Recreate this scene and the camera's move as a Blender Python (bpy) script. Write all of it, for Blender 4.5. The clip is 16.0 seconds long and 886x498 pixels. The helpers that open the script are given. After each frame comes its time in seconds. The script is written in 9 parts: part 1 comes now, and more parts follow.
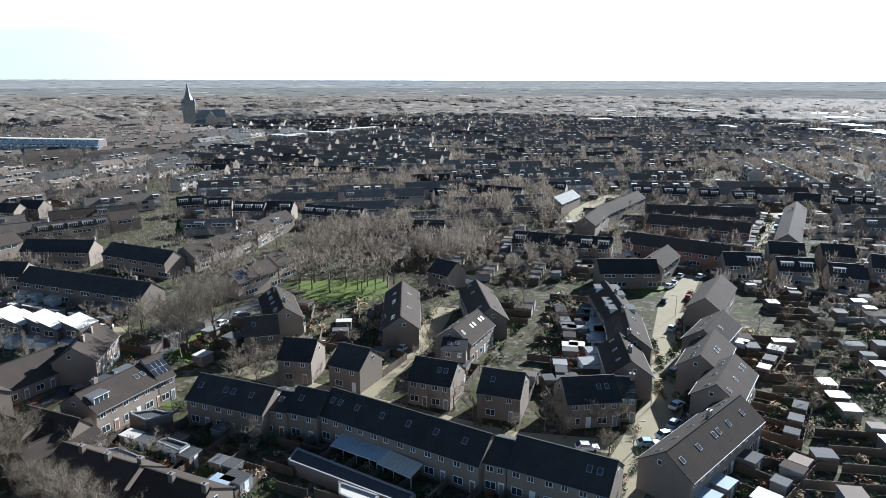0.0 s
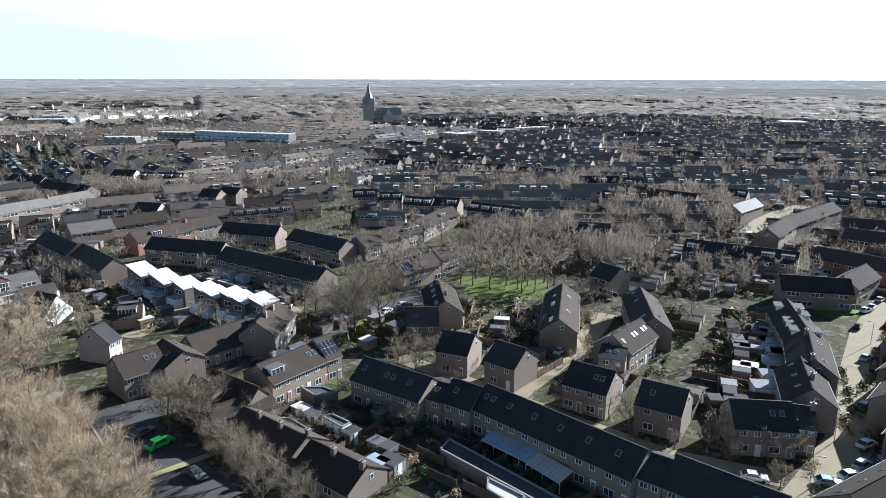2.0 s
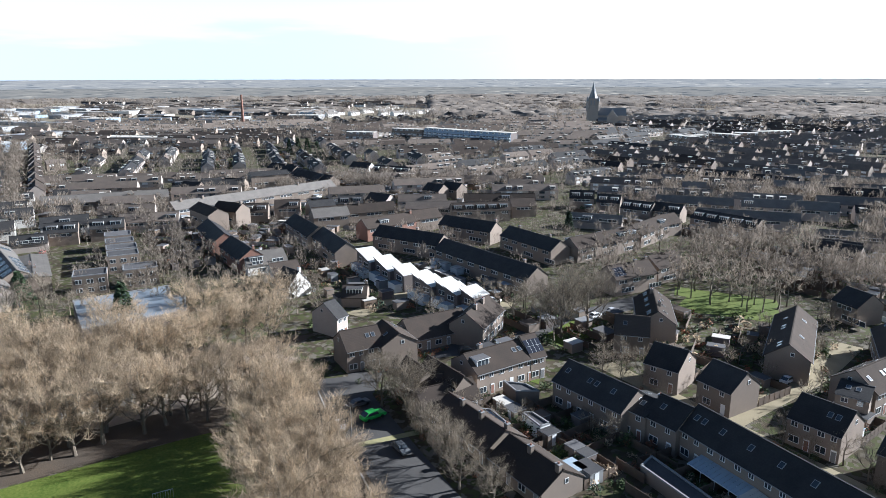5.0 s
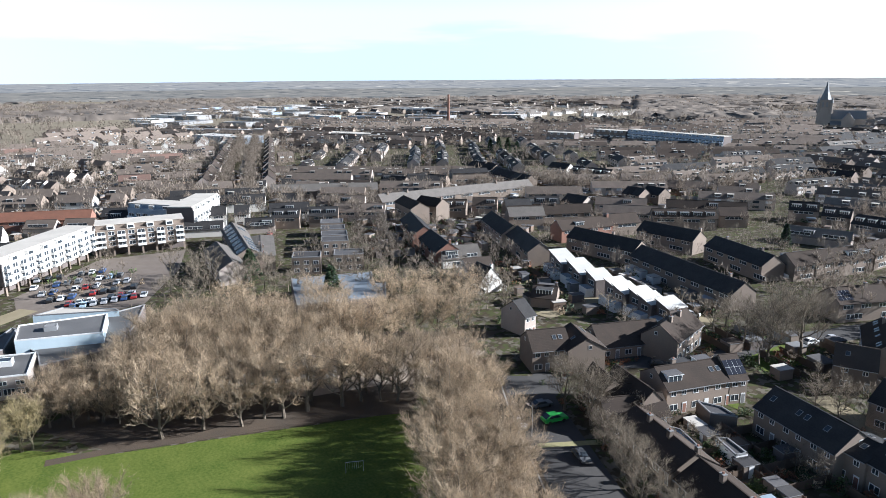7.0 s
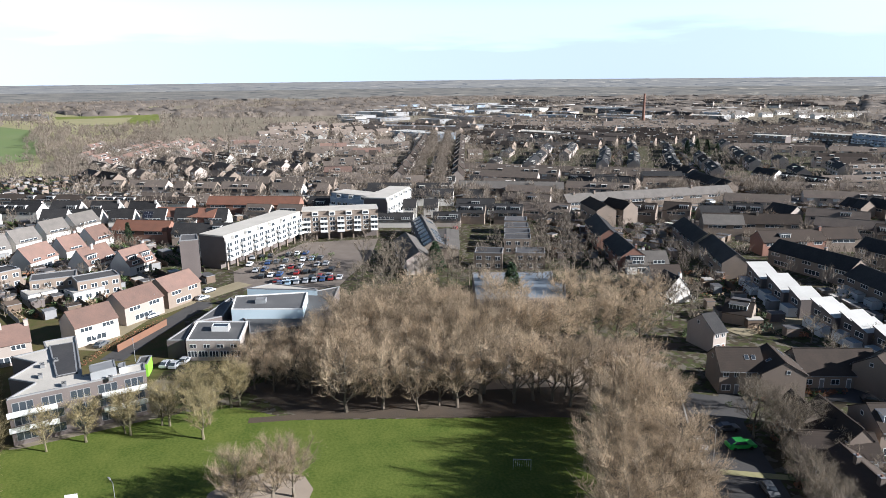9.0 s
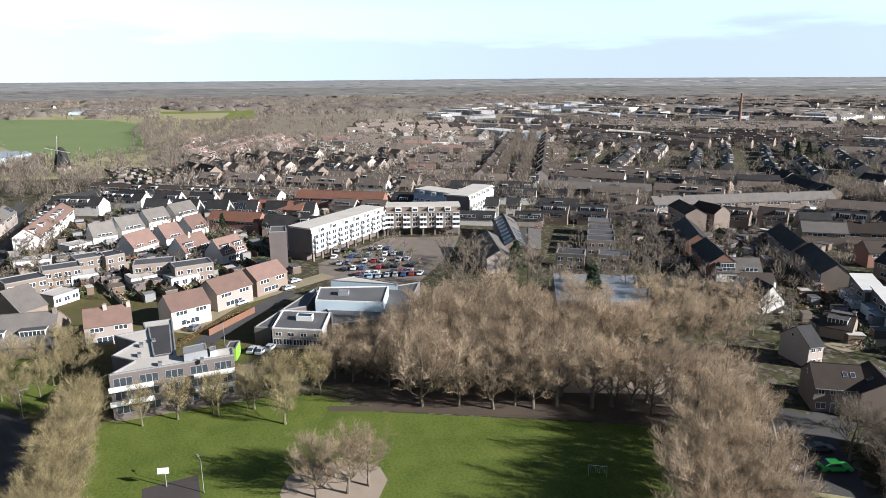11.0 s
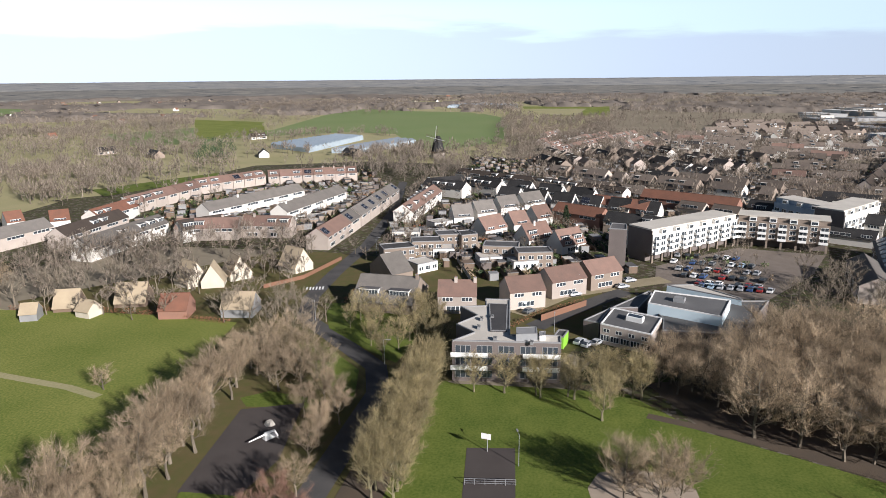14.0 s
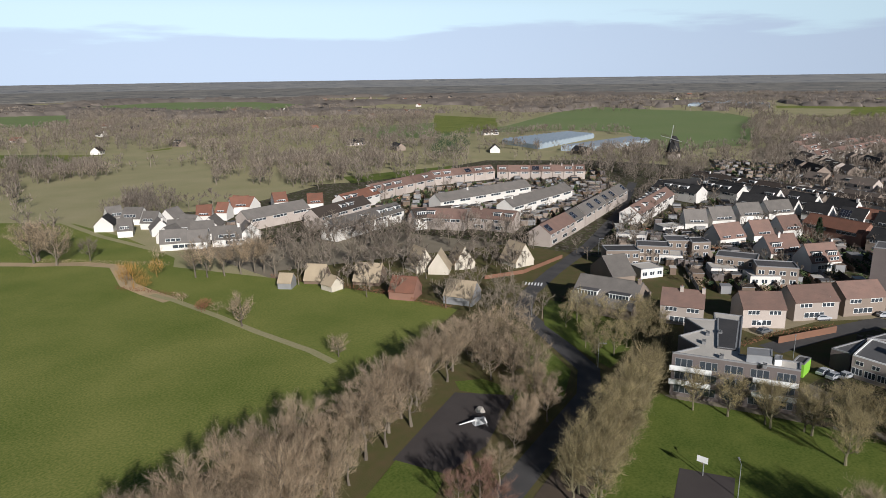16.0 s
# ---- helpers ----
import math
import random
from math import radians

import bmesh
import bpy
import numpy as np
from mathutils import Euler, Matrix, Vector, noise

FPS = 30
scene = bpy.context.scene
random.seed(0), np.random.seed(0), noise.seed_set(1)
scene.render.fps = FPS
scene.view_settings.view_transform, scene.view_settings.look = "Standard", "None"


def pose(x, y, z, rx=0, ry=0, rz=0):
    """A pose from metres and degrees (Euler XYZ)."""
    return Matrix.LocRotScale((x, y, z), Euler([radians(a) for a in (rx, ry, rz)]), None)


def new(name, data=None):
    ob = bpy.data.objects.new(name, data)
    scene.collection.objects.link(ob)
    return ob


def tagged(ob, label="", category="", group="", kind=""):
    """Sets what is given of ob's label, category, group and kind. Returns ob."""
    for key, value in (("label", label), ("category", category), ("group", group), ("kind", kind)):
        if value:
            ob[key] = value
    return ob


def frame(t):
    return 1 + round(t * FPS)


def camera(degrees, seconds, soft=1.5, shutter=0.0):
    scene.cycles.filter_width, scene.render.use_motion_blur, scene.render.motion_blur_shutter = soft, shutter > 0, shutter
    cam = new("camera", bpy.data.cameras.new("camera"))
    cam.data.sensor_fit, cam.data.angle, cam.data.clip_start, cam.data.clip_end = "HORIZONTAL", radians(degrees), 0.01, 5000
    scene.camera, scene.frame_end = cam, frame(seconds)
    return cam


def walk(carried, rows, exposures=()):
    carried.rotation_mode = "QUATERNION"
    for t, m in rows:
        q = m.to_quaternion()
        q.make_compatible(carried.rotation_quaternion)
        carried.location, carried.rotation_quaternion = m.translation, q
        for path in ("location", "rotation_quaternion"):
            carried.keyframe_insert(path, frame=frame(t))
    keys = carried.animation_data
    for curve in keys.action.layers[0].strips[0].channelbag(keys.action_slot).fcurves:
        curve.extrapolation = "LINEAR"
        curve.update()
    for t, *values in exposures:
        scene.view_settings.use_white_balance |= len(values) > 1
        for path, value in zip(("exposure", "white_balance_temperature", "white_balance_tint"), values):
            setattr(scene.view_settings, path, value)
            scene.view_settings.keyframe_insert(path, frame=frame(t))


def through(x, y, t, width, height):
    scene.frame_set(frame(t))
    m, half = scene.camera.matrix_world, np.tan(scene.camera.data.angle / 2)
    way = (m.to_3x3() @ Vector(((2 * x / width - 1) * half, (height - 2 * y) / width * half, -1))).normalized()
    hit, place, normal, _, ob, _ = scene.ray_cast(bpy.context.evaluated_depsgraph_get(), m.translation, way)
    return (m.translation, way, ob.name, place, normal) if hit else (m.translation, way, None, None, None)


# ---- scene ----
cam = camera(66.65, 16.0, soft=0.7)
EYE = 65.0
ROWS = [
    (0.0, 0.00, -14.14, 0.16),
    (0.5, 4.58, -14.19, 0.09),
    (1.0, 9.24, -14.21, 0.08),
    (1.5, 13.46, -14.22, 0.09),
    (2.0, 14.14, -14.22, 0.10),
    (2.5, 13.53, -14.23, 0.15),
    (3.0, 16.33, -14.25, 0.08),
    (3.5, 20.62, -14.24, 0.05),
    (4.0, 24.62, -14.25, 0.02),
    (6.5, 45.12, -14.18, -0.30),
    (7.0, 49.41, -14.17, -0.35),
    (7.5, 53.62, -14.17, -0.45),
    (8.0, 57.90, -14.17, -0.47),
    (8.5, 62.20, -14.18, -0.46),
    (9.0, 65.26, -14.17, -0.48),
    (11.5, 75.96, -14.32, -0.20),
    (12.0, 80.94, -14.35, -0.19),
    (12.5, 85.63, -14.37, -0.31),
    (13.0, 91.00, -14.35, -0.33),
    (13.5, 96.15, -14.36, -0.38),
    (14.0, 101.39, -14.37, -0.49),
    (14.5, 107.03, -14.41, -0.59),
    (15.0, 112.43, -14.40, -0.68),
    (15.5, 117.93, -14.38, -0.75),
    (16.0, 120.65, -14.38, -0.79),
]
# a hovering drone that only turns: seconds, yaw, pitch, roll
walk(cam, [(t, pose(0, 0, EYE, 90 + pitch, 0, yaw) @ pose(0, 0, 0, 0, 0, roll)) for t, yaw, pitch, roll in ROWS],
     exposures=[(0.0, 1.3, 5480, 6), (3.5, 1.4, 5530, 8), (7.0, 1.25, 5680, 10), (9.0, 1.05, 5900, 11), (12.5, 0.86, 6120, 13), (14.5, 0.47, 6250, 14), (16.0, 0.07, 6150, 12)])

# ---- light ----
SUN_YAW, SUN_UP = -39.0, 23.0
world = bpy.data.worlds.new("world")
scene.world = world
world.use_nodes = True
wn = world.node_tree.nodes
sky = wn.new("ShaderNodeTexSky")
sky.sky_type = "NISHITA"
sky.sun_disc = False
sky.sun_elevation = radians(SUN_UP)
sky.sun_rotation = radians(-SUN_YAW)
sky.air_density, sky.dust_density, sky.ozone_density = 0.9, 0.4, 1.2
sun_data = bpy.data.lights.new("sun", "SUN")
sun_data.energy, sun_data.angle, sun_data.color = 5.6, radians(0.6), (1.0, 0.95, 0.88)
sun = new("sun", sun_data)
toward = Vector((-math.sin(radians(SUN_YAW)) * math.cos(radians(SUN_UP)), math.cos(radians(SUN_YAW)) * math.cos(radians(SUN_UP)), math.sin(radians(SUN_UP))))
sun.matrix_world = Matrix.Translation((0, 0, 300)) @ toward.to_track_quat("Z", "Y").to_matrix().to_4x4()
wl = world.node_tree.links
tc, sep = wn.new("ShaderNodeTexCoord"), wn.new("ShaderNodeSeparateXYZ")
wl.new(tc.outputs["Generated"], sep.inputs[0])
# haze pales the sky towards the horizon
low = wn.new("ShaderNodeMapRange")
low.interpolation_type = "SMOOTHSTEP"
low.inputs[1].default_value, low.inputs[2].default_value, low.inputs[3].default_value, low.inputs[4].default_value = 0.085, 0.19, 0.92, 0.0
wl.new(sep.outputs["Z"], low.inputs[0])
# thin cloud banks lie in the haze
stretch = wn.new("ShaderNodeMapping")
stretch.inputs["Scale"].default_value = (3.0, 3.0, 26.0)
wl.new(tc.outputs["Generated"], stretch.inputs[0])
cloud = wn.new("ShaderNodeTexNoise")
cloud.inputs["Scale"].default_value, cloud.inputs["Detail"].default_value = 1.6, 6
wl.new(stretch.outputs[0], cloud.inputs["Vector"])
# a grey-blue bank lies low, away from the sun
wob = wn.new("ShaderNodeMath")
wob.operation = "MULTIPLY_ADD"
wob.inputs[1].default_value = -0.10
wl.new(cloud.outputs[0], wob.inputs[0])
wl.new(sep.outputs["Z"], wob.inputs[2])
bank = wn.new("ShaderNodeMapRange")
bank.interpolation_type = "SMOOTHSTEP"
bank.inputs[1].default_value, bank.inputs[2].default_value, bank.inputs[3].default_value, bank.inputs[4].default_value = -0.004, 0.016, 1.0, 0.0
wl.new(wob.outputs[0], bank.inputs[0])
glow = wn.new("ShaderNodeVectorMath")
glow.operation = "DOT_PRODUCT"
glow.inputs[1].default_value = toward
wl.new(tc.outputs["Generated"], glow.inputs[0])
near_sun = wn.new("ShaderNodeMapRange")
near_sun.interpolation_type = "SMOOTHSTEP"
near_sun.inputs[1].default_value, near_sun.inputs[2].default_value = 0.3, 0.92
wl.new(glow.outputs["Value"], near_sun.inputs[0])
tone = wn.new("ShaderNodeMix")
tone.data_type = "RGBA"
tone.inputs[6].default_value, tone.inputs[7].default_value = (9.9, 12.6, 13.8, 1), (8.3, 9.9, 12.0, 1)
wl.new(bank.outputs[0], tone.inputs[0])
bright = wn.new("ShaderNodeMix")
bright.data_type = "RGBA"
bright.inputs[7].default_value = (15.5, 15.6, 15.6, 1)
wl.new(near_sun.outputs[0], bright.inputs[0])
# scattering is weakest at right angles to the sun
square, phase = wn.new("ShaderNodeMath"), wn.new("ShaderNodeMath")
square.operation, phase.operation = "MULTIPLY", "MULTIPLY_ADD"
wl.new(glow.outputs["Value"], square.inputs[0])
wl.new(glow.outputs["Value"], square.inputs[1])
wl.new(square.outputs[0], phase.inputs[0])
phase.inputs[1].default_value, phase.inputs[2].default_value = 0.72, 0.93
scattered = wn.new("ShaderNodeVectorMath")
scattered.operation = "SCALE"
wl.new(tone.outputs[2], scattered.inputs[0])
wl.new(phase.outputs[0], scattered.inputs["Scale"])
haze = wn.new("ShaderNodeMix")
haze.data_type = "RGBA"
wl.new(scattered.outputs[0], bright.inputs[6])
wl.new(bright.outputs[2], haze.inputs[7])
wl.new(low.outputs[0], haze.inputs[0])
clear = wn.new("ShaderNodeVectorMath")
clear.operation = "SCALE"
clear.inputs["Scale"].default_value = 0.75
wl.new(sky.outputs[0], clear.inputs[0])
wl.new(clear.outputs[0], haze.inputs[6])
wn["Background"].inputs["Strength"].default_value = 0.05
wl.new(haze.outputs[2], wn["Background"].inputs["Color"])



# ---- materials ----
def material(name, colour, second=None, scale=1.0, rough=0.8, metal=0.0, fine=8.0, amount=0.5, bump=0.0, piece=0.0, island=0.0, spec=None, through=0.0):
    """A surface with broad and fine variation between two colours; piece / island: brightness steps by object or by island; through: share of light let through."""
    m = bpy.data.materials.new(name)
    m.use_nodes = True
    nt = m.node_tree
    n, l = nt.nodes, nt.links
    bsdf = n["Principled BSDF"]
    bsdf.inputs["Roughness"].default_value = rough
    bsdf.inputs["Metallic"].default_value = metal
    if spec is not None:
        bsdf.inputs["Specular IOR Level"].default_value = spec
    geo = n.new("ShaderNodeNewGeometry")
    second = second or tuple(c * 0.7 for c in colour)
    big, small = n.new("ShaderNodeTexNoise"), n.new("ShaderNodeTexNoise")
    big.inputs["Scale"].default_value, big.inputs["Detail"].default_value = 0.35 * scale, 4
    small.inputs["Scale"].default_value, small.inputs["Detail"].default_value = fine * scale, 3
    for t in (big, small):
        l.new(geo.outputs["Position"], t.inputs["Vector"])
    add = n.new("ShaderNodeMath")
    add.operation = "MULTIPLY_ADD"
    l.new(small.outputs[0], add.inputs[0])
    add.inputs[1].default_value = amount
    l.new(big.outputs[0], add.inputs[2])
    ramp = n.new("ShaderNodeMapRange")
    ramp.inputs[1].default_value, ramp.inputs[2].default_value = 0.35 + 0.25 * amount, 0.65 + 0.75 * amount
    l.new(add.outputs[0], ramp.inputs[0])
    mix = n.new("ShaderNodeMix")
    mix.data_type = "RGBA"
    mix.inputs[6].default_value, mix.inputs[7].default_value = (*colour, 1), (*second, 1)
    l.new(ramp.outputs[0], mix.inputs[0])
    out = mix.outputs[2]
    for weight, source in ((piece, "object"), (island, "island")):
        if weight:
            hsv = n.new("ShaderNodeHueSaturation")
            step = n.new("ShaderNodeMapRange")
            step.inputs[3].default_value, step.inputs[4].default_value = 1 - weight, 1 + weight
            if source == "object":
                l.new(n.new("ShaderNodeObjectInfo").outputs["Random"], step.inputs[0])
            else:
                l.new(geo.outputs["Random Per Island"], step.inputs[0])
            l.new(step.outputs[0], hsv.inputs["Value"])
            l.new(out, hsv.inputs["Color"])
            out = hsv.outputs[0]
    l.new(out, bsdf.inputs["Base Color"])
    if through:
        thin, both = n.new("ShaderNodeBsdfTranslucent"), n.new("ShaderNodeMixShader")
        both.inputs[0].default_value = through
        l.new(out, thin.inputs[0])
        l.new(bsdf.outputs[0], both.inputs[1])
        l.new(thin.outputs[0], both.inputs[2])
        l.new(both.outputs[0], n["Material Output"].inputs[0])
    if bump:
        b = n.new("ShaderNodeBump")
        b.inputs["Strength"].default_value, b.inputs["Distance"].default_value = bump, 0.1
        l.new(small.outputs[0], b.inputs["Height"])
        l.new(b.outputs[0], bsdf.inputs["Normal"])
    return m


def tile_material(name, colour, second, rough=0.75, piece=0.2, spec=0.06):
    """Roof tiles: courses across the slope over moss and weather stains."""
    m = material(name, colour, second, scale=1.0, rough=rough, fine=3.0, amount=0.6, piece=piece, spec=spec)
    n, l = m.node_tree.nodes, m.node_tree.links
    geo = n.new("ShaderNodeNewGeometry")
    sep = n.new("ShaderNodeSeparateXYZ")
    l.new(geo.outputs["Position"], sep.inputs[0])
    w = n.new("ShaderNodeMath")
    w.operation = "MULTIPLY"
    w.inputs[1].default_value = 4.2
    l.new(sep.outputs["Z"], w.inputs[0])
    f = n.new("ShaderNodeMath")
    f.operation = "FRACT"
    l.new(w.outputs[0], f.inputs[0])
    b = n.new("ShaderNodeBump")
    b.inputs["Strength"].default_value, b.inputs["Distance"].default_value = 0.5, 0.06
    l.new(f.outputs[0], b.inputs["Height"])
    l.new(b.outputs[0], n["Principled BSDF"].inputs["Normal"])
    return m


def garden_material():
    """Soil, grass, paving and planting in plots a few metres across."""
    m = material("garden_soil_and_grass", (0.05, 0.052, 0.025), (0.09, 0.075, 0.05), 0.6, 0.95, fine=5, amount=0.8, bump=0.3, spec=0.08)
    n, l = m.node_tree.nodes, m.node_tree.links
    bsdf = n["Principled BSDF"]
    old = bsdf.inputs["Base Color"].links[0].from_socket
    geo = n.new("ShaderNodeNewGeometry")
    vor = n.new("ShaderNodeTexVoronoi")
    vor.distance = "CHEBYCHEV"
    vor.inputs["Scale"].default_value = 0.85
    l.new(geo.outputs["Position"], vor.inputs["Vector"])
    sep = n.new("ShaderNodeSeparateColor")
    l.new(vor.outputs["Color"], sep.inputs[0])
    ramp = n.new("ShaderNodeValToRGB")
    ramp.color_ramp.interpolation = "CONSTANT"
    stops = [(0.0, (0.060, 0.074, 0.025)), (0.22, (0.050, 0.039, 0.028)), (0.50, (0.125, 0.110, 0.092)), (0.62, (0.064, 0.072, 0.028)), (0.74, (0.072, 0.055, 0.040)), (0.88, (0.18, 0.16, 0.135))]
    while len(ramp.color_ramp.elements) < len(stops):
        ramp.color_ramp.elements.new(0.5)
    for e, (at, col) in zip(ramp.color_ramp.elements, stops):
        e.position, e.color = at, (*col, 1)
    l.new(sep.outputs[0], ramp.inputs[0])
    mix = n.new("ShaderNodeMix")
    mix.data_type = "RGBA"
    mix.inputs[0].default_value = 0.6
    l.new(old, mix.inputs[6])
    l.new(ramp.outputs[0], mix.inputs[7])
    l.new(mix.outputs[2], bsdf.inputs["Base Color"])
    return m


GROUND = garden_material()
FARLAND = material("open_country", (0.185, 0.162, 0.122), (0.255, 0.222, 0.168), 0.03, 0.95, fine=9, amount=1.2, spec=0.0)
LAWN = material("mown_grass", (0.050, 0.086, 0.010), (0.135, 0.155, 0.032), 0.5, 0.9, fine=4, amount=1.4, bump=0.4, spec=0.2)
MEADOW = material("meadow_grass", (0.070, 0.112, 0.016), (0.24, 0.24, 0.070), 0.14, 0.9, fine=14, amount=1.6, bump=0.3, spec=0.1)
ROUGHGRASS = material("rough_winter_grass", (0.24, 0.235, 0.115), (0.35, 0.305, 0.18), 0.1, 0.95, fine=15, amount=0.9, spec=0.1)
ASPHALT = material("asphalt", (0.06, 0.058, 0.057), (0.09, 0.086, 0.083), 0.6, 0.85, fine=10, amount=0.5, spec=0.15)
CLINKER = material("street_clinker", (0.23, 0.195, 0.125), (0.30, 0.255, 0.17), 0.8, 0.85, fine=9, amount=0.6, spec=0.1)
CARPARK = material("brown_parking_pavers", (0.15, 0.125, 0.105), (0.20, 0.17, 0.145), 0.8, 0.85, fine=9, amount=0.7, spec=0.1)
PAVING = material("concrete_paving", (0.24, 0.225, 0.20), (0.30, 0.28, 0.25), 0.8, 0.8, fine=9, amount=0.6)
VERGE = material("leaf_strewn_grass", (0.070, 0.085, 0.024), (0.125, 0.088, 0.048), 0.9, 0.95, fine=6, amount=0.9, bump=0.4, spec=0.1)
# leaf litter, its colour kept dark to hold the shade under the grove
SHADELITTER = material("leaf_litter", (0.085, 0.060, 0.038), (0.055, 0.042, 0.03), 0.5, 0.95, fine=8, amount=0.7, bump=0.4)
DARKPLAY = material("dark_rubber_paving", (0.045, 0.036, 0.033), (0.06, 0.05, 0.045), 0.6, 0.9, fine=9)
SAND = material("sandy_gravel", (0.33, 0.27, 0.21), (0.26, 0.21, 0.16), 0.6, 0.95, fine=9)
BRICK = material("brown_brick", (0.245, 0.192, 0.15), (0.185, 0.15, 0.122), 0.7, 0.85, fine=7, amount=0.7, piece=0.2)
BRICKRED = material("red_brick", (0.27, 0.135, 0.095), (0.20, 0.11, 0.08), 0.7, 0.85, fine=7, amount=0.7, piece=0.15)
BRICKPALE = material("pale_brick", (0.42, 0.36, 0.315), (0.33, 0.285, 0.25), 0.7, 0.85, fine=7, amount=0.7, piece=0.15)
BRICKDARK = material("dark_brick", (0.115, 0.095, 0.088), (0.15, 0.125, 0.115), 0.7, 0.85, fine=7, amount=0.7)
PLASTER = material("white_plaster", (0.68, 0.65, 0.60), (0.57, 0.545, 0.50), 0.5, 0.8, fine=5, amount=0.5, piece=0.1)
TILEDARK = tile_material("anthracite_roof_tiles", (0.024, 0.024, 0.025), (0.042, 0.040, 0.039), 0.7, spec=0.15)
TILEBROWN = tile_material("brown_roof_tiles", (0.070, 0.055, 0.046), (0.052, 0.044, 0.038), 0.9)
# weathered tiles of the far rows, lightened further to carry distance haze
TILEHAZED = tile_material("weathered_brown_roof_tiles", (0.165, 0.135, 0.112), (0.12, 0.10, 0.086), 0.9)
TILERED = tile_material("orange_red_roof_tiles", (0.235, 0.11, 0.075), (0.165, 0.09, 0.065))
TILEPINK = tile_material("faded_red_brown_roof_tiles", (0.205, 0.13, 0.105), (0.15, 0.105, 0.088), 0.85)
TILEGREY = tile_material("grey_roof_tiles", (0.17, 0.155, 0.14), (0.125, 0.115, 0.105))
BITUMEN = material("flat_roof_bitumen", (0.065, 0.065, 0.07), (0.105, 0.10, 0.097), 0.6, 0.85, fine=4, amount=0.6, piece=0.35, spec=0.15)
GREYROOF = material("grey_roofing_felt", (0.125, 0.122, 0.12), (0.09, 0.088, 0.086), 0.5, 0.7, fine=4, amount=0.6, piece=0.2)
# far pasture green, made paler and bluer with distance haze in the base colour
HAZEGRASS = material("winter_wheat", (0.135, 0.195, 0.070), (0.19, 0.215, 0.10), 0.02, 0.9, fine=30, amount=1.0, spec=0.1)
WETROOF = material("smooth_grey_roofing", (0.16, 0.16, 0.16), (0.22, 0.215, 0.21), 0.6, 0.42, fine=4, amount=0.6, piece=0.3)
BLUEROOF = material("blue_grey_roofing", (0.20, 0.23, 0.26), (0.16, 0.19, 0.22), 0.4, 0.6, fine=4)
GRAVELROOF = material("gravel_flat_roof", (0.54, 0.50, 0.44), (0.42, 0.39, 0.34), 0.5, 0.85, fine=9, amount=0.6)
WHITEROOF = material("white_roof_membrane", (0.58, 0.57, 0.53), (0.48, 0.465, 0.43), 0.4, 0.6, fine=4, amount=0.4)
WHITE = material("white_painted_wood", (0.80, 0.80, 0.78), (0.70, 0.70, 0.68), 1.0, 0.5)
GREYPAINT = material("grey_paint", (0.25, 0.25, 0.25), (0.20, 0.20, 0.20), 1.0, 0.6)
BLUEFRONT = material("blue_grey_gallery_front", (0.26, 0.33, 0.40), (0.20, 0.26, 0.33), 0.6, 0.5)
PALEBLUE = material("pale_blue_panels", (0.62, 0.73, 0.78), (0.54, 0.66, 0.72), 0.6, 0.5)
GLASS = material("window_glass", (0.035, 0.045, 0.055), (0.05, 0.06, 0.07), 1.0, 0.08, spec=0.8)
CLEARROOF = material("polycarbonate_sheet", (0.36, 0.42, 0.47), (0.28, 0.34, 0.39), 1.0, 0.25)
SOLAR = material("solar_panel", (0.016, 0.018, 0.026), (0.024, 0.027, 0.038), 1.0, 0.2)
FENCE = material("weathered_fence_wood", (0.14, 0.095, 0.065), (0.10, 0.075, 0.055), 1.0, 0.85, piece=0.4)
FENCERED = material("reddish_fence_wood", (0.20, 0.095, 0.055), (0.15, 0.08, 0.05), 0.8, 0.85)
SANDWOOD = material("pale_timber_boards", (0.56, 0.51, 0.42), (0.45, 0.40, 0.32), 0.8, 0.8, fine=7)
THATCH = material("thatch_reed", (0.40, 0.325, 0.22), (0.30, 0.24, 0.165), 0.8, 0.95, fine=9, amount=0.8, bump=0.5)
STONE = material("church_stone_brick", (0.27, 0.23, 0.195), (0.33, 0.285, 0.245), 0.3, 0.85)
SLATE = material("slate_roof", (0.14, 0.15, 0.155), (0.18, 0.185, 0.19), 0.4, 0.5)
BARK = material("bark", (0.10, 0.08, 0.06), (0.155, 0.13, 0.095), 0.8, 0.95, piece=0.2)
BARKGREEN = material("mossy_bark", (0.155, 0.14, 0.075), (0.115, 0.10, 0.065), 0.8, 0.95, piece=0.2)
TWIG = material("winter_twigs", (0.47, 0.365, 0.25), (0.31, 0.24, 0.16), 0.5, 0.9, piece=0.25, island=0.6, through=0.42)
TWIGGREY = material("grey_brown_twigs", (0.245, 0.205, 0.155), (0.16, 0.135, 0.105), 0.5, 0.9, piece=0.2, island=0.5, through=0.2, spec=0.1)
TWIGGREEN = material("greenish_twigs", (0.38, 0.31, 0.165), (0.23, 0.19, 0.10), 0.5, 0.9, piece=0.2, island=0.6, through=0.35)
TWIGRED = material("reddish_twigs", (0.26, 0.15, 0.11), (0.19, 0.11, 0.08), 0.5, 0.9, piece=0.2, island=0.4, through=0.25)
# far woods: winter twig colours, lightened and greyed partly in place of distance haze
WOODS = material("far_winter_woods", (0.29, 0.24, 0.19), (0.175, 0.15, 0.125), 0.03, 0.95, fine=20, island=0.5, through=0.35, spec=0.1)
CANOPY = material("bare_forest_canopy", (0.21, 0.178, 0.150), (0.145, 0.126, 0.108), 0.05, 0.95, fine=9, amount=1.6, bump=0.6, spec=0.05)


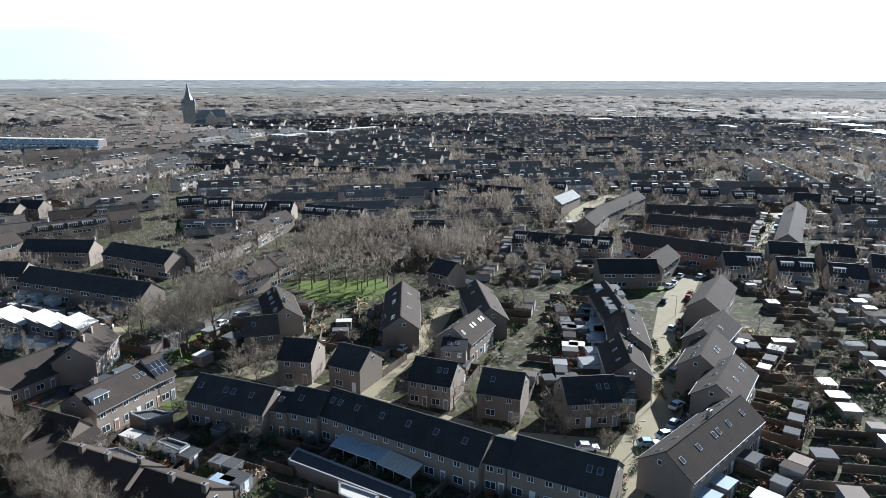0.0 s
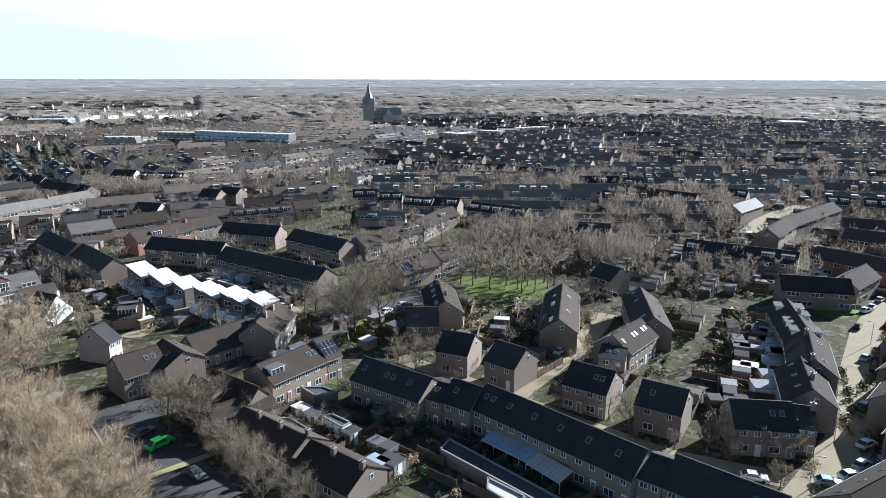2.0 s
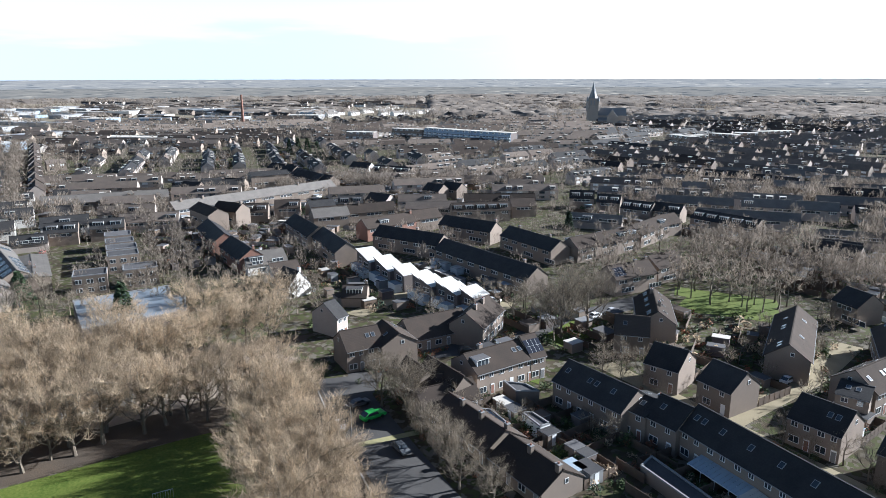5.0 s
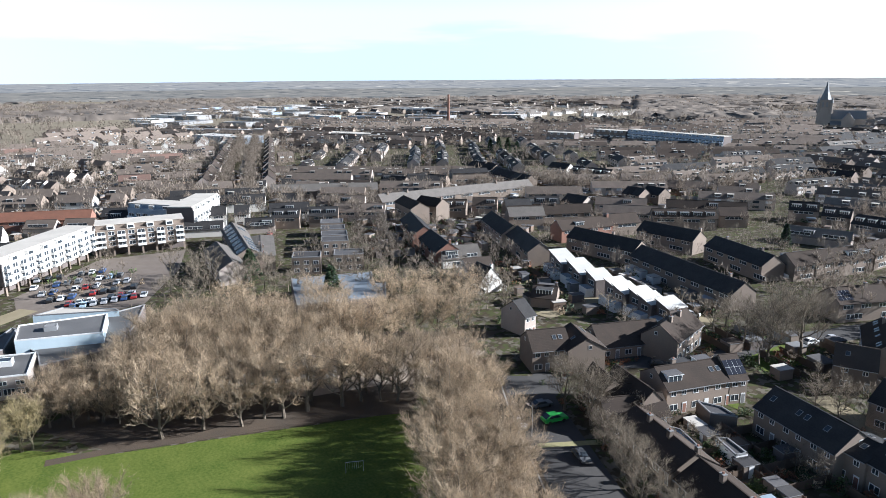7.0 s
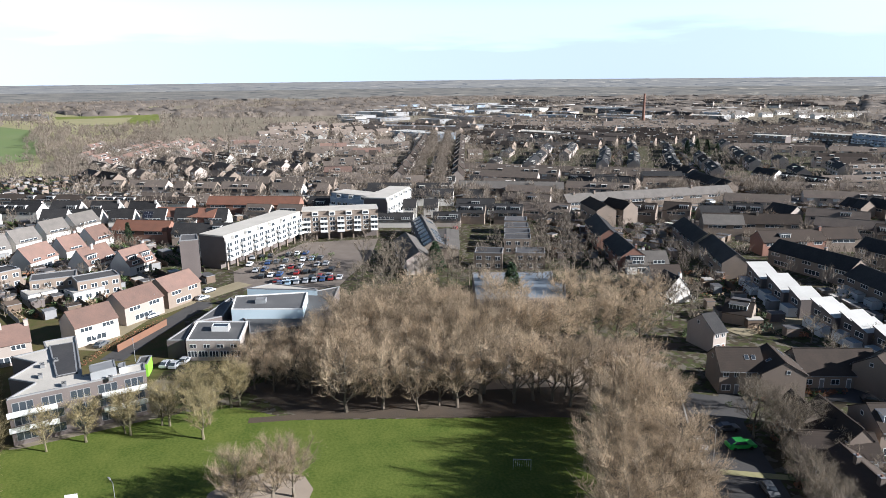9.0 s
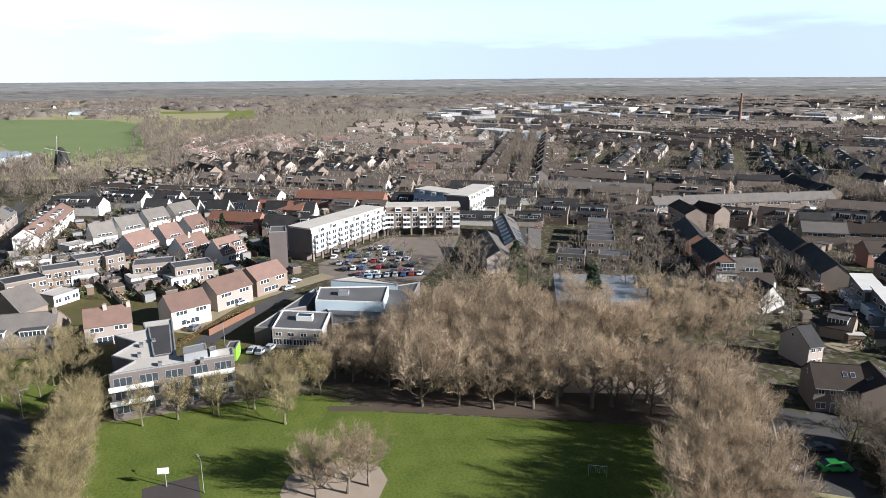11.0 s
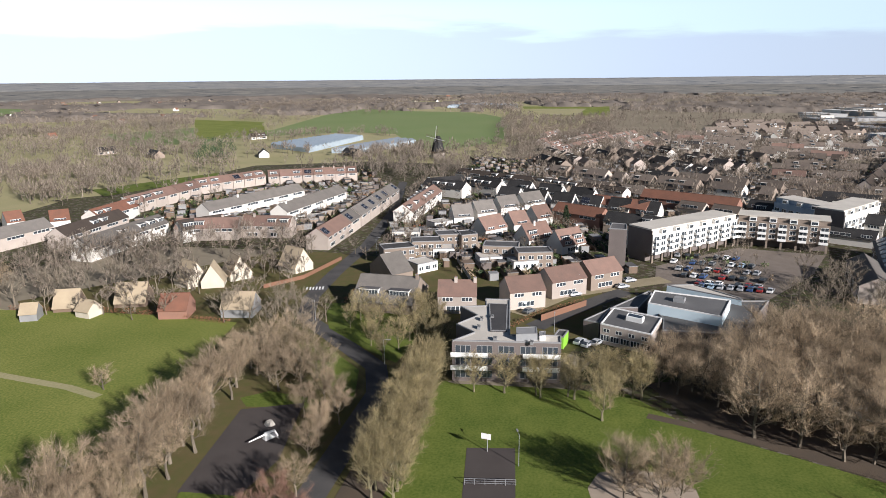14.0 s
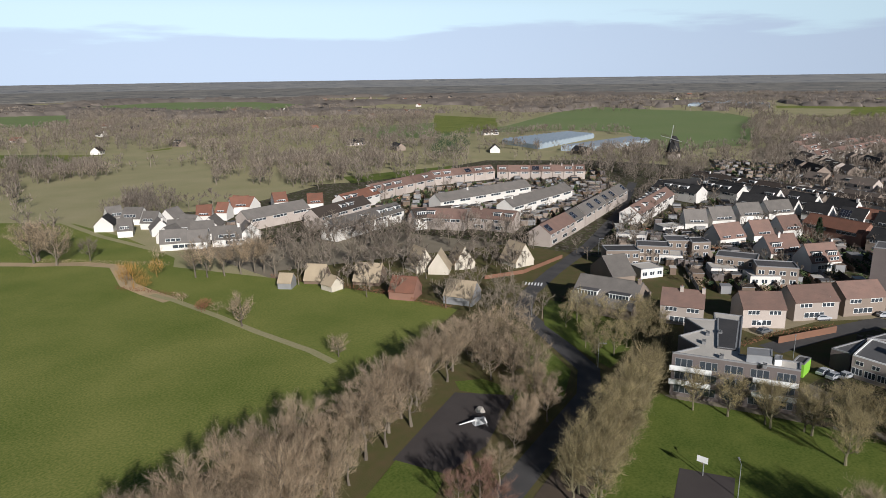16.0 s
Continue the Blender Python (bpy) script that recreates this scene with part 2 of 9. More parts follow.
def haze_glow_material(name, glow):
    """The last belt of land before the horizon: bare woods and pale fields in strips; an even blue-grey emission
    imitates haze.
    """
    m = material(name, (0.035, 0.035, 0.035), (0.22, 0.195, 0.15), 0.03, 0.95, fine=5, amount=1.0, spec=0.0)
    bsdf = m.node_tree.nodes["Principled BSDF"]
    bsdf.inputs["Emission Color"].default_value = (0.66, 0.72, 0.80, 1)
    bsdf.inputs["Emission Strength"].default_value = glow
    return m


HAZEDISTANCE = haze_glow_material("distant_woods_and_fields", 0.07)
HAZEHORIZON = haze_glow_material("woods_at_the_horizon", 0.135)
WILLOW = material("orange_willow_twigs", (0.46, 0.26, 0.07), (0.36, 0.21, 0.06), 0.5, 0.9, island=0.3, through=0.3)
NEEDLES = material("conifer_needles", (0.025, 0.048, 0.018), (0.04, 0.065, 0.025), 0.6, 0.85, piece=0.2, island=0.4)
LEAVES = material("evergreen_leaves", (0.045, 0.075, 0.02), (0.075, 0.10, 0.03), 0.6, 0.8, piece=0.3, island=0.4)
BEECH = material("russet_hedge_leaves", (0.24, 0.10, 0.05), (0.18, 0.08, 0.04), 0.6, 0.85, island=0.4)
REED = material("dry_reed", (0.40, 0.30, 0.17), (0.32, 0.24, 0.14), 0.4, 0.95, island=0.3)
METAL = material("galvanised_metal", (0.45, 0.46, 0.47), (0.38, 0.39, 0.40), 1.0, 0.45, 0.6)
BLACK = material("black_rubber", (0.02, 0.02, 0.02), (0.03, 0.03, 0.03), 1.0, 0.8)
GREENPAINT = material("bright_green_paint", (0.06, 0.48, 0.08), (0.05, 0.42, 0.07), 1.0, 0.35)
LIME = material("lime_green_panel", (0.25, 0.55, 0.05), (0.22, 0.48, 0.05), 1.0, 0.5)
PAINTS = [material("car_paint_" + n, c, c, 1.0, 0.3) for n, c in (("white", (0.75, 0.75, 0.75)), ("silver", (0.42, 0.43, 0.45)), ("grey", (0.12, 0.125, 0.13)), ("black", (0.02, 0.02, 0.022)), ("blue", (0.04, 0.08, 0.2)), ("red", (0.3, 0.03, 0.03)), ("pale_blue", (0.35, 0.48, 0.6)))]


# ---- mesh helpers ----
from mathutils.geometry import tessellate_polygon

class Shape:
    """Collects faces with materials for one mesh."""

    def __init__(self):
        self.v, self.f, self.i, self.mats = [], [], [], []

    def face(self, pts, mat):
        if mat not in self.mats:
            self.mats.append(mat)
        n = len(self.v)
        self.v.extend(tuple(p) for p in pts)
        self.f.append(tuple(range(n, n + len(pts))))
        self.i.append(self.mats.index(mat))

    def hull(self, base, top, mat, top_mat=None, bottom=False):
        """Side walls and lid between two rings, counted the same way round (anticlockwise from above)."""
        n = len(base)
        for k in range(n):
            self.face((base[k], base[(k + 1) % n], top[(k + 1) % n], top[k]), mat)
        self.face(top, top_mat or mat)
        if bottom:
            self.face(base[::-1], mat)

    def box(self, x0, x1, y0, y1, z0, z1, mat, top_mat=None):
        ring = ((x0, y0), (x1, y0), (x1, y1), (x0, y1))
        self.hull([(x, y, z0) for x, y in ring], [(x, y, z1) for x, y in ring], mat, top_mat, True)

    def tube(self, a, b, ra, rb, sides, mat, cap=False):
        a, b = Vector(a), Vector(b)
        d = (b - a).normalized()
        u = d.cross(Vector((0.31, 0.77, 0.55)))
        u.normalize()
        w = d.cross(u)
        ring = [u * math.cos(2 * math.pi * k / sides) + w * math.sin(2 * math.pi * k / sides) for k in range(sides)]
        for k in range(sides):
            p, q = ring[k], ring[(k + 1) % sides]
            if rb > 0:
                self.face((a + p * ra, a + q * ra, b + q * rb, b + p * rb), mat)
            else:
                self.face((a + p * ra, a + q * ra, b), mat)
        if cap and rb > 0:
            self.face([b + p * rb for p in ring], mat)

    def mesh(self, name):
        me = bpy.data.meshes.new(name)
        me.from_pydata(self.v, [], self.f)
        for m in self.mats:
            me.materials.append(m)
        me.polygons.foreach_set("material_index", self.i)
        me.update()
        return me


def part(name, shape, parent, label=""):
    """One mesh object under a thing or a part; shape: a Shape or a shared mesh."""
    ob = new(name, shape.mesh(name) if isinstance(shape, Shape) else shape)
    ob.parent = parent
    return tagged(ob, label)


def thing(name, m, label, category, group="", kind=""):
    ob = new(name)
    ob.empty_display_size = 0.5
    ob.matrix_world = m
    return tagged(ob, label, category, group, kind)


def place(x, y, z=0.0, rz=0.0):
    return pose(x, y, z, 0, 0, rz)


def sheet(name, pts, mat, z, label, category, thick=0.0):
    """A flat piece of the setting; thick: how far its edge goes down."""
    s = Shape()
    top = [(x, y, z) for x, y in pts]
    area = sum(top[k - 1][0] * top[k][1] - top[k][0] * top[k - 1][1] for k in range(len(top)))
    if area < 0:
        top.reverse()
    if thick:
        s.hull([(x, y, z - thick) for x, y, _ in top], top, mat)
    else:
        for tri in tessellate_polygon([[Vector(p) for p in top]]):
            s.face([top[k] for k in tri], mat)
    ob = new(name, s.mesh(name))
    return tagged(ob, label, category, "", "structure")


def ribbon(name, pts, width, mat, z, label, category, thick=0.0):
    """A road or path along a line of points."""
    left, right = [], []
    for k, p in enumerate(pts):
        a, b = Vector(pts[max(k - 1, 0)]), Vector(pts[min(k + 1, len(pts) - 1)])
        d = (b - a).normalized()
        n = Vector((-d.y, d.x)) * width / 2
        left.append((p[0] + n.x, p[1] + n.y))
        right.append((p[0] - n.x, p[1] - n.y))
    s = Shape()
    for k in range(len(pts) - 1):
        s.face([(*right[k], z), (*right[k + 1], z), (*left[k + 1], z), (*left[k], z)], mat)
        if thick:
            s.face([(*right[k], z - thick), (*right[k + 1], z - thick), (*right[k + 1], z), (*right[k], z)], mat)
            s.face([(*left[k + 1], z - thick), (*left[k], z - thick), (*left[k], z), (*left[k + 1], z)], mat)
    for p, q in zip(pts, pts[1:]):
        m = ((p[0] + q[0]) / 2, (p[1] + q[1]) / 2)
        BUILT.append((*m, math.degrees(math.atan2(q[1] - p[1], q[0] - p[0])), math.dist(p, q) / 2, width / 2 + 0.5))
    ob = new(name, s.mesh(name))
    return tagged(ob, label, category, "", "structure")


BUILT = []


# ---- windows, doors and other shared parts ----
CACHE = {}


def window_meshes(w, h, lights):
    key = (round(w, 2), round(h, 2), lights)
    if key not in CACHE:
        f, g = Shape(), Shape()
        b = 0.09
        f.box(-w / 2, w / 2, -0.06, 0.02, 0, b, WHITE)
        f.box(-w / 2, w / 2, -0.06, 0.02, h - b, h, WHITE)
        f.box(-w / 2, -w / 2 + b, -0.06, 0.02, b, h - b, WHITE)
        f.box(w / 2 - b, w / 2, -0.06, 0.02, b, h - b, WHITE)
        for k in range(1, lights):
            x = -w / 2 + w * k / lights
            f.box(x - b / 2, x + b / 2, -0.06, 0.02, b, h - b, WHITE)
        g.face(((-w / 2 + b, -0.02, b), (w / 2 - b, -0.02, b), (w / 2 - b, -0.02, h - b), (-w / 2 + b, -0.02, h - b)), GLASS)
        CACHE[key] = f.mesh("window"), g.mesh("pane")
    return CACHE[key]


def window(parent, x, y, z, w, h, facing, lights=2, split=True):
    """A framed window; facing: degrees its outside is turned from -y."""
    f, g = window_meshes(w, h, lights)
    ob = part("window", f, parent)
    ob.matrix_basis = place(x, y, z, facing)
    p = part("pane", g, ob)
    return ob


def flat_window_mesh(w, h, lights, edge=None):
    edge = edge or WHITE
    key = ("flat", round(w, 2), round(h, 2), lights, edge.name)
    if key not in CACHE:
        s = Shape()
        b = 0.1
        s.box(-w / 2, w / 2, -0.05, 0.02, 0, h, edge)
        step = w / lights
        for k in range(lights):
            x0, x1 = -w / 2 + k * step + b, -w / 2 + (k + 1) * step - b / 2
            s.face(((x0, -0.055, b), (x1, -0.055, b), (x1, -0.055, h - b), (x0, -0.055, h - b)), GLASS)
        CACHE[key] = s.mesh("window")
    return CACHE[key]


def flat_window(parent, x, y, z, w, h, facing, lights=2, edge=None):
    ob = part("window", flat_window_mesh(w, h, lights, edge), parent)
    ob.matrix_basis = place(x, y, z, facing)
    return ob


def simple_mesh(key, build):
    if key not in CACHE:
        s = Shape()
        build(s)
        CACHE[key] = s.mesh(key if isinstance(key, str) else key[0])
    return CACHE[key]


def door_mesh(mat):
    def build(s):
        s.box(-0.5, 0.5, -0.06, 0.02, 0, 2.3, WHITE)
        s.face(((-0.4, -0.065, 0.05), (0.4, -0.065, 0.05), (0.4, -0.065, 2.0), (-0.4, -0.065, 2.0)), mat)
    return simple_mesh(("door", mat.name), build)


def chimney_mesh(mat):
    def build(s):
        s.box(-0.45, 0.45, -0.35, 0.35, -0.9, 1.0, mat)
        s.box(-0.52, 0.52, -0.42, 0.42, 1.0, 1.1, GREYPAINT)
        s.box(-0.15, 0.15, -0.15, 0.15, 1.1, 1.4, BRICKRED)
    return simple_mesh(("chimney", mat.name), build)


def skylight_mesh():
    def build(s):
        s.box(-0.45, 0.45, -0.6, 0.6, 0, 0.09, GREYPAINT)
        s.face(((-0.37, -0.52, 0.094), (0.37, -0.52, 0.094), (0.37, 0.52, 0.094), (-0.37, 0.52, 0.094)), GLASS)
    return simple_mesh("skylight", build)


def dormer_mesh(w):
    """A flat-roofed dormer: its front at y = 0, 1.5 m high, running back 3 m."""
    def build(s):
        s.box(-w / 2, w / 2, 0.0, 3.0, -0.2, 1.45, WHITE)
        s.box(-w / 2 - 0.2, w / 2 + 0.2, -0.25, 3.0, 1.45, 1.6, WHITE, BITUMEN)
        n = max(2, round(w / 0.95))
        st = (w - 0.2) / n
        for k in range(n):
            x0 = -w / 2 + 0.1 + k * st
            s.face(((x0 + 0.06, -0.01, 0.15), (x0 + st - 0.06, -0.01, 0.15), (x0 + st - 0.06, -0.01, 1.3), (x0 + 0.06, -0.01, 1.3)), GLASS)
    return simple_mesh(("dormer", round(w, 1)), build)


def solar_mesh():
    def build(s):
        s.box(-2.12, 2.12, -1.68, 1.68, 0.04, 0.09, GREYPAINT, SOLAR)
        for q in range(1, 4):
            s.box(-2.12 + q * 1.06 - 0.02, -2.12 + q * 1.06 + 0.02, -1.68, 1.68, 0.085, 0.1, METAL)
        s.box(-2.12, 2.12, -0.02, 0.02, 0.085, 0.1, METAL)
    return simple_mesh("solar_panel", build)


rng = random.Random(7)


# ---- houses ----
def terrace(x1, y1, x2, y2, units=4, depth=9.0, eave=5.4, ridge=8.6, roof=None, wall=None, detail=2, dormers=0.0, lights=0.4,
            solar=0.0, garden=0, glen=11.0, sheds=True, name="terraced_house_row", gable_window=True, chimney=0.22, label=""):
    """A row of houses under one saddle roof; (x1, y1) to (x2, y2) is the ridge. Side -1 is the right-hand side of that way."""
    roof, wall = roof or TILEDARK, wall or BRICK
    a, b = Vector((x1, y1)), Vector((x2, y2))
    length, turn = (b - a).length, math.degrees(math.atan2(y2 - y1, x2 - x1))
    mid = (a + b) / 2
    label = label or "%s of %s under %s" % ("row of houses" if units > 1 else "small detached house", wall.name.replace("_", " "), roof.name.replace("_", " "))
    t = thing(name, place(mid.x, mid.y, 0, turn), label, "house", "houses of the quarter")
    h, d = length / 2, depth / 2
    BUILT.append((mid.x, mid.y, turn, h + 1.2, d + 1.2))
    s = Shape()
    base = [(-h, -d, 0), (h, -d, 0), (h, d, 0), (-h, d, 0)]
    s.face([(-h, -d, -0.2), (h, -d, -0.2), (h, -d, eave), (-h, -d, eave)], wall)
    s.face([(h, d, -0.2), (-h, d, -0.2), (-h, d, eave), (h, d, eave)], wall)
    s.face([(h, -d, -0.2), (h, d, -0.2), (h, d, eave), (h, 0, ridge), (h, -d, eave)], wall)
    s.face([(-h, d, -0.2), (-h, -d, -0.2), (-h, -d, eave), (-h, 0, ridge), (-h, d, eave)], wall)
    part("wall", s, t)
    slope = (ridge - eave) / d
    o, g, th = 0.4, 0.12, 0.16
    s = Shape()
    for sd in (-1, 1):
        q = [(-h - g, sd * (d + o), eave - o * slope), (h + g, sd * (d + o), eave - o * slope), (h + g, 0, ridge), (-h - g, 0, ridge)]
        top = [(x, y, z + th) for x, y, z in q]
        if sd > 0:
            q, top = q[::-1], top[::-1]
        s.hull(q, top, roof, None, True)
    s.box(-h - g, h + g, -0.14, 0.14, ridge + th - 0.06, ridge + th + 0.07, roof)
    part("roof", s, t)
    pitch = math.degrees(math.atan(slope))
    uw = length / units

    def on_roof(x, sd, k):
        """The pose on the slope at k of the way up from the eave."""
        return pose(x, sd * d * (1 - k), eave + (ridge - eave) * k + th, pitch, 0, 0 if sd < 0 else 180)

    if detail >= 2:
        for sd in (-1, 1):
            gut = Shape()
            gut.box(-h, h, sd * (d + o + 0.06) - 0.07, sd * (d + o + 0.06) + 0.07, eave - o * slope - 0.06, eave - o * slope + 0.08, GREYPAINT)
            part("gutter", gut, t)
    for k in range(units):
        x = -h + (k + 0.5) * uw
        if rng.random() < chimney * (1 if detail else 0.4):
            c = part("chimney", chimney_mesh(wall), t)
            c.matrix_basis = place(x + uw * 0.42, rng.choice((-0.6, 0.6)), ridge)
        for sd in (-1, 1):
            face = 0 if sd < 0 else 180
            y = sd * (d + 0.0)
            if detail >= 2 and eave < 4:
                window(t, x - uw * 0.2, y, 0.8, 1.8, 1.3, face, 2)
                dr = part("door", door_mesh(GREYPAINT), t)
                dr.matrix_basis = place(x + uw * 0.3, y, 0, face)
            elif detail >= 2:
                window(t, x - uw * 0.22, y, 3.85, 1.25, 1.05, face, 2)
                window(t, x + uw * 0.24, y, 3.85, 1.05, 1.05, face, 2)
                window(t, x - uw * 0.18, y, 0.75, 1.9, 1.4, face, 2)
                dr = part("door", door_mesh(rng.choice((GREYPAINT, WHITE, BRICKRED))), t)
                dr.matrix_basis = place(x + uw * 0.3, y, 0, face)
            elif detail == 1 and eave > 3:
                flat_window(t, x, y, 3.7, uw * 0.55, 1.2, face, 3)
                if k % 2 == 0:
                    flat_window(t, x + uw * 0.4, y, 0.8, uw * 0.9, 1.5, face, 4)
            elif detail == 0 and eave > 3 and k % 2 == 0:
                flat_window(t, x + (uw * 0.5 if k + 1 < units else 0), y, 3.7, uw * (1.3 if k + 1 < units else 0.6), 1.2, face, 4)
            r = rng.random()
            if r < dormers:
                dm = part("dormer", dormer_mesh(round(uw * 0.62, 1)), t, "white flat-roofed dormer")
                dm.matrix_basis = pose(x, sd * d * 0.72, eave + (ridge - eave) * 0.28, 0, 0, face)
            elif r < dormers + lights:
                if detail < 2:
                    continue
                for q in range(rng.choice((1, 1, 2)) if detail > 1 else 1):
                    sk = part("skylight", skylight_mesh(), t)
                    sk.matrix_basis = on_roof(x - uw * 0.2 + q * uw * 0.3, sd, 0.55)
            elif r < dormers + lights + solar:
                so = part("solar_panel", solar_mesh(), t, "dark glass solar panel")
                so.matrix_basis = on_roof(x, sd, 0.46)
    if detail >= 2:
        for k in range(units * 2):
            x = -h + (k + 0.5) * uw / 2
            for sd in (-1, 1):
                if sd == garden:
                    continue
                if rng.random() < 0.6:
                    hx = rng.uniform(2.6, 3.4)
                    for q in range(3):
                        p = t.matrix_world @ Vector((x + (q - 1) * uw / 6, sd * (d + hx), 0))
                        bush(p.x, p.y, 0.62, "green" if rng.random() < 0.7 else "russet")
                if rng.random() < 0.6:
                    p = t.matrix_world @ Vector((x + rng.uniform(-1, 1), sd * (d + rng.uniform(1.0, 6.0)), 0))
                    bush(p.x, p.y, rng.uniform(0.4, 1.1), rng.choice(("green", "dark", "twig", "russet", "green")))
    if gable_window and detail >= 2:
        for sd in (-1, 1):
            flat_window(t, sd * h, 0.8, ridge - 2.6, 0.8, 0.9, 90 * sd, 1)
    if garden:
        for sd in ((-1, 1) if garden == 2 else (garden,)):
            gardens(t.matrix_world, h, d, uw, units, sd, glen, detail, sheds)
    return t


def shed_mesh(w, l, wall, roof):
    def build(s):
        s.box(-w / 2, w / 2, -l / 2, l / 2, -0.1, 2.35, wall)
        s.box(-w / 2 - 0.12, w / 2 + 0.12, -l / 2 - 0.12, l / 2 + 0.12, 2.35, 2.52, WHITE if roof is WHITEROOF else GREYPAINT, roof)
    return simple_mesh(("shed", w, l, wall.name, roof.name), build)


FAR_SHEDS, FAR_FENCES = [], []


def shed(m, w=3.0, l=3.0, wall=None, roof=None):
    wall, roof = wall or rng.choice((BRICK, BRICK, FENCE, GREYPAINT, BRICKDARK)), roof or rng.choice((BITUMEN, BITUMEN, BITUMEN, BITUMEN, BITUMEN, TILEBROWN, TILEBROWN, FENCE, WETROOF, GRAVELROOF))
    if math.hypot(m.translation.x, m.translation.y) > 165:
        FAR_SHEDS.append((shed_mesh(w, l, wall, roof), m))
        return None
    ob = new("garden_shed", shed_mesh(w, l, wall, roof))
    ob.matrix_world = m
    tagged(ob, "flat-roofed garden shed of %s behind houses" % wall.name.replace("_", " "), "shed", "garden sheds")
    if w > 2.4 and math.hypot(m.translation.x, m.translation.y) < 150:
        dr = part("door", door_mesh(WHITE), ob)
        dr.matrix_basis = place(0, -l / 2, 0, 0)
    return ob


def fence_mesh(length, mat, posts=True):
    def build(s):
        s.box(0, length, -0.03, 0.03, 0.05, 1.8, mat)
        if not posts:
            return
        n = max(1, round(length / 1.9))
        for k in range(n + 1):
            x = k * length / n
            s.box(x - 0.06, x + 0.06, -0.07, 0.07, 0, 1.95, mat)
    return simple_mesh(("garden_fence", round(length, 1), mat.name, posts), build)


def fence(x1, y1, x2, y2, mat=None):
    length = round(math.hypot(x2 - x1, y2 - y1), 1)
    mat = mat or FENCE
    if math.hypot(x1, y1) > 165:
        FAR_FENCES.append((fence_mesh(length, mat, False), place(x1, y1, 0, math.degrees(math.atan2(y2 - y1, x2 - x1)))))
        return None
    ob = new("garden_fence", fence_mesh(length, mat))
    ob.matrix_world = place(x1, y1, 0, math.degrees(math.atan2(y2 - y1, x2 - x1)))
    return tagged(ob, "%s fence between gardens" % mat.name.replace("_", " "), "fence", "garden fences")


def leaf_shape(s, cx, cy, cz, rx, ry, rz, n, size, mat, rnd):
    """Many small leaf faces through a rounded body."""
    for _ in range(n):
        u, v = rnd.uniform(-1, 1), rnd.uniform(0, 2 * math.pi)
        r = rnd.uniform(0.65, 1.0)
        k = math.sqrt(1 - u * u)
        c = Vector((cx + rx * r * k * math.cos(v), cy + ry * r * k * math.sin(v), cz + rz * r * u))
        p = Vector((rnd.gauss(0, 1), rnd.gauss(0, 1), rnd.gauss(0, 0.7))).normalized() * size * rnd.uniform(0.6, 1.3)
        q = Vector((rnd.gauss(0, 1), rnd.gauss(0, 1), rnd.gauss(0, 0.7))).normalized() * size * rnd.uniform(0.5, 1.1)
        s.face((c - p * 0.5, c + q * 0.5, c + p * 0.6), mat)


def bush_mesh(kind, seed, plain=False):
    mat = {"green": LEAVES, "russet": BEECH, "twig": TWIG, "dark": NEEDLES}[kind]

    def build(s):
        rnd = random.Random(seed)
        for _ in range(4):
            leaf_shape(s, rnd.uniform(-0.5, 0.5), rnd.uniform(-0.5, 0.5), rnd.uniform(0.5, 0.9), 0.75, 0.75, 0.7, 5 if plain else 19, 1.1 if plain else 0.5, mat, rnd)
    return simple_mesh(("garden_bush", kind, seed, plain), build)


SHRUBS = []


def bush(x, y, size=1.0, kind="green"):
    """Adds a shrub to the planting, which is joined into one object at the end."""
    SHRUBS.append((bush_mesh(kind, rng.randrange(3), math.hypot(x, y) > 140), place(x, y, 0, rng.uniform(0, 360)) @ Matrix.Diagonal((size, size, size * rng.uniform(0.8, 1.3), 1))))


def gardens(m, h, d, uw, units, sd, glen, detail, sheds=True):
    """Back gardens: fences, sheds, paving and bushes for each house of a row."""
    for k in range(units + 1 if detail > 1 else 0):
        a, b = m @ Vector((-h + k * uw, sd * (d + 0.3), 0)), m @ Vector((-h + k * uw, sd * (d + glen), 0))
        fence(a.x, a.y, b.x, b.y)
    a, b = m @ Vector((-h, sd * (d + glen), 0)), m @ Vector((h, sd * (d + glen), 0))
    fence(a.x, a.y, b.x, b.y)
    for k in range(units):
        x = -h + (k + 0.5) * uw
        if sheds:
            w = rng.choice((2.4, 3.0, 3.6))
            shed(m @ place(x + rng.choice((-1, 1)) * max(0.1, uw / 2 - w / 2 - 0.25), sd * (d + glen - 2.0), 0, 0 if sd > 0 else 180), w, rng.choice((2.5, 3.0, 3.6)))
            if rng.random() < 0.35:
                ext = rng.choice((2.5, 3.0))
                s = shed(m @ place(x + rng.uniform(-0.6, 0.6), sd * (d + ext / 2 + 0.12), 0, 180 if sd > 0 else 0), 3.6, ext, rng.choice((BRICK, WHITE, GREYPAINT)), rng.choice((BITUMEN, CLEARROOF, GRAVELROOF)))
                if s:
                    s.name = "house_extension"
                    tagged(s, "flat-roofed extension at the back of a row house", "extension", "house extensions")
        if detail >= 0:
            for _ in range(5 if detail > 1 else 3):
                q = m @ Vector((x + rng.uniform(-0.4, 0.4) * uw, sd * (d + rng.uniform(4.0, glen - 3.8)), 0))
                bush(q.x, q.y, rng.uniform(0.6, 1.3), rng.choice(("green", "green", "dark", "twig", "russet")))


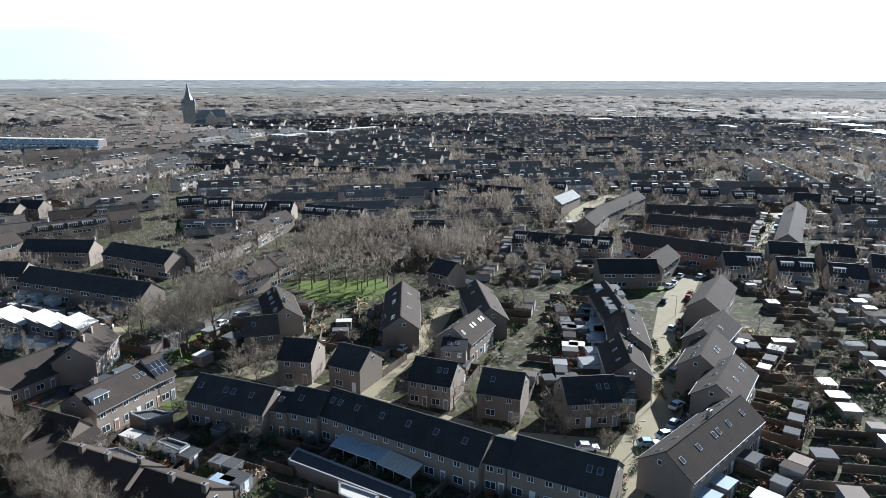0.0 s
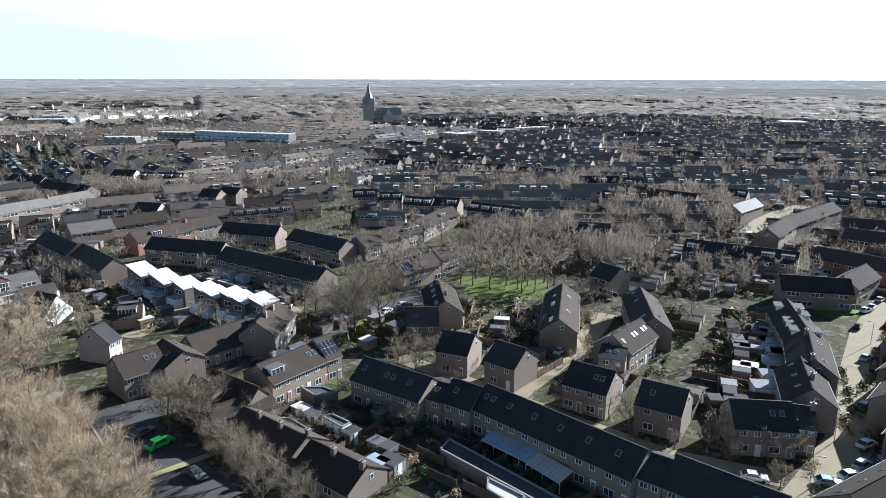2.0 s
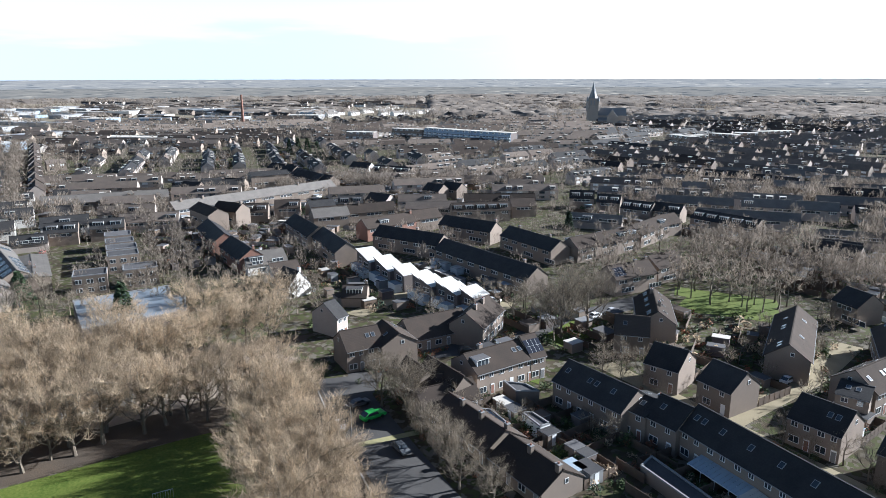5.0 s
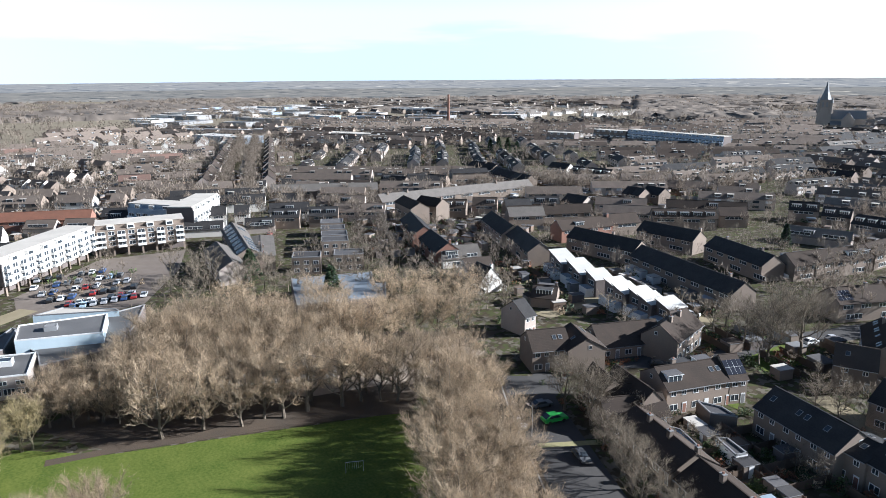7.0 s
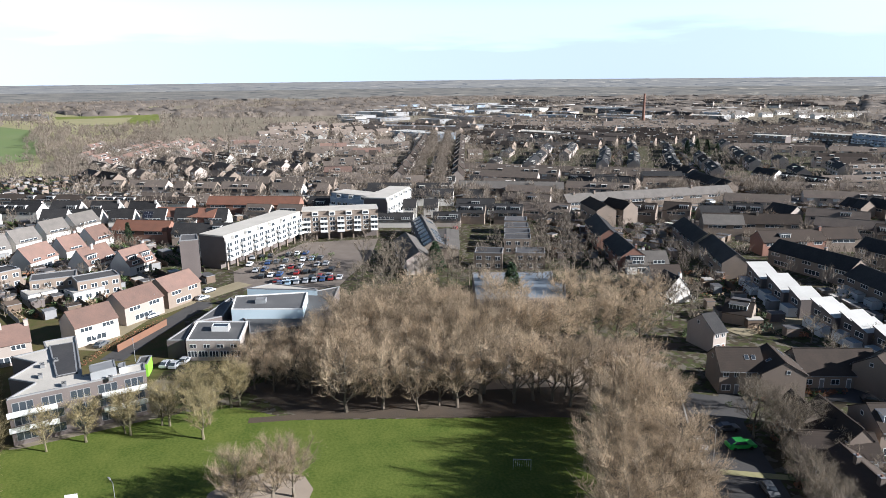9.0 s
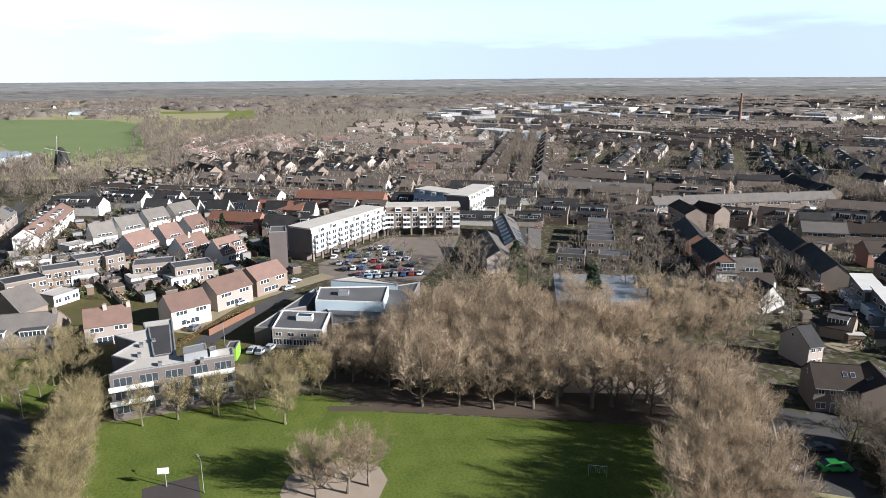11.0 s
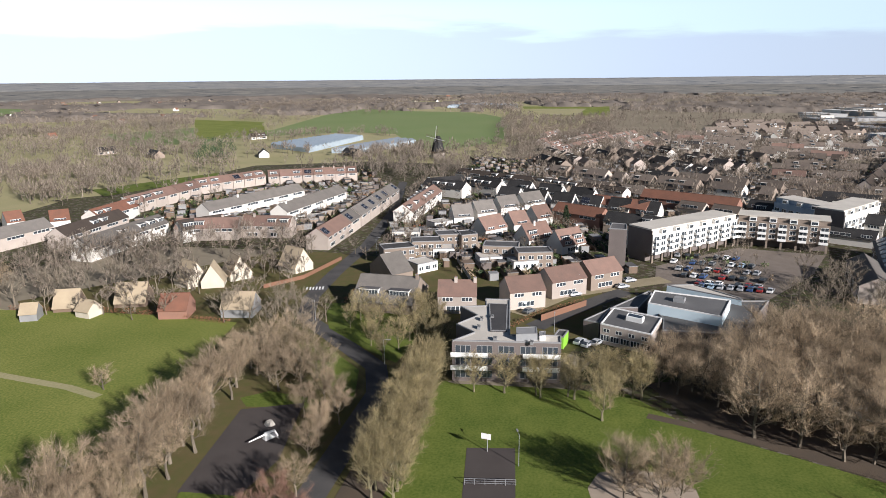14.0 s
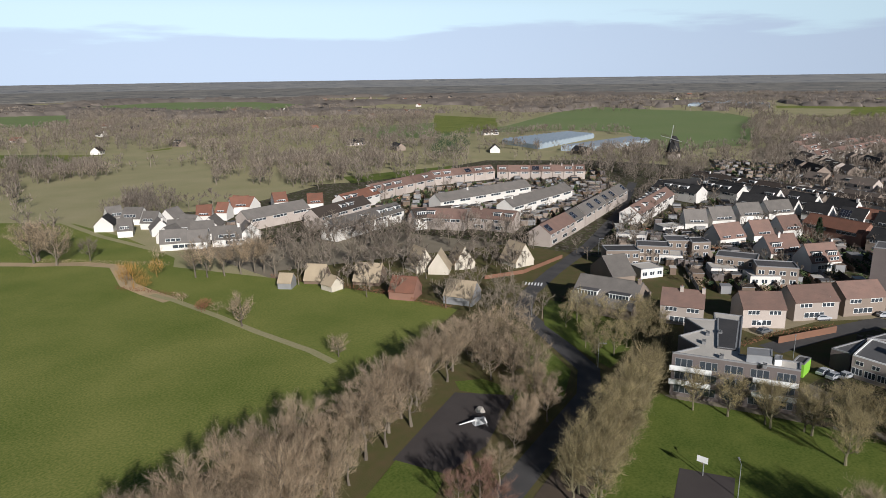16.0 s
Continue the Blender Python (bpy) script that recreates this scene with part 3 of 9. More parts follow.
# ---- trees ----
def tree_meshes(kind, seed):
    """Trunk with limbs, and the twigs of the crown, for a tree 10 m high."""
    key = ("tree", kind, seed)
    if key in CACHE:
        return CACHE[key]
    rnd = random.Random(seed * 31 + len(kind))
    bark, twig, spread, start, n_limb, n_twig = {
        "broad": (BARK, TWIG, 0.95, 0.11, 15, 1250), "upright": (BARKGREEN, TWIGGREEN, 0.68, 0.12, 13, 1150),
        "street": (BARK, TWIGGREY, 0.85, 0.22, 7, 210), "dark": (BARK, TWIGGREY, 0.9, 0.12, 13, 1150), "tall": (BARK, TWIG, 0.7, 0.22, 10, 1300), "red": (BARK, TWIGRED, 0.75, 0.2, 8, 1100),
        "far": (BARK, WOODS, 0.85, 0.25, 4, 90)}[kind]
    fine = kind not in ("street", "far")
    s = Shape()
    top = 10.0
    points = []
    spine = [Vector((0, 0, -0.1))]
    for k in range(1, 7):
        spine.append(Vector((rnd.gauss(0, 0.10) * k ** 0.5, rnd.gauss(0, 0.10) * k ** 0.5, top * 0.86 * k / 6)))
    rad = [0.22 * (1 - 0.86 * k / 6) for k in range(7)]
    for k in range(6):
        s.tube(spine[k], spine[k + 1], rad[k] * (1.25 if k == 0 else 1), rad[k + 1], 6 if fine else 3, bark)
    limbs = []
    for k in range(n_limb):
        f = start + (0.80 - start) * (k + rnd.uniform(0, 0.8)) / n_limb
        j = min(5, int(f * 6))
        p = spine[j].lerp(spine[j + 1], f * 6 - j) if f * 6 < 6 else spine[6]
        az = k * 2.4 + rnd.uniform(-0.4, 0.4)
        reach = top * 0.35 * spread * (1.15 - 0.75 * abs(f - 0.42)) * rnd.uniform(0.8, 1.1)
        rise = top * (0.47 - 0.40 * f) * rnd.uniform(0.85, 1.15)
        out = Vector((math.cos(az), math.sin(az), 0))
        r0 = 0.095 * (1.1 - f * 0.7)
        prev = p
        pts = [p]
        for q in range(1, 5):
            u = q / 4
            nxt = p + out * reach * (u ** 0.85) + Vector((0, 0, rise * u ** 1.3)) + Vector((rnd.gauss(0, 0.12), rnd.gauss(0, 0.12), rnd.gauss(0, 0.1)))
            s.tube(prev, nxt, r0 * (1 - u * 0.8) + r0 * 0.2, r0 * (1 - u * 0.8), 4 if fine else 3, bark)
            pts.append(nxt)
            prev = nxt
        limbs.append(pts)
        points += [(a, b) for a, b in zip(pts[1:], pts[2:])]
        for q in range(6 if fine else 4 if kind == "street" else 1):
            u = rnd.uniform(0.8, 3.6)
            j = int(u)
            b0 = pts[j].lerp(pts[j + 1], u - j)
            dr = (out * rnd.uniform(0.2, 1.0) + Vector((rnd.gauss(0, 0.7), rnd.gauss(0, 0.7), rnd.uniform(0.3, 1.3)))).normalized()
            ln = top * rnd.uniform(0.10, 0.19)
            e = b0 + dr * ln
            s.tube(b0, e, 0.035, 0.012, 3, bark)
            points += [(b0.lerp(e, 0.3), e)] * 2
    points += [(spine[5], spine[6])] * 4
    trunk = s.mesh("trunk")
    c = Shape()
    for k in range(n_twig):
        a, b = rnd.choice(points)
        p = a.lerp(b, rnd.uniform(0, 1.1))
        away = Vector((p.x, p.y, 0))
        if away.length > 0.01:
            away.normalize()
        dr = (away * rnd.uniform(0.0, 0.8) + Vector((rnd.gauss(0, 0.5), rnd.gauss(0, 0.5), rnd.uniform(0.25, 1.5)))).normalized()
        ln = top * rnd.uniform(0.07, 0.18)
        wd = 0.016 if fine else 0.04 if kind == "street" else 0.10
        side = dr.cross(Vector((rnd.gauss(0, 1), rnd.gauss(0, 1), rnd.gauss(0, 1)))).normalized()
        p2 = p + dr * ln * 0.5 + Vector((rnd.gauss(0, 0.06), rnd.gauss(0, 0.06), 0.03)) * ln
        p3 = p + dr * ln + side * rnd.gauss(0, 0.14) * ln + Vector((0, 0, 0.1 * ln))
        c.face((p - side * wd * 1.15, p + side * wd * 1.15, p3), twig)
        sw = dr.cross(side)
        for _ in range(2):
            e = p2 + (dr * 0.8 + side * rnd.gauss(0, 0.7) + sw * rnd.gauss(0, 0.7)) * ln * 0.55
            c.face((p2 - side * wd * 0.75, p2 + side * wd * 0.75, e), twig)
    CACHE[key] = trunk, c.mesh("crown")
    return CACHE[key]


TREE_WORDS = {"dark": "bare grey-brown tree beside the houses", "broad": "bare broad-crowned park tree in winter", "upright": "bare upright street tree with a mossy trunk", "street": "bare young street tree in winter",
              "tall": "tall bare winter tree with a fine-twigged crown", "red": "bare tree with reddish twigs", "far": "bare winter tree between the houses"}


def merged(name, items, label, category):
    """One object of kind stuff from (mesh, pose) pairs."""
    co, li, lt, mi, mats, base = [], [], [], [], [], 0
    cache = {}
    for me, m in items:
        if me.name not in cache:
            v = np.empty(len(me.vertices) * 3, np.float32)
            me.vertices.foreach_get("co", v)
            i = np.empty(len(me.loops), np.int32)
            me.loops.foreach_get("vertex_index", i)
            t = np.empty(len(me.polygons), np.int32)
            me.polygons.foreach_get("loop_total", t)
            k = np.empty(len(me.polygons), np.int32)
            me.polygons.foreach_get("material_index", k)
            table = []
            for mat in me.materials:
                if mat not in mats:
                    mats.append(mat)
                table.append(mats.index(mat))
            cache[me.name] = v.reshape(-1, 3), i, t, np.array(table, np.int32)[k]
        v, i, t, k = cache[me.name]
        a = np.array(m, np.float32)
        co.append(v @ a[:3, :3].T + a[:3, 3])
        li.append(i + base)
        lt.append(t)
        mi.append(k)
        base += len(v)
    co, li, lt, mi = np.concatenate(co), np.concatenate(li), np.concatenate(lt), np.concatenate(mi)
    me = bpy.data.meshes.new(name)
    me.vertices.add(len(co))
    me.vertices.foreach_set("co", co.ravel())
    me.loops.add(len(li))
    me.loops.foreach_set("vertex_index", li)
    me.polygons.add(len(lt))
    me.polygons.foreach_set("loop_start", np.concatenate([[0], np.cumsum(lt)[:-1]]).astype(np.int32))
    for mat in mats:
        me.materials.append(mat)
    me.polygons.foreach_set("material_index", mi)
    me.update(calc_edges=True)
    return tagged(new(name, me), label, category, "", "stuff")


STREET_TREES = []


def town_tree(x, y, height, kind="street", variants=4):
    """Adds a tree to those joined into one object at the end."""
    k = height / 10
    w = k * rng.uniform(0.88, 1.12)
    if math.hypot(x, y) > 200:
        kind = "far" if kind in ("street", "far") or math.hypot(x, y) > 240 else "street"
    m = place(x, y, 0, rng.uniform(0, 360)) @ Matrix.Diagonal((w, w, k, 1))
    STREET_TREES.extend((me, m) for me in tree_meshes(kind, rng.randrange(variants)))


def tree(x, y, height=10.0, kind="broad", variants=4):
    trunk, crown = tree_meshes(kind, rng.randrange(variants))
    k = height / 10
    w = k * rng.uniform(0.88, 1.12)
    ob = thing("bare_tree", place(x, y, 0, rng.uniform(0, 360)) @ Matrix.Diagonal((w, w, k, 1)), TREE_WORDS[kind], "tree", "bare trees")
    part("trunk", trunk, ob)
    part("crown", crown, ob)
    return ob


def conifer_mesh(seed, wide):
    key = ("conifer", seed, wide)
    if key not in CACHE:
        rnd = random.Random(seed)
        s, c = Shape(), Shape()
        s.tube((0, 0, -0.1), (0, 0, 9.5), 0.2, 0.03, 6, BARK)
        for k in range(900):
            f = rnd.random() ** 0.8
            z = 0.6 + 9.3 * f
            r = wide * (1 - f) ** 0.8 * rnd.uniform(0.35, 1.0) + 0.1
            az = rnd.uniform(0, 6.283)
            p = Vector((r * math.cos(az), r * math.sin(az), z))
            o = Vector((math.cos(az), math.sin(az), rnd.uniform(-0.5, 0.25))).normalized() * rnd.uniform(0.5, 1.0)
            t = Vector((-math.sin(az), math.cos(az), rnd.gauss(0, 0.3))) * rnd.uniform(0.15, 0.32)
            c.face((p - t, p + t, p + o), NEEDLES)
            c.face((p - o * 0.3, p + t * 0.9 + o * 0.5, p - t * 0.9 + o * 0.6 + Vector((0, 0, 0.2))), NEEDLES)
        CACHE[key] = s.mesh("trunk"), c.mesh("crown")
    return CACHE[key]


def conifer(x, y, height=10.0, wide=2.6):
    trunk, crown = conifer_mesh(rng.randrange(3), wide)
    k = height / 10
    ob = thing("conifer", place(x, y, 0, rng.uniform(0, 360)) @ Matrix.Diagonal((k, k, k, 1)), "dark green conifer with drooping needled boughs", "tree", "conifers")
    part("trunk", trunk, ob)
    part("crown", crown, ob)
    return ob


# ---- vehicles ----
def car_meshes(paint):
    key = ("car", paint.name)
    if key not in CACHE:
        b, g, w = Shape(), Shape(), Shape()
        prof = [(-2.1, 0.35), (2.1, 0.35), (2.15, 0.7), (1.9, 0.85), (0.95, 0.95), (0.35, 1.45), (-1.2, 1.48), (-1.95, 1.0), (-2.12, 0.9)]
        for sd in (-1, 1):
            ring = [(x, sd * (0.86 if z < 1.0 else 0.68), z) for x, z in prof]
            b.face(ring if sd < 0 else ring[::-1], paint)
        for k in range(len(prof)):
            (xa, za), (xb, zb) = prof[k], prof[(k + 1) % len(prof)]
            ya, yb = (0.86 if za < 1.0 else 0.68), (0.86 if zb < 1.0 else 0.68)
            mat = GLASS if k in (4, 6) else paint
            b.face(((xb, -yb, zb), (xa, -ya, za), (xa, ya, za), (xb, yb, zb)), mat)
        for sd in (-1, 1):
            g.face(((0.72, sd * 0.85, 0.98), (0.30, sd * 0.71, 1.40), (-1.1, sd * 0.71, 1.42), (-1.6, sd * 0.85, 1.02)), GLASS)
        w.tube((0, -0.1, 0), (0, 0.1, 0), 0.31, 0.31, 10, BLACK, True)
        w.tube((0, 0.1, 0), (0, -0.1, 0), 0.31, 0.31, 10, BLACK, True)
        CACHE[key] = b.mesh("body"), g.mesh("side_window"), w.mesh("wheel")
    return CACHE[key]


def car(x, y, turn, paint=None, scale=1.0, label=""):
    paint = paint or PAINTS[rng.choice((0, 0, 1, 1, 1, 2, 2, 3, 3, 4, 5, 6))]
    body, glass, wheel = car_meshes(paint)
    ob = thing("parked_car", place(x, y, 0.08, turn) @ Matrix.Scale(scale, 4), label or "parked hatchback car in %s paint" % paint.name[10:].replace("_", " "), "car", "parked cars")
    part("body", body, ob)
    part("side_window", glass, ob)
    if math.hypot(x, y) > 190:
        if "axle" not in CACHE:
            s = Shape()
            s.box(-1.6, 1.6, -0.84, 0.84, -0.06, 0.5, BLACK)
            CACHE["axle"] = s.mesh("undercarriage")
        part("undercarriage", CACHE["axle"], ob)
        return ob
    for wx in (-1.3, 1.3):
        for wy in (-0.78, 0.78):
            p = part("wheel", wheel, ob)
            p.matrix_basis = place(wx, wy, 0.31)
    return ob


# ---- scattering ----
def inside(x, y, poly):
    hit = False
    for k in range(len(poly)):
        (xa, ya), (xb, yb) = poly[k - 1], poly[k]
        if (ya > y) != (yb > y) and x < (xb - xa) * (y - ya) / (yb - ya) + xa:
            hit = not hit
    return hit


def spots(poly, n, gap, rnd):
    xs, ys = [p[0] for p in poly], [p[1] for p in poly]
    found = []
    for _ in range(n * 40):
        if len(found) >= n:
            break
        x, y = rnd.uniform(min(xs), max(xs)), rnd.uniform(min(ys), max(ys))
        if inside(x, y, poly) and all((x - a) ** 2 + (y - b) ** 2 > gap * gap for a, b in found):
            found.append((x, y))
    return found


def clear_of(points):
    """Those of the points that stand on no house or road."""
    p = np.asarray(points, float)
    ok = np.ones(len(p), bool)
    for x, y, turn, h, d in BUILT:
        c, q = math.cos(radians(turn)), math.sin(radians(turn))
        u, v = (p[:, 0] - x) * c + (p[:, 1] - y) * q, (p[:, 1] - y) * c - (p[:, 0] - x) * q
        ok &= (abs(u) > h) | (abs(v) > d)
    return [tuple(r) for r in p[ok]]


def scatter(poly, n, h0, h1, kind="broad", gap=4.0, variants=4):
    for x, y in spots(poly, n, gap, rng):
        (town_tree if kind in ("street", "far") or math.hypot(x, y) > 175 else tree)(x, y, rng.uniform(h0, h1), kind, variants)


def tree_line(pts, step, h0, h1, kind="street", jitter=0.6):
    for a, b in zip(pts, pts[1:]):
        a, b = Vector(a), Vector(b)
        n = max(1, round((b - a).length / step))
        for k in range(n):
            p = a.lerp(b, (k + 0.5) / n)
            (town_tree if kind in ("street", "far") else tree)(p.x + rng.uniform(-jitter, jitter), p.y + rng.uniform(-jitter, jitter), rng.uniform(h0, h1), kind)


def joined(name, verts, faces, mat, label, category):
    """One object of kind stuff from arrays of triangles."""
    me = bpy.data.meshes.new(name)
    v = np.asarray(verts, np.float32).reshape(-1, 3)
    nf = len(v) // 3
    me.vertices.add(len(v))
    me.vertices.foreach_set("co", v.ravel())
    me.loops.add(len(v))
    me.loops.foreach_set("vertex_index", np.arange(len(v), dtype=np.int32))
    me.polygons.add(nf)
    me.polygons.foreach_set("loop_start", np.arange(0, len(v), 3, dtype=np.int32))
    me.update(calc_edges=True)
    me.validate()
    me.materials.append(mat)
    return tagged(new(name, me), label, category, "", "stuff")


def brush_trees(name, spots_xy, heights, blades, mat, label, width=0.35, spread=0.34, category="woods"):
    """Many bare trees seen from far: each a stem and a rounded crown of thin twigs that fan out from it."""
    g = np.random.default_rng(len(spots_xy) + blades)
    c = np.asarray(spots_xy, float)
    n = len(c)
    m = n * blades
    h = np.repeat(np.asarray(heights, float), blades)
    wide = np.repeat(g.uniform(0.8, 1.2, n) * spread, blades)
    base = np.column_stack([np.repeat(c, blades, 0), np.repeat([land(x, y) for x, y in c], blades)])
    d = g.normal(0, 1, (m, 3))
    d /= np.linalg.norm(d, axis=1)[:, None]
    r = g.uniform(0.25, 0.86, m) ** 0.7
    size = np.column_stack([wide * h, wide * h, 0.40 * h])
    p = d * r[:, None] * size + np.column_stack([np.zeros(m), np.zeros(m), 0.58 * h])
    way = p * np.array((1.0, 1.0, 0.75)) + g.normal(0, 0.16, (m, 3)) * h[:, None]
    way[:, 2] += 0.12 * h
    way /= np.linalg.norm(way, axis=1)[:, None]
    q = p + way * (g.uniform(0.12, 0.26, m) * h)[:, None]
    stem = (np.arange(m) % blades) < max(1, blades // 40)
    p[stem] = g.normal(0, 0.012, (int(stem.sum()), 3)) * h[stem][:, None]
    p[stem, 2] = -0.1
    q[stem] = np.column_stack([g.normal(0, 0.10, (int(stem.sum()), 2)) * h[stem][:, None], h[stem] * g.uniform(0.55, 0.9, int(stem.sum()))])
    side = np.cross(q - p, g.normal(0, 1, (m, 3)))
    side /= np.linalg.norm(side, axis=1)[:, None] + 1e-9
    side *= (width * h / 10)[:, None]
    tri = np.stack([base + p - side, base + p + side, base + q], 1)
    return joined(name, tri, None, mat, label, category)


def land(x, y):
    """Height of the far land, which rises gently towards the rim."""
    u = max(0.0, (math.hypot(x, y) - 2400) / 2550)
    bearing = math.degrees(math.atan2(-x, y))
    return (41.0 + 11.0 * min(1.0, max(0.0, (90 - bearing) / 30))) * u ** 1.15


def ring_spots(az0, az1, d0, d1, n, rnd):
    """Places between two bearings (degrees left of +y) and two distances."""
    out = []
    for _ in range(n):
        a = radians(rnd.uniform(az0, az1))
        d = math.sqrt(rnd.uniform(d0 * d0, d1 * d1))
        out.append((-math.sin(a) * d, math.cos(a) * d))
    return out


def canopy(name, az0, az1, d0, d1, across, deep, height, cover, mat, label, seed, kind="stuff"):
    """The crowns of far woods as one uneven roof of boughs, open where cover leaves clearings; across, deep: size of a crown at the near edge."""
    g = np.random.default_rng(seed)
    n = int(radians(az1 - az0) * d0 / across)
    rings = [d0]
    while rings[-1] < d1:
        rings.append(rings[-1] + deep * rings[-1] / d0)
    m = len(rings)
    az = np.radians(np.linspace(az0, az1, n))[None, :] + g.normal(0, 0.3 * across / d0, (m, n))
    r = np.array(rings)[:, None] + g.normal(0, 0.3 * deep, (m, n))
    x, y = -np.sin(az) * r, np.cos(az) * r
    waves = np.zeros((m, n))
    for size, weight in ((620.0, 1.0), (260.0, 0.8), (110.0, 0.5)):
        for _ in range(5):
            way, turn = g.uniform(0, 6.283), g.uniform(0, 6.283)
            waves += weight * np.sin((x * math.cos(way) + y * math.sin(way)) / size * 6.283 * g.uniform(0.7, 1.4) + turn)
    wooded = waves < np.quantile(waves, cover)
    for f in FIELDS:
        fx, fy = np.array([p[0] for p in f]), np.array([p[1] for p in f])
        near = np.argwhere(wooded & (x > fx.min() - 20) & (x < fx.max() + 20) & (y > fy.min() - 20) & (y < fy.max() + 20))
        for i, j in near:
            if inside(x[i, j], y[i, j], f):
                wooded[i, j] = False
    if kind == "stuff":
        wooded[0] = wooded[-1] = False
        wooded[:, 0] = wooded[:, -1] = False
    base = np.array([[land(a, b) for a, b in zip(p, q)] for p, q in zip(x, y)])
    rough = 0.11 if kind == "stuff" else 0.015
    tall = height * (0.78 + 1.4 * rough * np.sin(waves * 2.1)) + g.normal(0, rough * height, (m, n))
    z = base + np.where(wooded, np.maximum(tall, 2.0), -0.3)
    v = np.stack([x, y, z], -1).reshape(-1, 3).astype(np.float32)
    i, j = np.meshgrid(np.arange(m - 1), np.arange(n - 1), indexing="ij")
    some = wooded[:-1, :-1] | wooded[1:, :-1] | wooded[:-1, 1:] | wooded[1:, 1:]
    if kind == "structure":
        some[:] = True
        v.reshape(m, n, 3)[0, :, 2] = base[0] - 4.0
    i, j = i[some], j[some]
    a, b, c, d = i * n + j, i * n + j + 1, (i + 1) * n + j + 1, (i + 1) * n + j
    tri = np.stack([a, c, b, a, d, c], 1).reshape(-1).astype(np.int32)
    me = bpy.data.meshes.new(name)
    me.vertices.add(len(v))
    me.vertices.foreach_set("co", v.ravel())
    me.loops.add(len(tri))
    me.loops.foreach_set("vertex_index", tri)
    me.polygons.add(len(tri) // 3)
    me.polygons.foreach_set("loop_start", np.arange(0, len(tri), 3, dtype=np.int32))
    me.polygons.foreach_set("use_smooth", np.ones(len(tri) // 3, dtype=bool))
    me.update(calc_edges=True)
    me.materials.append(mat)
    return tagged(new(name, me), label, "woods" if kind == "stuff" else "backdrop", "", kind)



def far_rows(name, rows, label):
    """Far rows of houses as one object: walls, saddle roofs and dormers. rows: x, y, turn, length, depth, eave, ridge, wall, roof, dormers."""
    s = Shape()
    for x, y, turn, ln, dp, e, r, wall, roof, dormers in rows:
        BUILT.append((x, y, turn, ln / 2 + 1, dp / 2 + 1))
        c, q = math.cos(radians(turn)), math.sin(radians(turn))

        def at(u, v, z):
            return (x + c * u - q * v, y + q * u + c * v, z)

        h, d = ln / 2, dp / 2
        s.face([at(-h, -d, -0.2), at(h, -d, -0.2), at(h, -d, e), at(-h, -d, e)], wall)
        s.face([at(h, d, -0.2), at(-h, d, -0.2), at(-h, d, e), at(h, d, e)], wall)
        for u in (-h, h):
            s.face([at(u, -d, -0.2), at(u, d, -0.2), at(u, d, e), at(u, 0, r), at(u, -d, e)], wall)
        for v in (-1, 1):
            s.face([at(-h - 0.1, v * (d + 0.4), e - 0.2), at(h + 0.1, v * (d + 0.4), e - 0.2), at(h + 0.1, 0, r + 0.1), at(-h - 0.1, 0, r + 0.1)], roof)
            n = max(1, round(ln / 5.8))
            for k in range(n):
                u = -h + (k + 0.5) * ln / n
                if far.random() < dormers:
                    lo, hi = e + 0.5, e + 2.1
                    s.face([at(u - 1.5, v * d * 0.8, lo), at(u + 1.5, v * d * 0.8, lo), at(u + 1.5, v * d * 0.8, hi), at(u - 1.5, v * d * 0.8, hi)], WHITE)
                    s.face([at(u - 1.3, v * (d * 0.8 + 0.02), lo + 0.3), at(u + 1.3, v * (d * 0.8 + 0.02), lo + 0.3), at(u + 1.3, v * (d * 0.8 + 0.02), hi - 0.2), at(u - 1.3, v * (d * 0.8 + 0.02), hi - 0.2)], GLASS)
                    s.face([at(u - 1.7, v * (d * 0.8 + 0.2), hi), at(u + 1.7, v * (d * 0.8 + 0.2), hi), at(u + 1.7, v * d * 0.2, hi + 0.05), at(u - 1.7, v * d * 0.2, hi + 0.05)], GRAVELROOF)
                for z in ((1.0, 3.6) if e > 4 else (1.0,)):
                    s.face([at(u - 1.5, v * (d + 0.03), z), at(u + 1.5, v * (d + 0.03), z), at(u + 1.5, v * (d + 0.03), z + 1.3), at(u - 1.5, v * (d + 0.03), z + 1.3)], GLASS if far.random() < 0.7 else WHITE)
    if len(rows) == 1:
        return tagged(new(name, s.mesh(name)), label, "house", "houses of the far town")
    return tagged(new(name, s.mesh(name)), label, "houses", "", "stuff")


FIELDS = []


def open_land(x, y):
    return any(inside(x, y, f) for f in FIELDS)


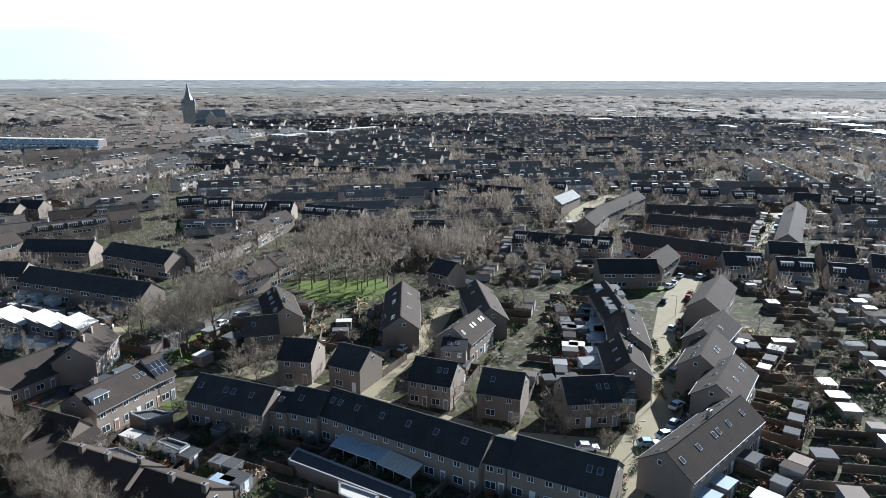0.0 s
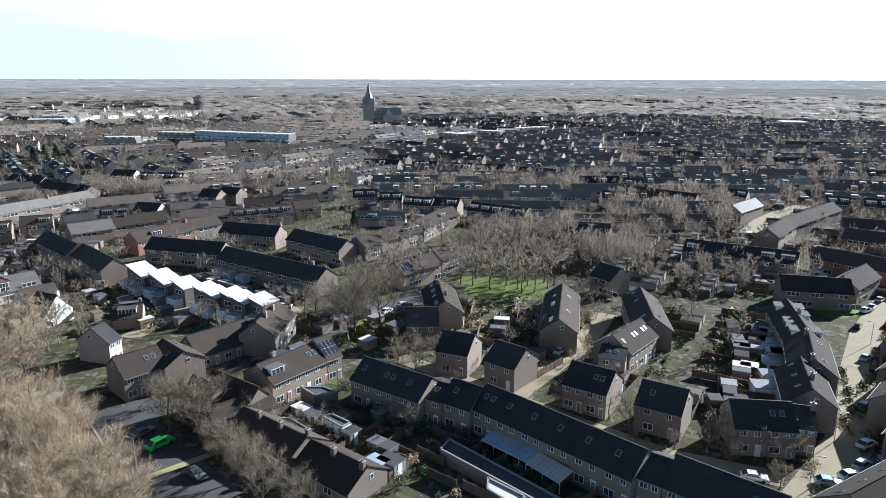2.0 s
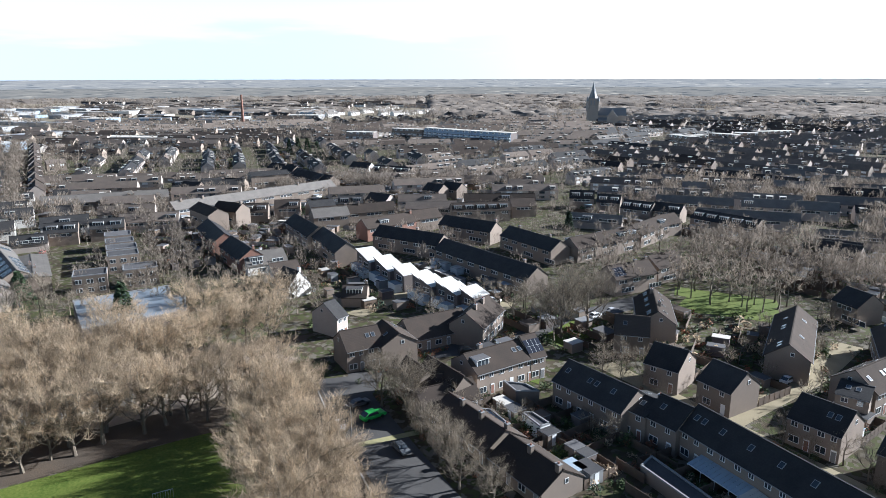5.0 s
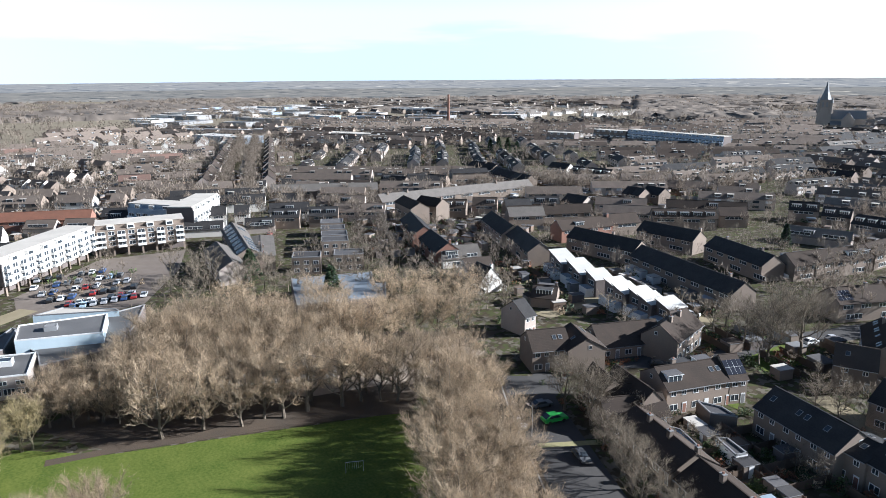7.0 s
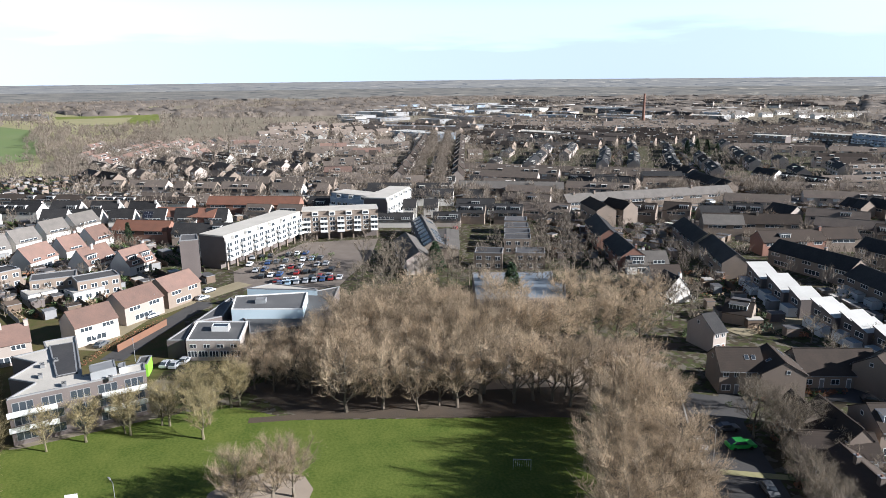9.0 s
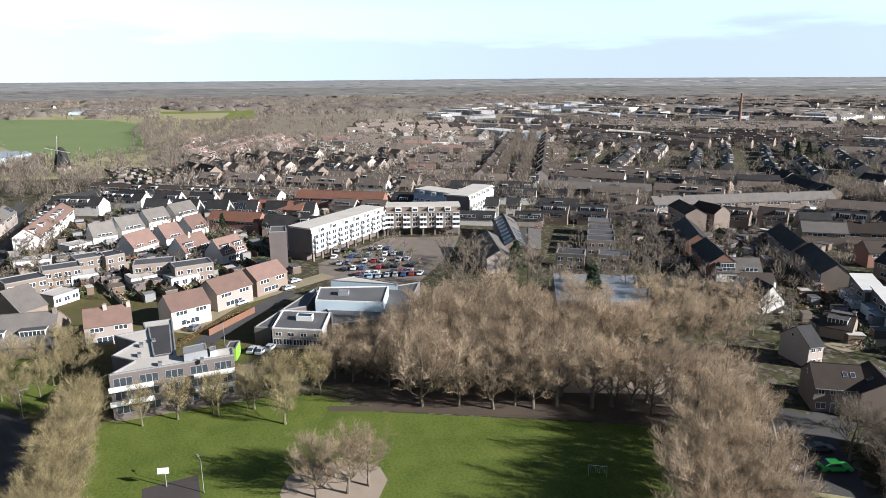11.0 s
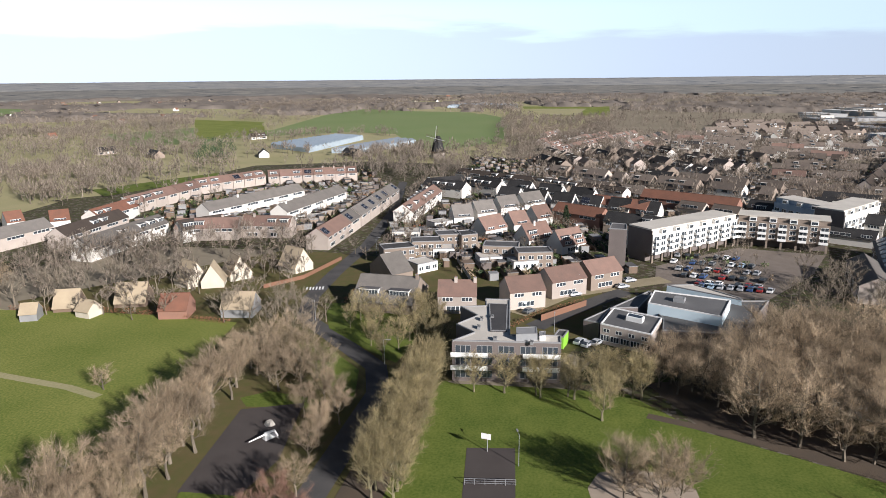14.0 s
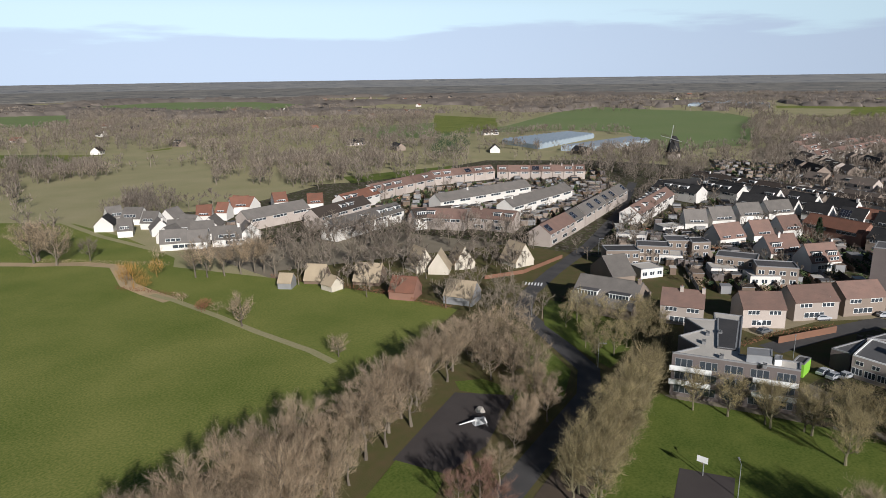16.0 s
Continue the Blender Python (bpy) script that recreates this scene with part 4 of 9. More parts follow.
def suburb(az0, az1, d0, d1, blocks, turns, rnd, roofs, walls, dormers=0.3, units=(3, 7), street=21.0, yard=31.0, keep=0.9, gap=150.0):
    """Rows for far_rows along parallel streets, in blocks that each have a direction and a usual roof."""
    centres = [(x, y, rnd.choice(turns) + rnd.uniform(-9, 9), rnd.choice(roofs), rnd.choice(walls)) for x, y in spread_spots(az0, az1, d0, d1, blocks, gap, rnd)]
    out = []
    for cx, cy, turn, roof, wall in centres:
        c, q = math.cos(radians(turn)), math.sin(radians(turn))
        taken = np.array(BUILT)
        spin = np.radians(taken[:, 2])
        tc_, ts_ = np.cos(spin), np.sin(spin)
        v, side = -gap, 0
        while v < gap:
            u = -gap + rnd.uniform(0, 20)
            low = rnd.random() < 0.2
            while u < gap:
                ln = rnd.randint(*units) * 5.8 + 1
                mu, mv = u + ln / 2, v + rnd.uniform(-1.2, 1.2)
                x, y = cx + c * mu - q * mv, cy + q * mu + c * mv
                u += ln + rnd.choice((3.5, 6.0, 9.0))
                az, d = math.degrees(math.atan2(-x, y)), math.hypot(x, y)
                if not (az0 < az < az1 and d0 < d < d1) or rnd.random() > keep or open_land(x, y):
                    continue
                if min(centres, key=lambda p: (p[0] - x) ** 2 + (p[1] - y) ** 2)[:2] != (cx, cy):
                    continue
                ends = [(x, y), (x - c * ln * 0.5, y - q * ln * 0.5), (x + c * ln * 0.5, y + q * ln * 0.5)]
                if any(((abs((a - taken[:, 0]) * tc_ + (b - taken[:, 1]) * ts_) < taken[:, 3]) & (abs((b - taken[:, 1]) * tc_ - (a - taken[:, 0]) * ts_) < taken[:, 4])).any() for a, b in ends):
                    continue
                BUILT.append((x, y, turn, ln / 2 + 2, 5.5))
                e = 3.2 if low else 5.4
                out.append((x, y, turn, ln, 8.5, e, e + rnd.uniform(2.6, 3.4), wall if rnd.random() < 0.75 else rnd.choice(walls), roof if rnd.random() < 0.7 else rnd.choice(roofs), dormers))
                # back gardens of the nearer rows: sheds and hedges
                if d < 620:
                    for k in range(round(ln / 5.8)):
                        ku, kv = mu - ln / 2 + 5.8 * (k + 0.5), mv + (1 if side else -1) * rnd.uniform(9.5, 12.5)
                        if rnd.random() < 0.7:
                            FAR_SHEDS.append((shed_mesh(2.4, 3.0, rnd.choice((BRICK, FENCE, BRICKDARK)), rnd.choice((BITUMEN, BITUMEN, GREYROOF, WETROOF, TILEBROWN))), place(cx + c * ku - q * kv, cy + q * ku + c * kv, 0, turn)))
                        kv = mv + (1 if side else -1) * rnd.uniform(6.0, 9.0)
                        bush(cx + c * ku - q * kv, cy + q * ku + c * kv, rnd.uniform(0.8, 1.6), rnd.choice(("green", "dark", "twig", "russet", "twig")))
            v += street if side else yard
            side = 1 - side
    return out


def woodland(az0, az1, d0, d1, clumps, per, spread, rnd):
    """Places of trees in clumps, clear of the fields."""
    out = []
    for x, y in ring_spots(az0, az1, d0, d1, clumps, rnd):
        lie, w = rnd.uniform(0, math.pi), spread * rnd.uniform(0.25, 0.6)
        for _ in range(per):
            u, v = rnd.gauss(0, spread * 2.2), rnd.gauss(0, w)
            a, b = x + u * math.cos(lie) - v * math.sin(lie), y + u * math.sin(lie) + v * math.cos(lie)
            if not open_land(a, b):
                out.append((a, b))
    return out


def wood(name, poly, n, h0, h1, blades=60, width=0.16, mat=None, label="belt of bare winter trees"):
    xs, ys = [p[0] for p in poly], [p[1] for p in poly]
    got = []
    while len(got) < n:
        x, y = rng.uniform(min(xs), max(xs)), rng.uniform(min(ys), max(ys))
        if inside(x, y, poly):
            got.append((x, y))
    got = clear_of(got)
    return brush_trees(name, got, [rng.uniform(h0, h1) for _ in got], blades, mat or WOODS, label, width)


def spread_spots(az0, az1, d0, d1, n, gap, rnd):
    out = []
    for x, y in ring_spots(az0, az1, d0, d1, n * 3, rnd):
        if len(out) < n and all((x - a) ** 2 + (y - b) ** 2 > gap * gap for a, b in out):
            out.append((x, y))
    return out


def flat_block(pts, h, wall, roof, label, name="flat_roofed_building", category="building", parapet=0.3, base=-0.1, edge=None):
    """A flat-roofed body on a footprint, with a parapet round its roof."""
    area = sum(pts[k - 1][0] * pts[k][1] - pts[k][0] * pts[k - 1][1] for k in range(len(pts)))
    if area < 0:
        pts = pts[::-1]
    cx, cy = sum(p[0] for p in pts) / len(pts), sum(p[1] for p in pts) / len(pts)
    t = thing(name, place(cx, cy), label, category)
    ring = [Vector((x - cx, y - cy, 0)) for x, y in pts]
    s = Shape()
    low, high = [(p.x, p.y, base) for p in ring], [(p.x, p.y, h) for p in ring]
    s.hull(low, high, wall)
    part("wall", s, t)
    s = Shape()
    for tri in tessellate_polygon([[Vector((p.x, p.y, 0)) for p in ring]]):
        s.face([(ring[k].x, ring[k].y, h + 0.02) for k in tri], roof)
    n = len(ring)
    for k in range(n):
        a, b = ring[k], ring[(k + 1) % n]
        d = (b - a).normalized()
        o = Vector((-d.y, d.x, 0)) * 0.3
        s.hull([(a.x, a.y, h), (b.x, b.y, h), (b.x + o.x, b.y + o.y, h), (a.x + o.x, a.y + o.y, h)],
               [(a.x, a.y, h + parapet), (b.x, b.y, h + parapet), (b.x + o.x, b.y + o.y, h + parapet), (a.x + o.x, a.y + o.y, h + parapet)], edge or GREYPAINT)
    part("roof", s, t)
    return t


def window_row(t, a, b, z, n, w, h, lights=2, edge=None):
    """n windows along the wall from a to b, both in the thing's own place; the outside is to the right of that way."""
    a, b = Vector(a), Vector(b)
    turn = math.degrees(math.atan2(b.y - a.y, b.x - a.x))
    for k in range(n):
        p = a.lerp(b, (k + 0.5) / n)
        flat_window(t, p.x, p.y, z, w, h, turn, lights, edge)


def flat_house(x1, y1, x2, y2, depth=8.0, h=6.0, wall=None, roof=None, label="flat-roofed two-storey house of grey brick"):
    """A flat-roofed house; (x1, y1) to (x2, y2) is its front at the ground, the outside to its right."""
    a, b = Vector((x1, y1)), Vector((x2, y2))
    d = (b - a).normalized()
    n = Vector((-d.y, d.x)) * depth
    t = flat_block([tuple(a), tuple(b), tuple(b + n), tuple(a + n)], h, wall or BRICK, roof or BITUMEN, label, "flat_roofed_house", "house")
    c = a + (b - a) / 2 + n / 2
    k = max(2, round((b - a).length / 3))
    for z in ((0.9, 3.6) if h > 4.5 else (0.9,)):
        window_row(t, a - c, b - c, z, k, 1.8, 1.4)
        window_row(t, b + n - c, a + n - c, z, k, 1.8, 1.4)
    return t


def plots(poly, turn, deep=13.5, wide=6.0):
    """Back gardens side by side: fences or hedges between them, a shed or two at the end, planting."""
    cq, sq = math.cos(radians(turn)), math.sin(radians(turn))
    us = [x * cq + y * sq for x, y in poly]
    vs = [y * cq - x * sq for x, y in poly]
    u = min(us)
    while u < max(us):
        v = min(vs)
        while v < max(vs):
            cu, cv = u + deep / 2, v + wide / 2
            x, y = cu * cq - cv * sq, cu * sq + cv * cq
            if inside(x, y, poly) and clear_of([(x, y)]):
                def at(p, q):
                    return (u + p) * cq - (v + q) * sq, (u + p) * sq + (v + q) * cq
                if rng.random() < 0.75:
                    fence(*at(0.4, 0), *at(deep - 0.4, 0), rng.choice((FENCE, FENCE, FENCE, GREYPAINT)))
                else:
                    for k in range(9):
                        bush(*at(1 + k * 1.3, 0), rng.uniform(0.7, 0.9), "green")
                if rng.random() < 0.62:
                    w, ln = rng.choice((2.4, 3.0, 3.6)), rng.choice((3.0, 3.6, 5.0))
                    bx, by = at(deep - ln / 2 - 0.3, w / 2 + 0.3)
                    shed(place(bx, by, 0, turn + 90), w, ln)
                if rng.random() < 0.15:
                    bx, by = at(2.0, 3.2)
                    shed(place(bx, by, 0, turn + 90), 3.6, 3.0)
                if rng.random() < 0.08:
                    town_tree(*at(rng.uniform(4, deep - 5), rng.uniform(1.5, wide - 1.5)), rng.uniform(3.5, 6.5), "far")
                for _ in range(6):
                    bush(*at(rng.uniform(1.5, deep - 4), rng.uniform(0.8, wide - 0.6)), rng.uniform(0.4, 1.2), rng.choice(("green", "green", "dark", "twig", "russet", "twig")))
            v += wide
        u += deep + rng.choice((0.0, 2.5))


def garden_patch(poly, n, turn, gap=6.0):
    """Gardens seen from above: sheds, fences and bushes turned to one street."""
    for x, y in spots(poly, n, gap, rng):
        k = rng.random()
        t = turn + rng.choice((0, 90, 0))
        if k < 0.42:
            shed(place(x, y, 0, t), rng.choice((2.0, 2.4, 3.0)), rng.choice((2.5, 3.0, 4.0)))
        elif k < 0.72:
            ln = rng.choice((6.0, 8.0, 10.0))
            c, q = math.cos(radians(turn)) * ln, math.sin(radians(turn)) * ln
            fence(x, y, x + c, y + q)
        for _ in range(4):
            bush(x + rng.uniform(-4, 4), y + rng.uniform(-4, 4), rng.uniform(0.5, 1.5), rng.choice(("green", "green", "dark", "twig", "russet", "twig")))


# ---- single buildings and things ----
def apartment_wing(x1, y1, x2, y2, depth, h, storeys, open_ground=True, wall=None, end=None, label="four-storey apartment block with white panels and balconies"):
    """A gallery block; its front runs from (x1, y1) to (x2, y2), the outside to the right of that way."""
    a, b = Vector((x1, y1)), Vector((x2, y2))
    length, turn = (b - a).length, math.degrees(math.atan2(y2 - y1, x2 - x1))
    t = thing("apartment_block", place(x1, y1, 0, turn), label, "apartments")
    wall, end = wall or PLASTER, end or BRICKDARK
    z0 = 3.2 if open_ground else 0.0
    step = (h - z0 - 0.4) / storeys
    s = Shape()
    s.box(0, length, 0.0, depth, z0, h - 1.6, wall)
    s.box(0, length, 0.9, depth - 0.9, h - 1.6, h, wall)
    part("wall", s, t)
    for x in (-0.06, length):
        s = Shape()
        s.box(x, x + 0.06, 0.4, depth - 0.4, 0 if not open_ground else z0, h - 0.2, end)
        part("end_wall", s, t)
    if open_ground:
        s = Shape()
        s.box(0.3, length - 0.3, 3.5, depth - 0.3, -0.1, z0, BRICKDARK)
        part("ground_storey", s, t, "dark recessed shop fronts")
        n = max(3, round(length / 5.4))
        pil = simple_mesh("pillar", lambda q: q.box(-0.35, 0.35, -0.35, 0.35, -0.1, 3.25, BRICK))
        for k in range(n + 1):
            p = part("pillar", pil, t)
            p.matrix_basis = place(0.5 + k * (length - 1) / n, 0.5, 0)
    s = Shape()
    s.box(-0.2, length + 0.2, 0.7, depth - 0.7, h, h + 0.35, GRAVELROOF)
    part("roof", s, t, "pale gravel flat roof")
    n = max(3, round(length / 3.6))
    bay = length / n

    def bal(q):
        q.box(-1.5, 1.5, -1.15, 0.0, 0, 0.14, GREYPAINT)
        q.box(-1.5, 1.5, -1.2, -1.12, 0.1, 1.05, WHITE)
        q.box(-1.5, -1.44, -1.12, 0, 0.1, 1.05, WHITE)
        q.box(1.44, 1.5, -1.12, 0, 0.1, 1.05, WHITE)
    balcony = simple_mesh("balcony", bal)

    def dorm(q):
        q.hull([(-1.3, -0.25, 0), (1.3, -0.25, 0), (1.3, 1.2, 0), (-1.3, 1.2, 0)], [(-1.3, -0.25, 1.5), (1.3, -0.25, 1.5), (1.3, 1.2, 1.9), (-1.3, 1.2, 1.9)], WHITE, GRAVELROOF)
        q.face(((-1.0, -0.26, 0.3), (1.0, -0.26, 0.3), (1.0, -0.26, 1.3), (-1.0, -0.26, 1.3)), GLASS)
    dormer = simple_mesh("roof_bay", dorm)
    for k in range(n):
        x = (k + 0.5) * bay
        for f in range(storeys):
            z = z0 + f * step
            if f < storeys - 1:
                if k % 2 == 0:
                    o = part("balcony", balcony, t)
                    o.matrix_basis = place(x, 0, z + 0.1)
                flat_window(t, x, -0.01, z + 0.7, 2.2 if k % 2 else 2.6, 1.5, 0, 2)
                flat_window(t, x, depth + 0.01, z + 0.9, 2.0, 1.3, 180, 2)
            elif k % 2 == 1:
                o = part("roof_bay", dormer, t)
                o.matrix_basis = place(x, 0, h - 1.75)
    return t


def sawtooth_row(x1, y1, x2, y2, units, depth=6.0, low=5.2, high=6.9):
    """Houses with single-pitch white roofs in steps; the line is the middle of the row."""
    a, b = Vector((x1, y1)), Vector((x2, y2))
    length, turn = (b - a).length, math.degrees(math.atan2(y2 - y1, x2 - x1))
    t = thing("sawtooth_house_row", place(x1, y1, 0, turn), "row of dark houses with white sawtooth roofs", "house")
    u = length / units
    for k in range(units):
        x0, x1_ = k * u, (k + 1) * u
        off = (k % 2) * 1.5
        s = Shape()
        y0, y9 = -depth / 2 - off, depth / 2 - off
        s.hull([(x0, y0, -0.1), (x1_, y0, -0.1), (x1_, y9, -0.1), (x0, y9, -0.1)], [(x0, y0, high), (x1_, y0, low), (x1_, y9, low), (x0, y9, high)], BRICKDARK)
        part("wall", s, t)
        s = Shape()
        o = 0.35
        q = [(x0 - o, y0 - o, high + 0.1), (x1_ + 0.05, y0 - o, low), (x1_ + 0.05, y9 + o, low), (x0 - o, y9 + o, high + 0.1)]
        s.hull([(x, y, z + 0.02) for x, y, z in q], [(x, y, z + 0.3) for x, y, z in q], BRICKDARK, WHITEROOF, True)
        part("roof", s, t)
        for yy, face in ((y0, 0), (y9, 180)):
            flat_window(t, (x0 + x1_) / 2, yy, 3.4, u * 0.5, 1.4, face, 2)
            flat_window(t, (x0 + x1_) / 2, yy, 0.3, u * 0.62, 2.1, face, 3)
        s = Shape()
        s.box(x0 + 0.6, x1_ - 1.2, y0 - 2.6, y0 - 0.02, -0.1, 2.7, WHITE, CLEARROOF)
        part("sun_room", s, t, "white glazed sun room")
    return t


def church(x, y, turn):
    """A cross-shaped brick church: a stout square tower, a narrower belfry with corner turrets and a steep slate spire."""
    t = thing("church", place(x, y, 0, turn), "old brick church with a tall slate spire", "church")
    s = Shape()
    s.box(-8.0, 8.0, -8.0, 8.0, -0.2, 25, STONE)
    s.box(-8.4, 8.4, -8.4, 8.4, 25, 25.8, STONE)
    s.box(-6.2, 6.2, -6.2, 6.2, 25.8, 37, STONE)
    part("tower", s, t)
    s = Shape()
    ring = lambda r, z: [(r * math.cos(math.pi / 8 + math.pi / 4 * k), r * math.sin(math.pi / 8 + math.pi / 4 * k), z) for k in range(8)]
    s.hull(ring(7.0, 37), ring(3.4, 46), SLATE)
    s.hull(ring(3.4, 46), ring(0.15, 60), SLATE)
    part("spire", s, t)

    def pin(q):
        q.tube((0, 0, 20), (0, 0, 33), 1.9, 1.7, 8, STONE)
        q.tube((0, 0, 33), (0, 0, 41), 2.1, 0, 8, SLATE)
    pinnacle = simple_mesh("pinnacle", pin)
    for px in (-7.4, 7.4):
        for py in (-7.4, 7.4):
            p = part("pinnacle", pinnacle, t)
            p.matrix_basis = place(px, py)

    def gabled(x0, x1, y0, y1, e, r, along):
        q = Shape()
        q.box(x0, x1, y0, y1, -0.2, e, STONE)
        if along:
            m = (y0 + y1) / 2
            q.face([(x0, y0 - 0.4, e - 0.2), (x1, y0 - 0.4, e - 0.2), (x1, m, r), (x0, m, r)], SLATE)
            q.face([(x1, y1 + 0.4, e - 0.2), (x0, y1 + 0.4, e - 0.2), (x0, m, r), (x1, m, r)], SLATE)
            q.face([(x1, y0, e), (x1, y1, e), (x1, m, r)], STONE)
            q.face([(x0, y1, e), (x0, y0, e), (x0, m, r)], STONE)
        else:
            m = (x0 + x1) / 2
            q.face([(x0 - 0.4, y1, e - 0.2), (x0 - 0.4, y0, e - 0.2), (m, y0, r), (m, y1, r)], SLATE)
            q.face([(x1 + 0.4, y0, e - 0.2), (x1 + 0.4, y1, e - 0.2), (m, y1, r), (m, y0, r)], SLATE)
            q.face([(x0, y0, e), (x1, y0, e), (m, y0, r)], STONE)
            q.face([(x1, y1, e), (x0, y1, e), (m, y1, r)], STONE)
        return q
    part("nave", gabled(8.0, 46, -7.5, 7.5, 14, 24, True), t)
    part("transept", gabled(20, 34, -21, 21, 13, 22, False), t)
    for sd in (-1, 1):
        a = Shape()
        a.hull([(8, sd * 7.5, 0), (20, sd * 7.5, 0), (20, sd * 14, 0), (8, sd * 14, 0)][::sd], [(8, sd * 7.5, 11), (20, sd * 7.5, 11), (20, sd * 14, 7), (8, sd * 14, 7)][::sd], STONE, SLATE)
        part("aisle", a, t)
    lou = simple_mesh("belfry_opening", lambda q: q.box(-0.9, 0.9, -0.1, 0.05, 0, 6, GREYPAINT))
    for f in range(4):
        for dx in (-2.2, 2.2):
            p = part("belfry_opening", lou, t)
            p.matrix_basis = place(0, 0, 0, 90 * f) @ place(dx, -6.2, 28)
    return t


def windmill(x, y, turn):
    t = thing("windmill", place(x, y, 0, turn), "dark thatched tower mill on a pale brick base", "windmill")
    s = Shape()
    n = 8
    ring = lambda r, z: [(r * math.cos(2 * math.pi * k / n), r * math.sin(2 * math.pi * k / n), z) for k in range(n)]
    s.hull(ring(6.0, -0.1), ring(5.5, 5.0), BRICKPALE)
    part("base", s, t, "pale brick base")
    s = Shape()
    s.hull(ring(5.4, 5.0), ring(3.2, 14.5), TILEDARK)
    part("body", s, t, "dark thatched body")
    s = Shape()
    s.hull(ring(7.4, 4.8), ring(7.4, 5.0), FENCE, None, True)
    part("stage", s, t)
    s = Shape()
    s.hull(ring(3.5, 14.5), ring(1.2, 17.5), TILEDARK)
    part("cap", s, t)

    def sail(q):
        q.box(-0.16, 0.16, -0.1, 0.1, 0, 10.5, WHITE)
        for z in range(2, 11):
            q.box(0.1, 1.8, -0.05, 0.05, z - 0.06, z + 0.06, FENCE)
        q.box(1.72, 1.84, -0.05, 0.05, 2, 10.4, FENCE)
    sm = simple_mesh("sail", sail)
    for k in range(4):
        p = part("sail", sm, t)
        p.matrix_basis = pose(0, -3.4, 15.6, 0, 90 * k + 8, 0)
    s = Shape()
    s.tube((0, -3.6, 15.6), (0, 0, 15.8), 0.4, 0.4, 8, FENCE, True)
    part("shaft", s, t)
    return t


def chimney_stack(x, y, h):
    t = thing("factory_chimney", place(x, y), "tall round red brick factory chimney", "chimney")
    s = Shape()
    s.tube((0, 0, -0.2), (0, 0, h), 2.3, 1.3, 14, BRICKRED, True)
    part("shaft", s, t)
    s = Shape()
    s.tube((0, 0, h - 1.2), (0, 0, h + 0.2), 1.55, 1.6, 14, BRICKRED, True)
    part("crown_ring", s, t)
    return t


def glasshouse(pts, h=4.0):
    """Glass bays along the first edge of a four-cornered footprint."""
    a, b, c, d = (Vector(p) for p in pts)
    t = thing("glasshouse", place(a.x, a.y), "long nursery glasshouse with ridged glass roofs", "glasshouse", "glasshouses")
    n = max(3, round((b - a).length / 8))
    for k in range(n):
        p, q = a.lerp(b, k / n) - a, a.lerp(b, (k + 1) / n) - a
        r, w = d.lerp(c, k / n) - a, d.lerp(c, (k + 1) / n) - a
        s = Shape()
        m, o = (p + q) / 2, (r + w) / 2
        s.face([(*p, h), (*m, h + 1.6), (*o, h + 1.6), (*r, h)], CLEARROOF)
        s.face([(*m, h + 1.6), (*q, h), (*w, h), (*o, h + 1.6)], BLUEROOF)
        s.face([(*p, -0.1), (*q, -0.1), (*q, h), (*m, h + 1.6), (*p, h)], CLEARROOF)
        s.face([(*r, -0.1), (*r, h), (*o, h + 1.6), (*w, h), (*w, -0.1)], CLEARROOF)
        if k == 0:
            s.face([(*p, -0.1), (*p, h), (*r, h), (*r, -0.1)], CLEARROOF)
        if k == n - 1:
            s.face([(*q, -0.1), (*w, -0.1), (*w, h), (*q, h)], CLEARROOF)
        part("glass_bay", s, t)
    return t


def hall(x, y, turn, l, w, h, wall, roof):
    c, s = math.cos(radians(turn)), math.sin(radians(turn))
    pts = [(x + c * u - s * v, y + s * u + c * v) for u, v in ((-l / 2, -w / 2), (l / 2, -w / 2), (l / 2, w / 2), (-l / 2, w / 2))]
    t = flat_block(pts, h, wall, roof, "large flat-roofed %s business hall" % wall.name.replace("_", " "), "industrial_hall", "hall")
    tagged(t, group="business halls")
    return t


def street_lamp(x, y, turn=0.0, h=6.0):
    t = thing("street_lamp", place(x, y, 0, turn), "grey metal street lamp with a short arm", "street lamp", "street lamps")

    def build(q):
        q.tube((0, 0, 0), (0, 0, 6), 0.08, 0.05, 6, METAL)
        q.tube((0, 0, 5.95), (1.2, 0, 6.15), 0.05, 0.04, 6, METAL)
    part("pole", simple_mesh("lamp_pole", build), t)
    part("lamp_head", simple_mesh("lamp_head", lambda q: q.box(1.0, 1.75, -0.14, 0.14, 6.08, 6.22, GREYPAINT)), t)
    return t


def basketball_hoop(x, y, turn):
    t = thing("basketball_hoop", place(x, y, 0, turn), "white basketball backboard on a grey post", "hoop")
    s = Shape()
    s.tube((0, 0, -0.1), (0, 0, 3.4), 0.09, 0.08, 8, METAL)
    s.tube((0, 0, 3.3), (0, -0.8, 3.4), 0.06, 0.06, 6, METAL)
    part("post", s, t)
    s = Shape()
    s.box(-0.9, 0.9, -0.86, -0.8, 2.9, 4.0, WHITE)
    part("backboard", s, t)
    s = Shape()
    for k in range(10):
        a, b = 2 * math.pi * k / 10, 2 * math.pi * (k + 1) / 10
        s.tube((0.23 * math.cos(a), -1.15 + 0.23 * math.sin(a), 3.05), (0.23 * math.cos(b), -1.15 + 0.23 * math.sin(b), 3.05), 0.02, 0.02, 4, BRICKRED)
    part("ring", s, t)
    return t


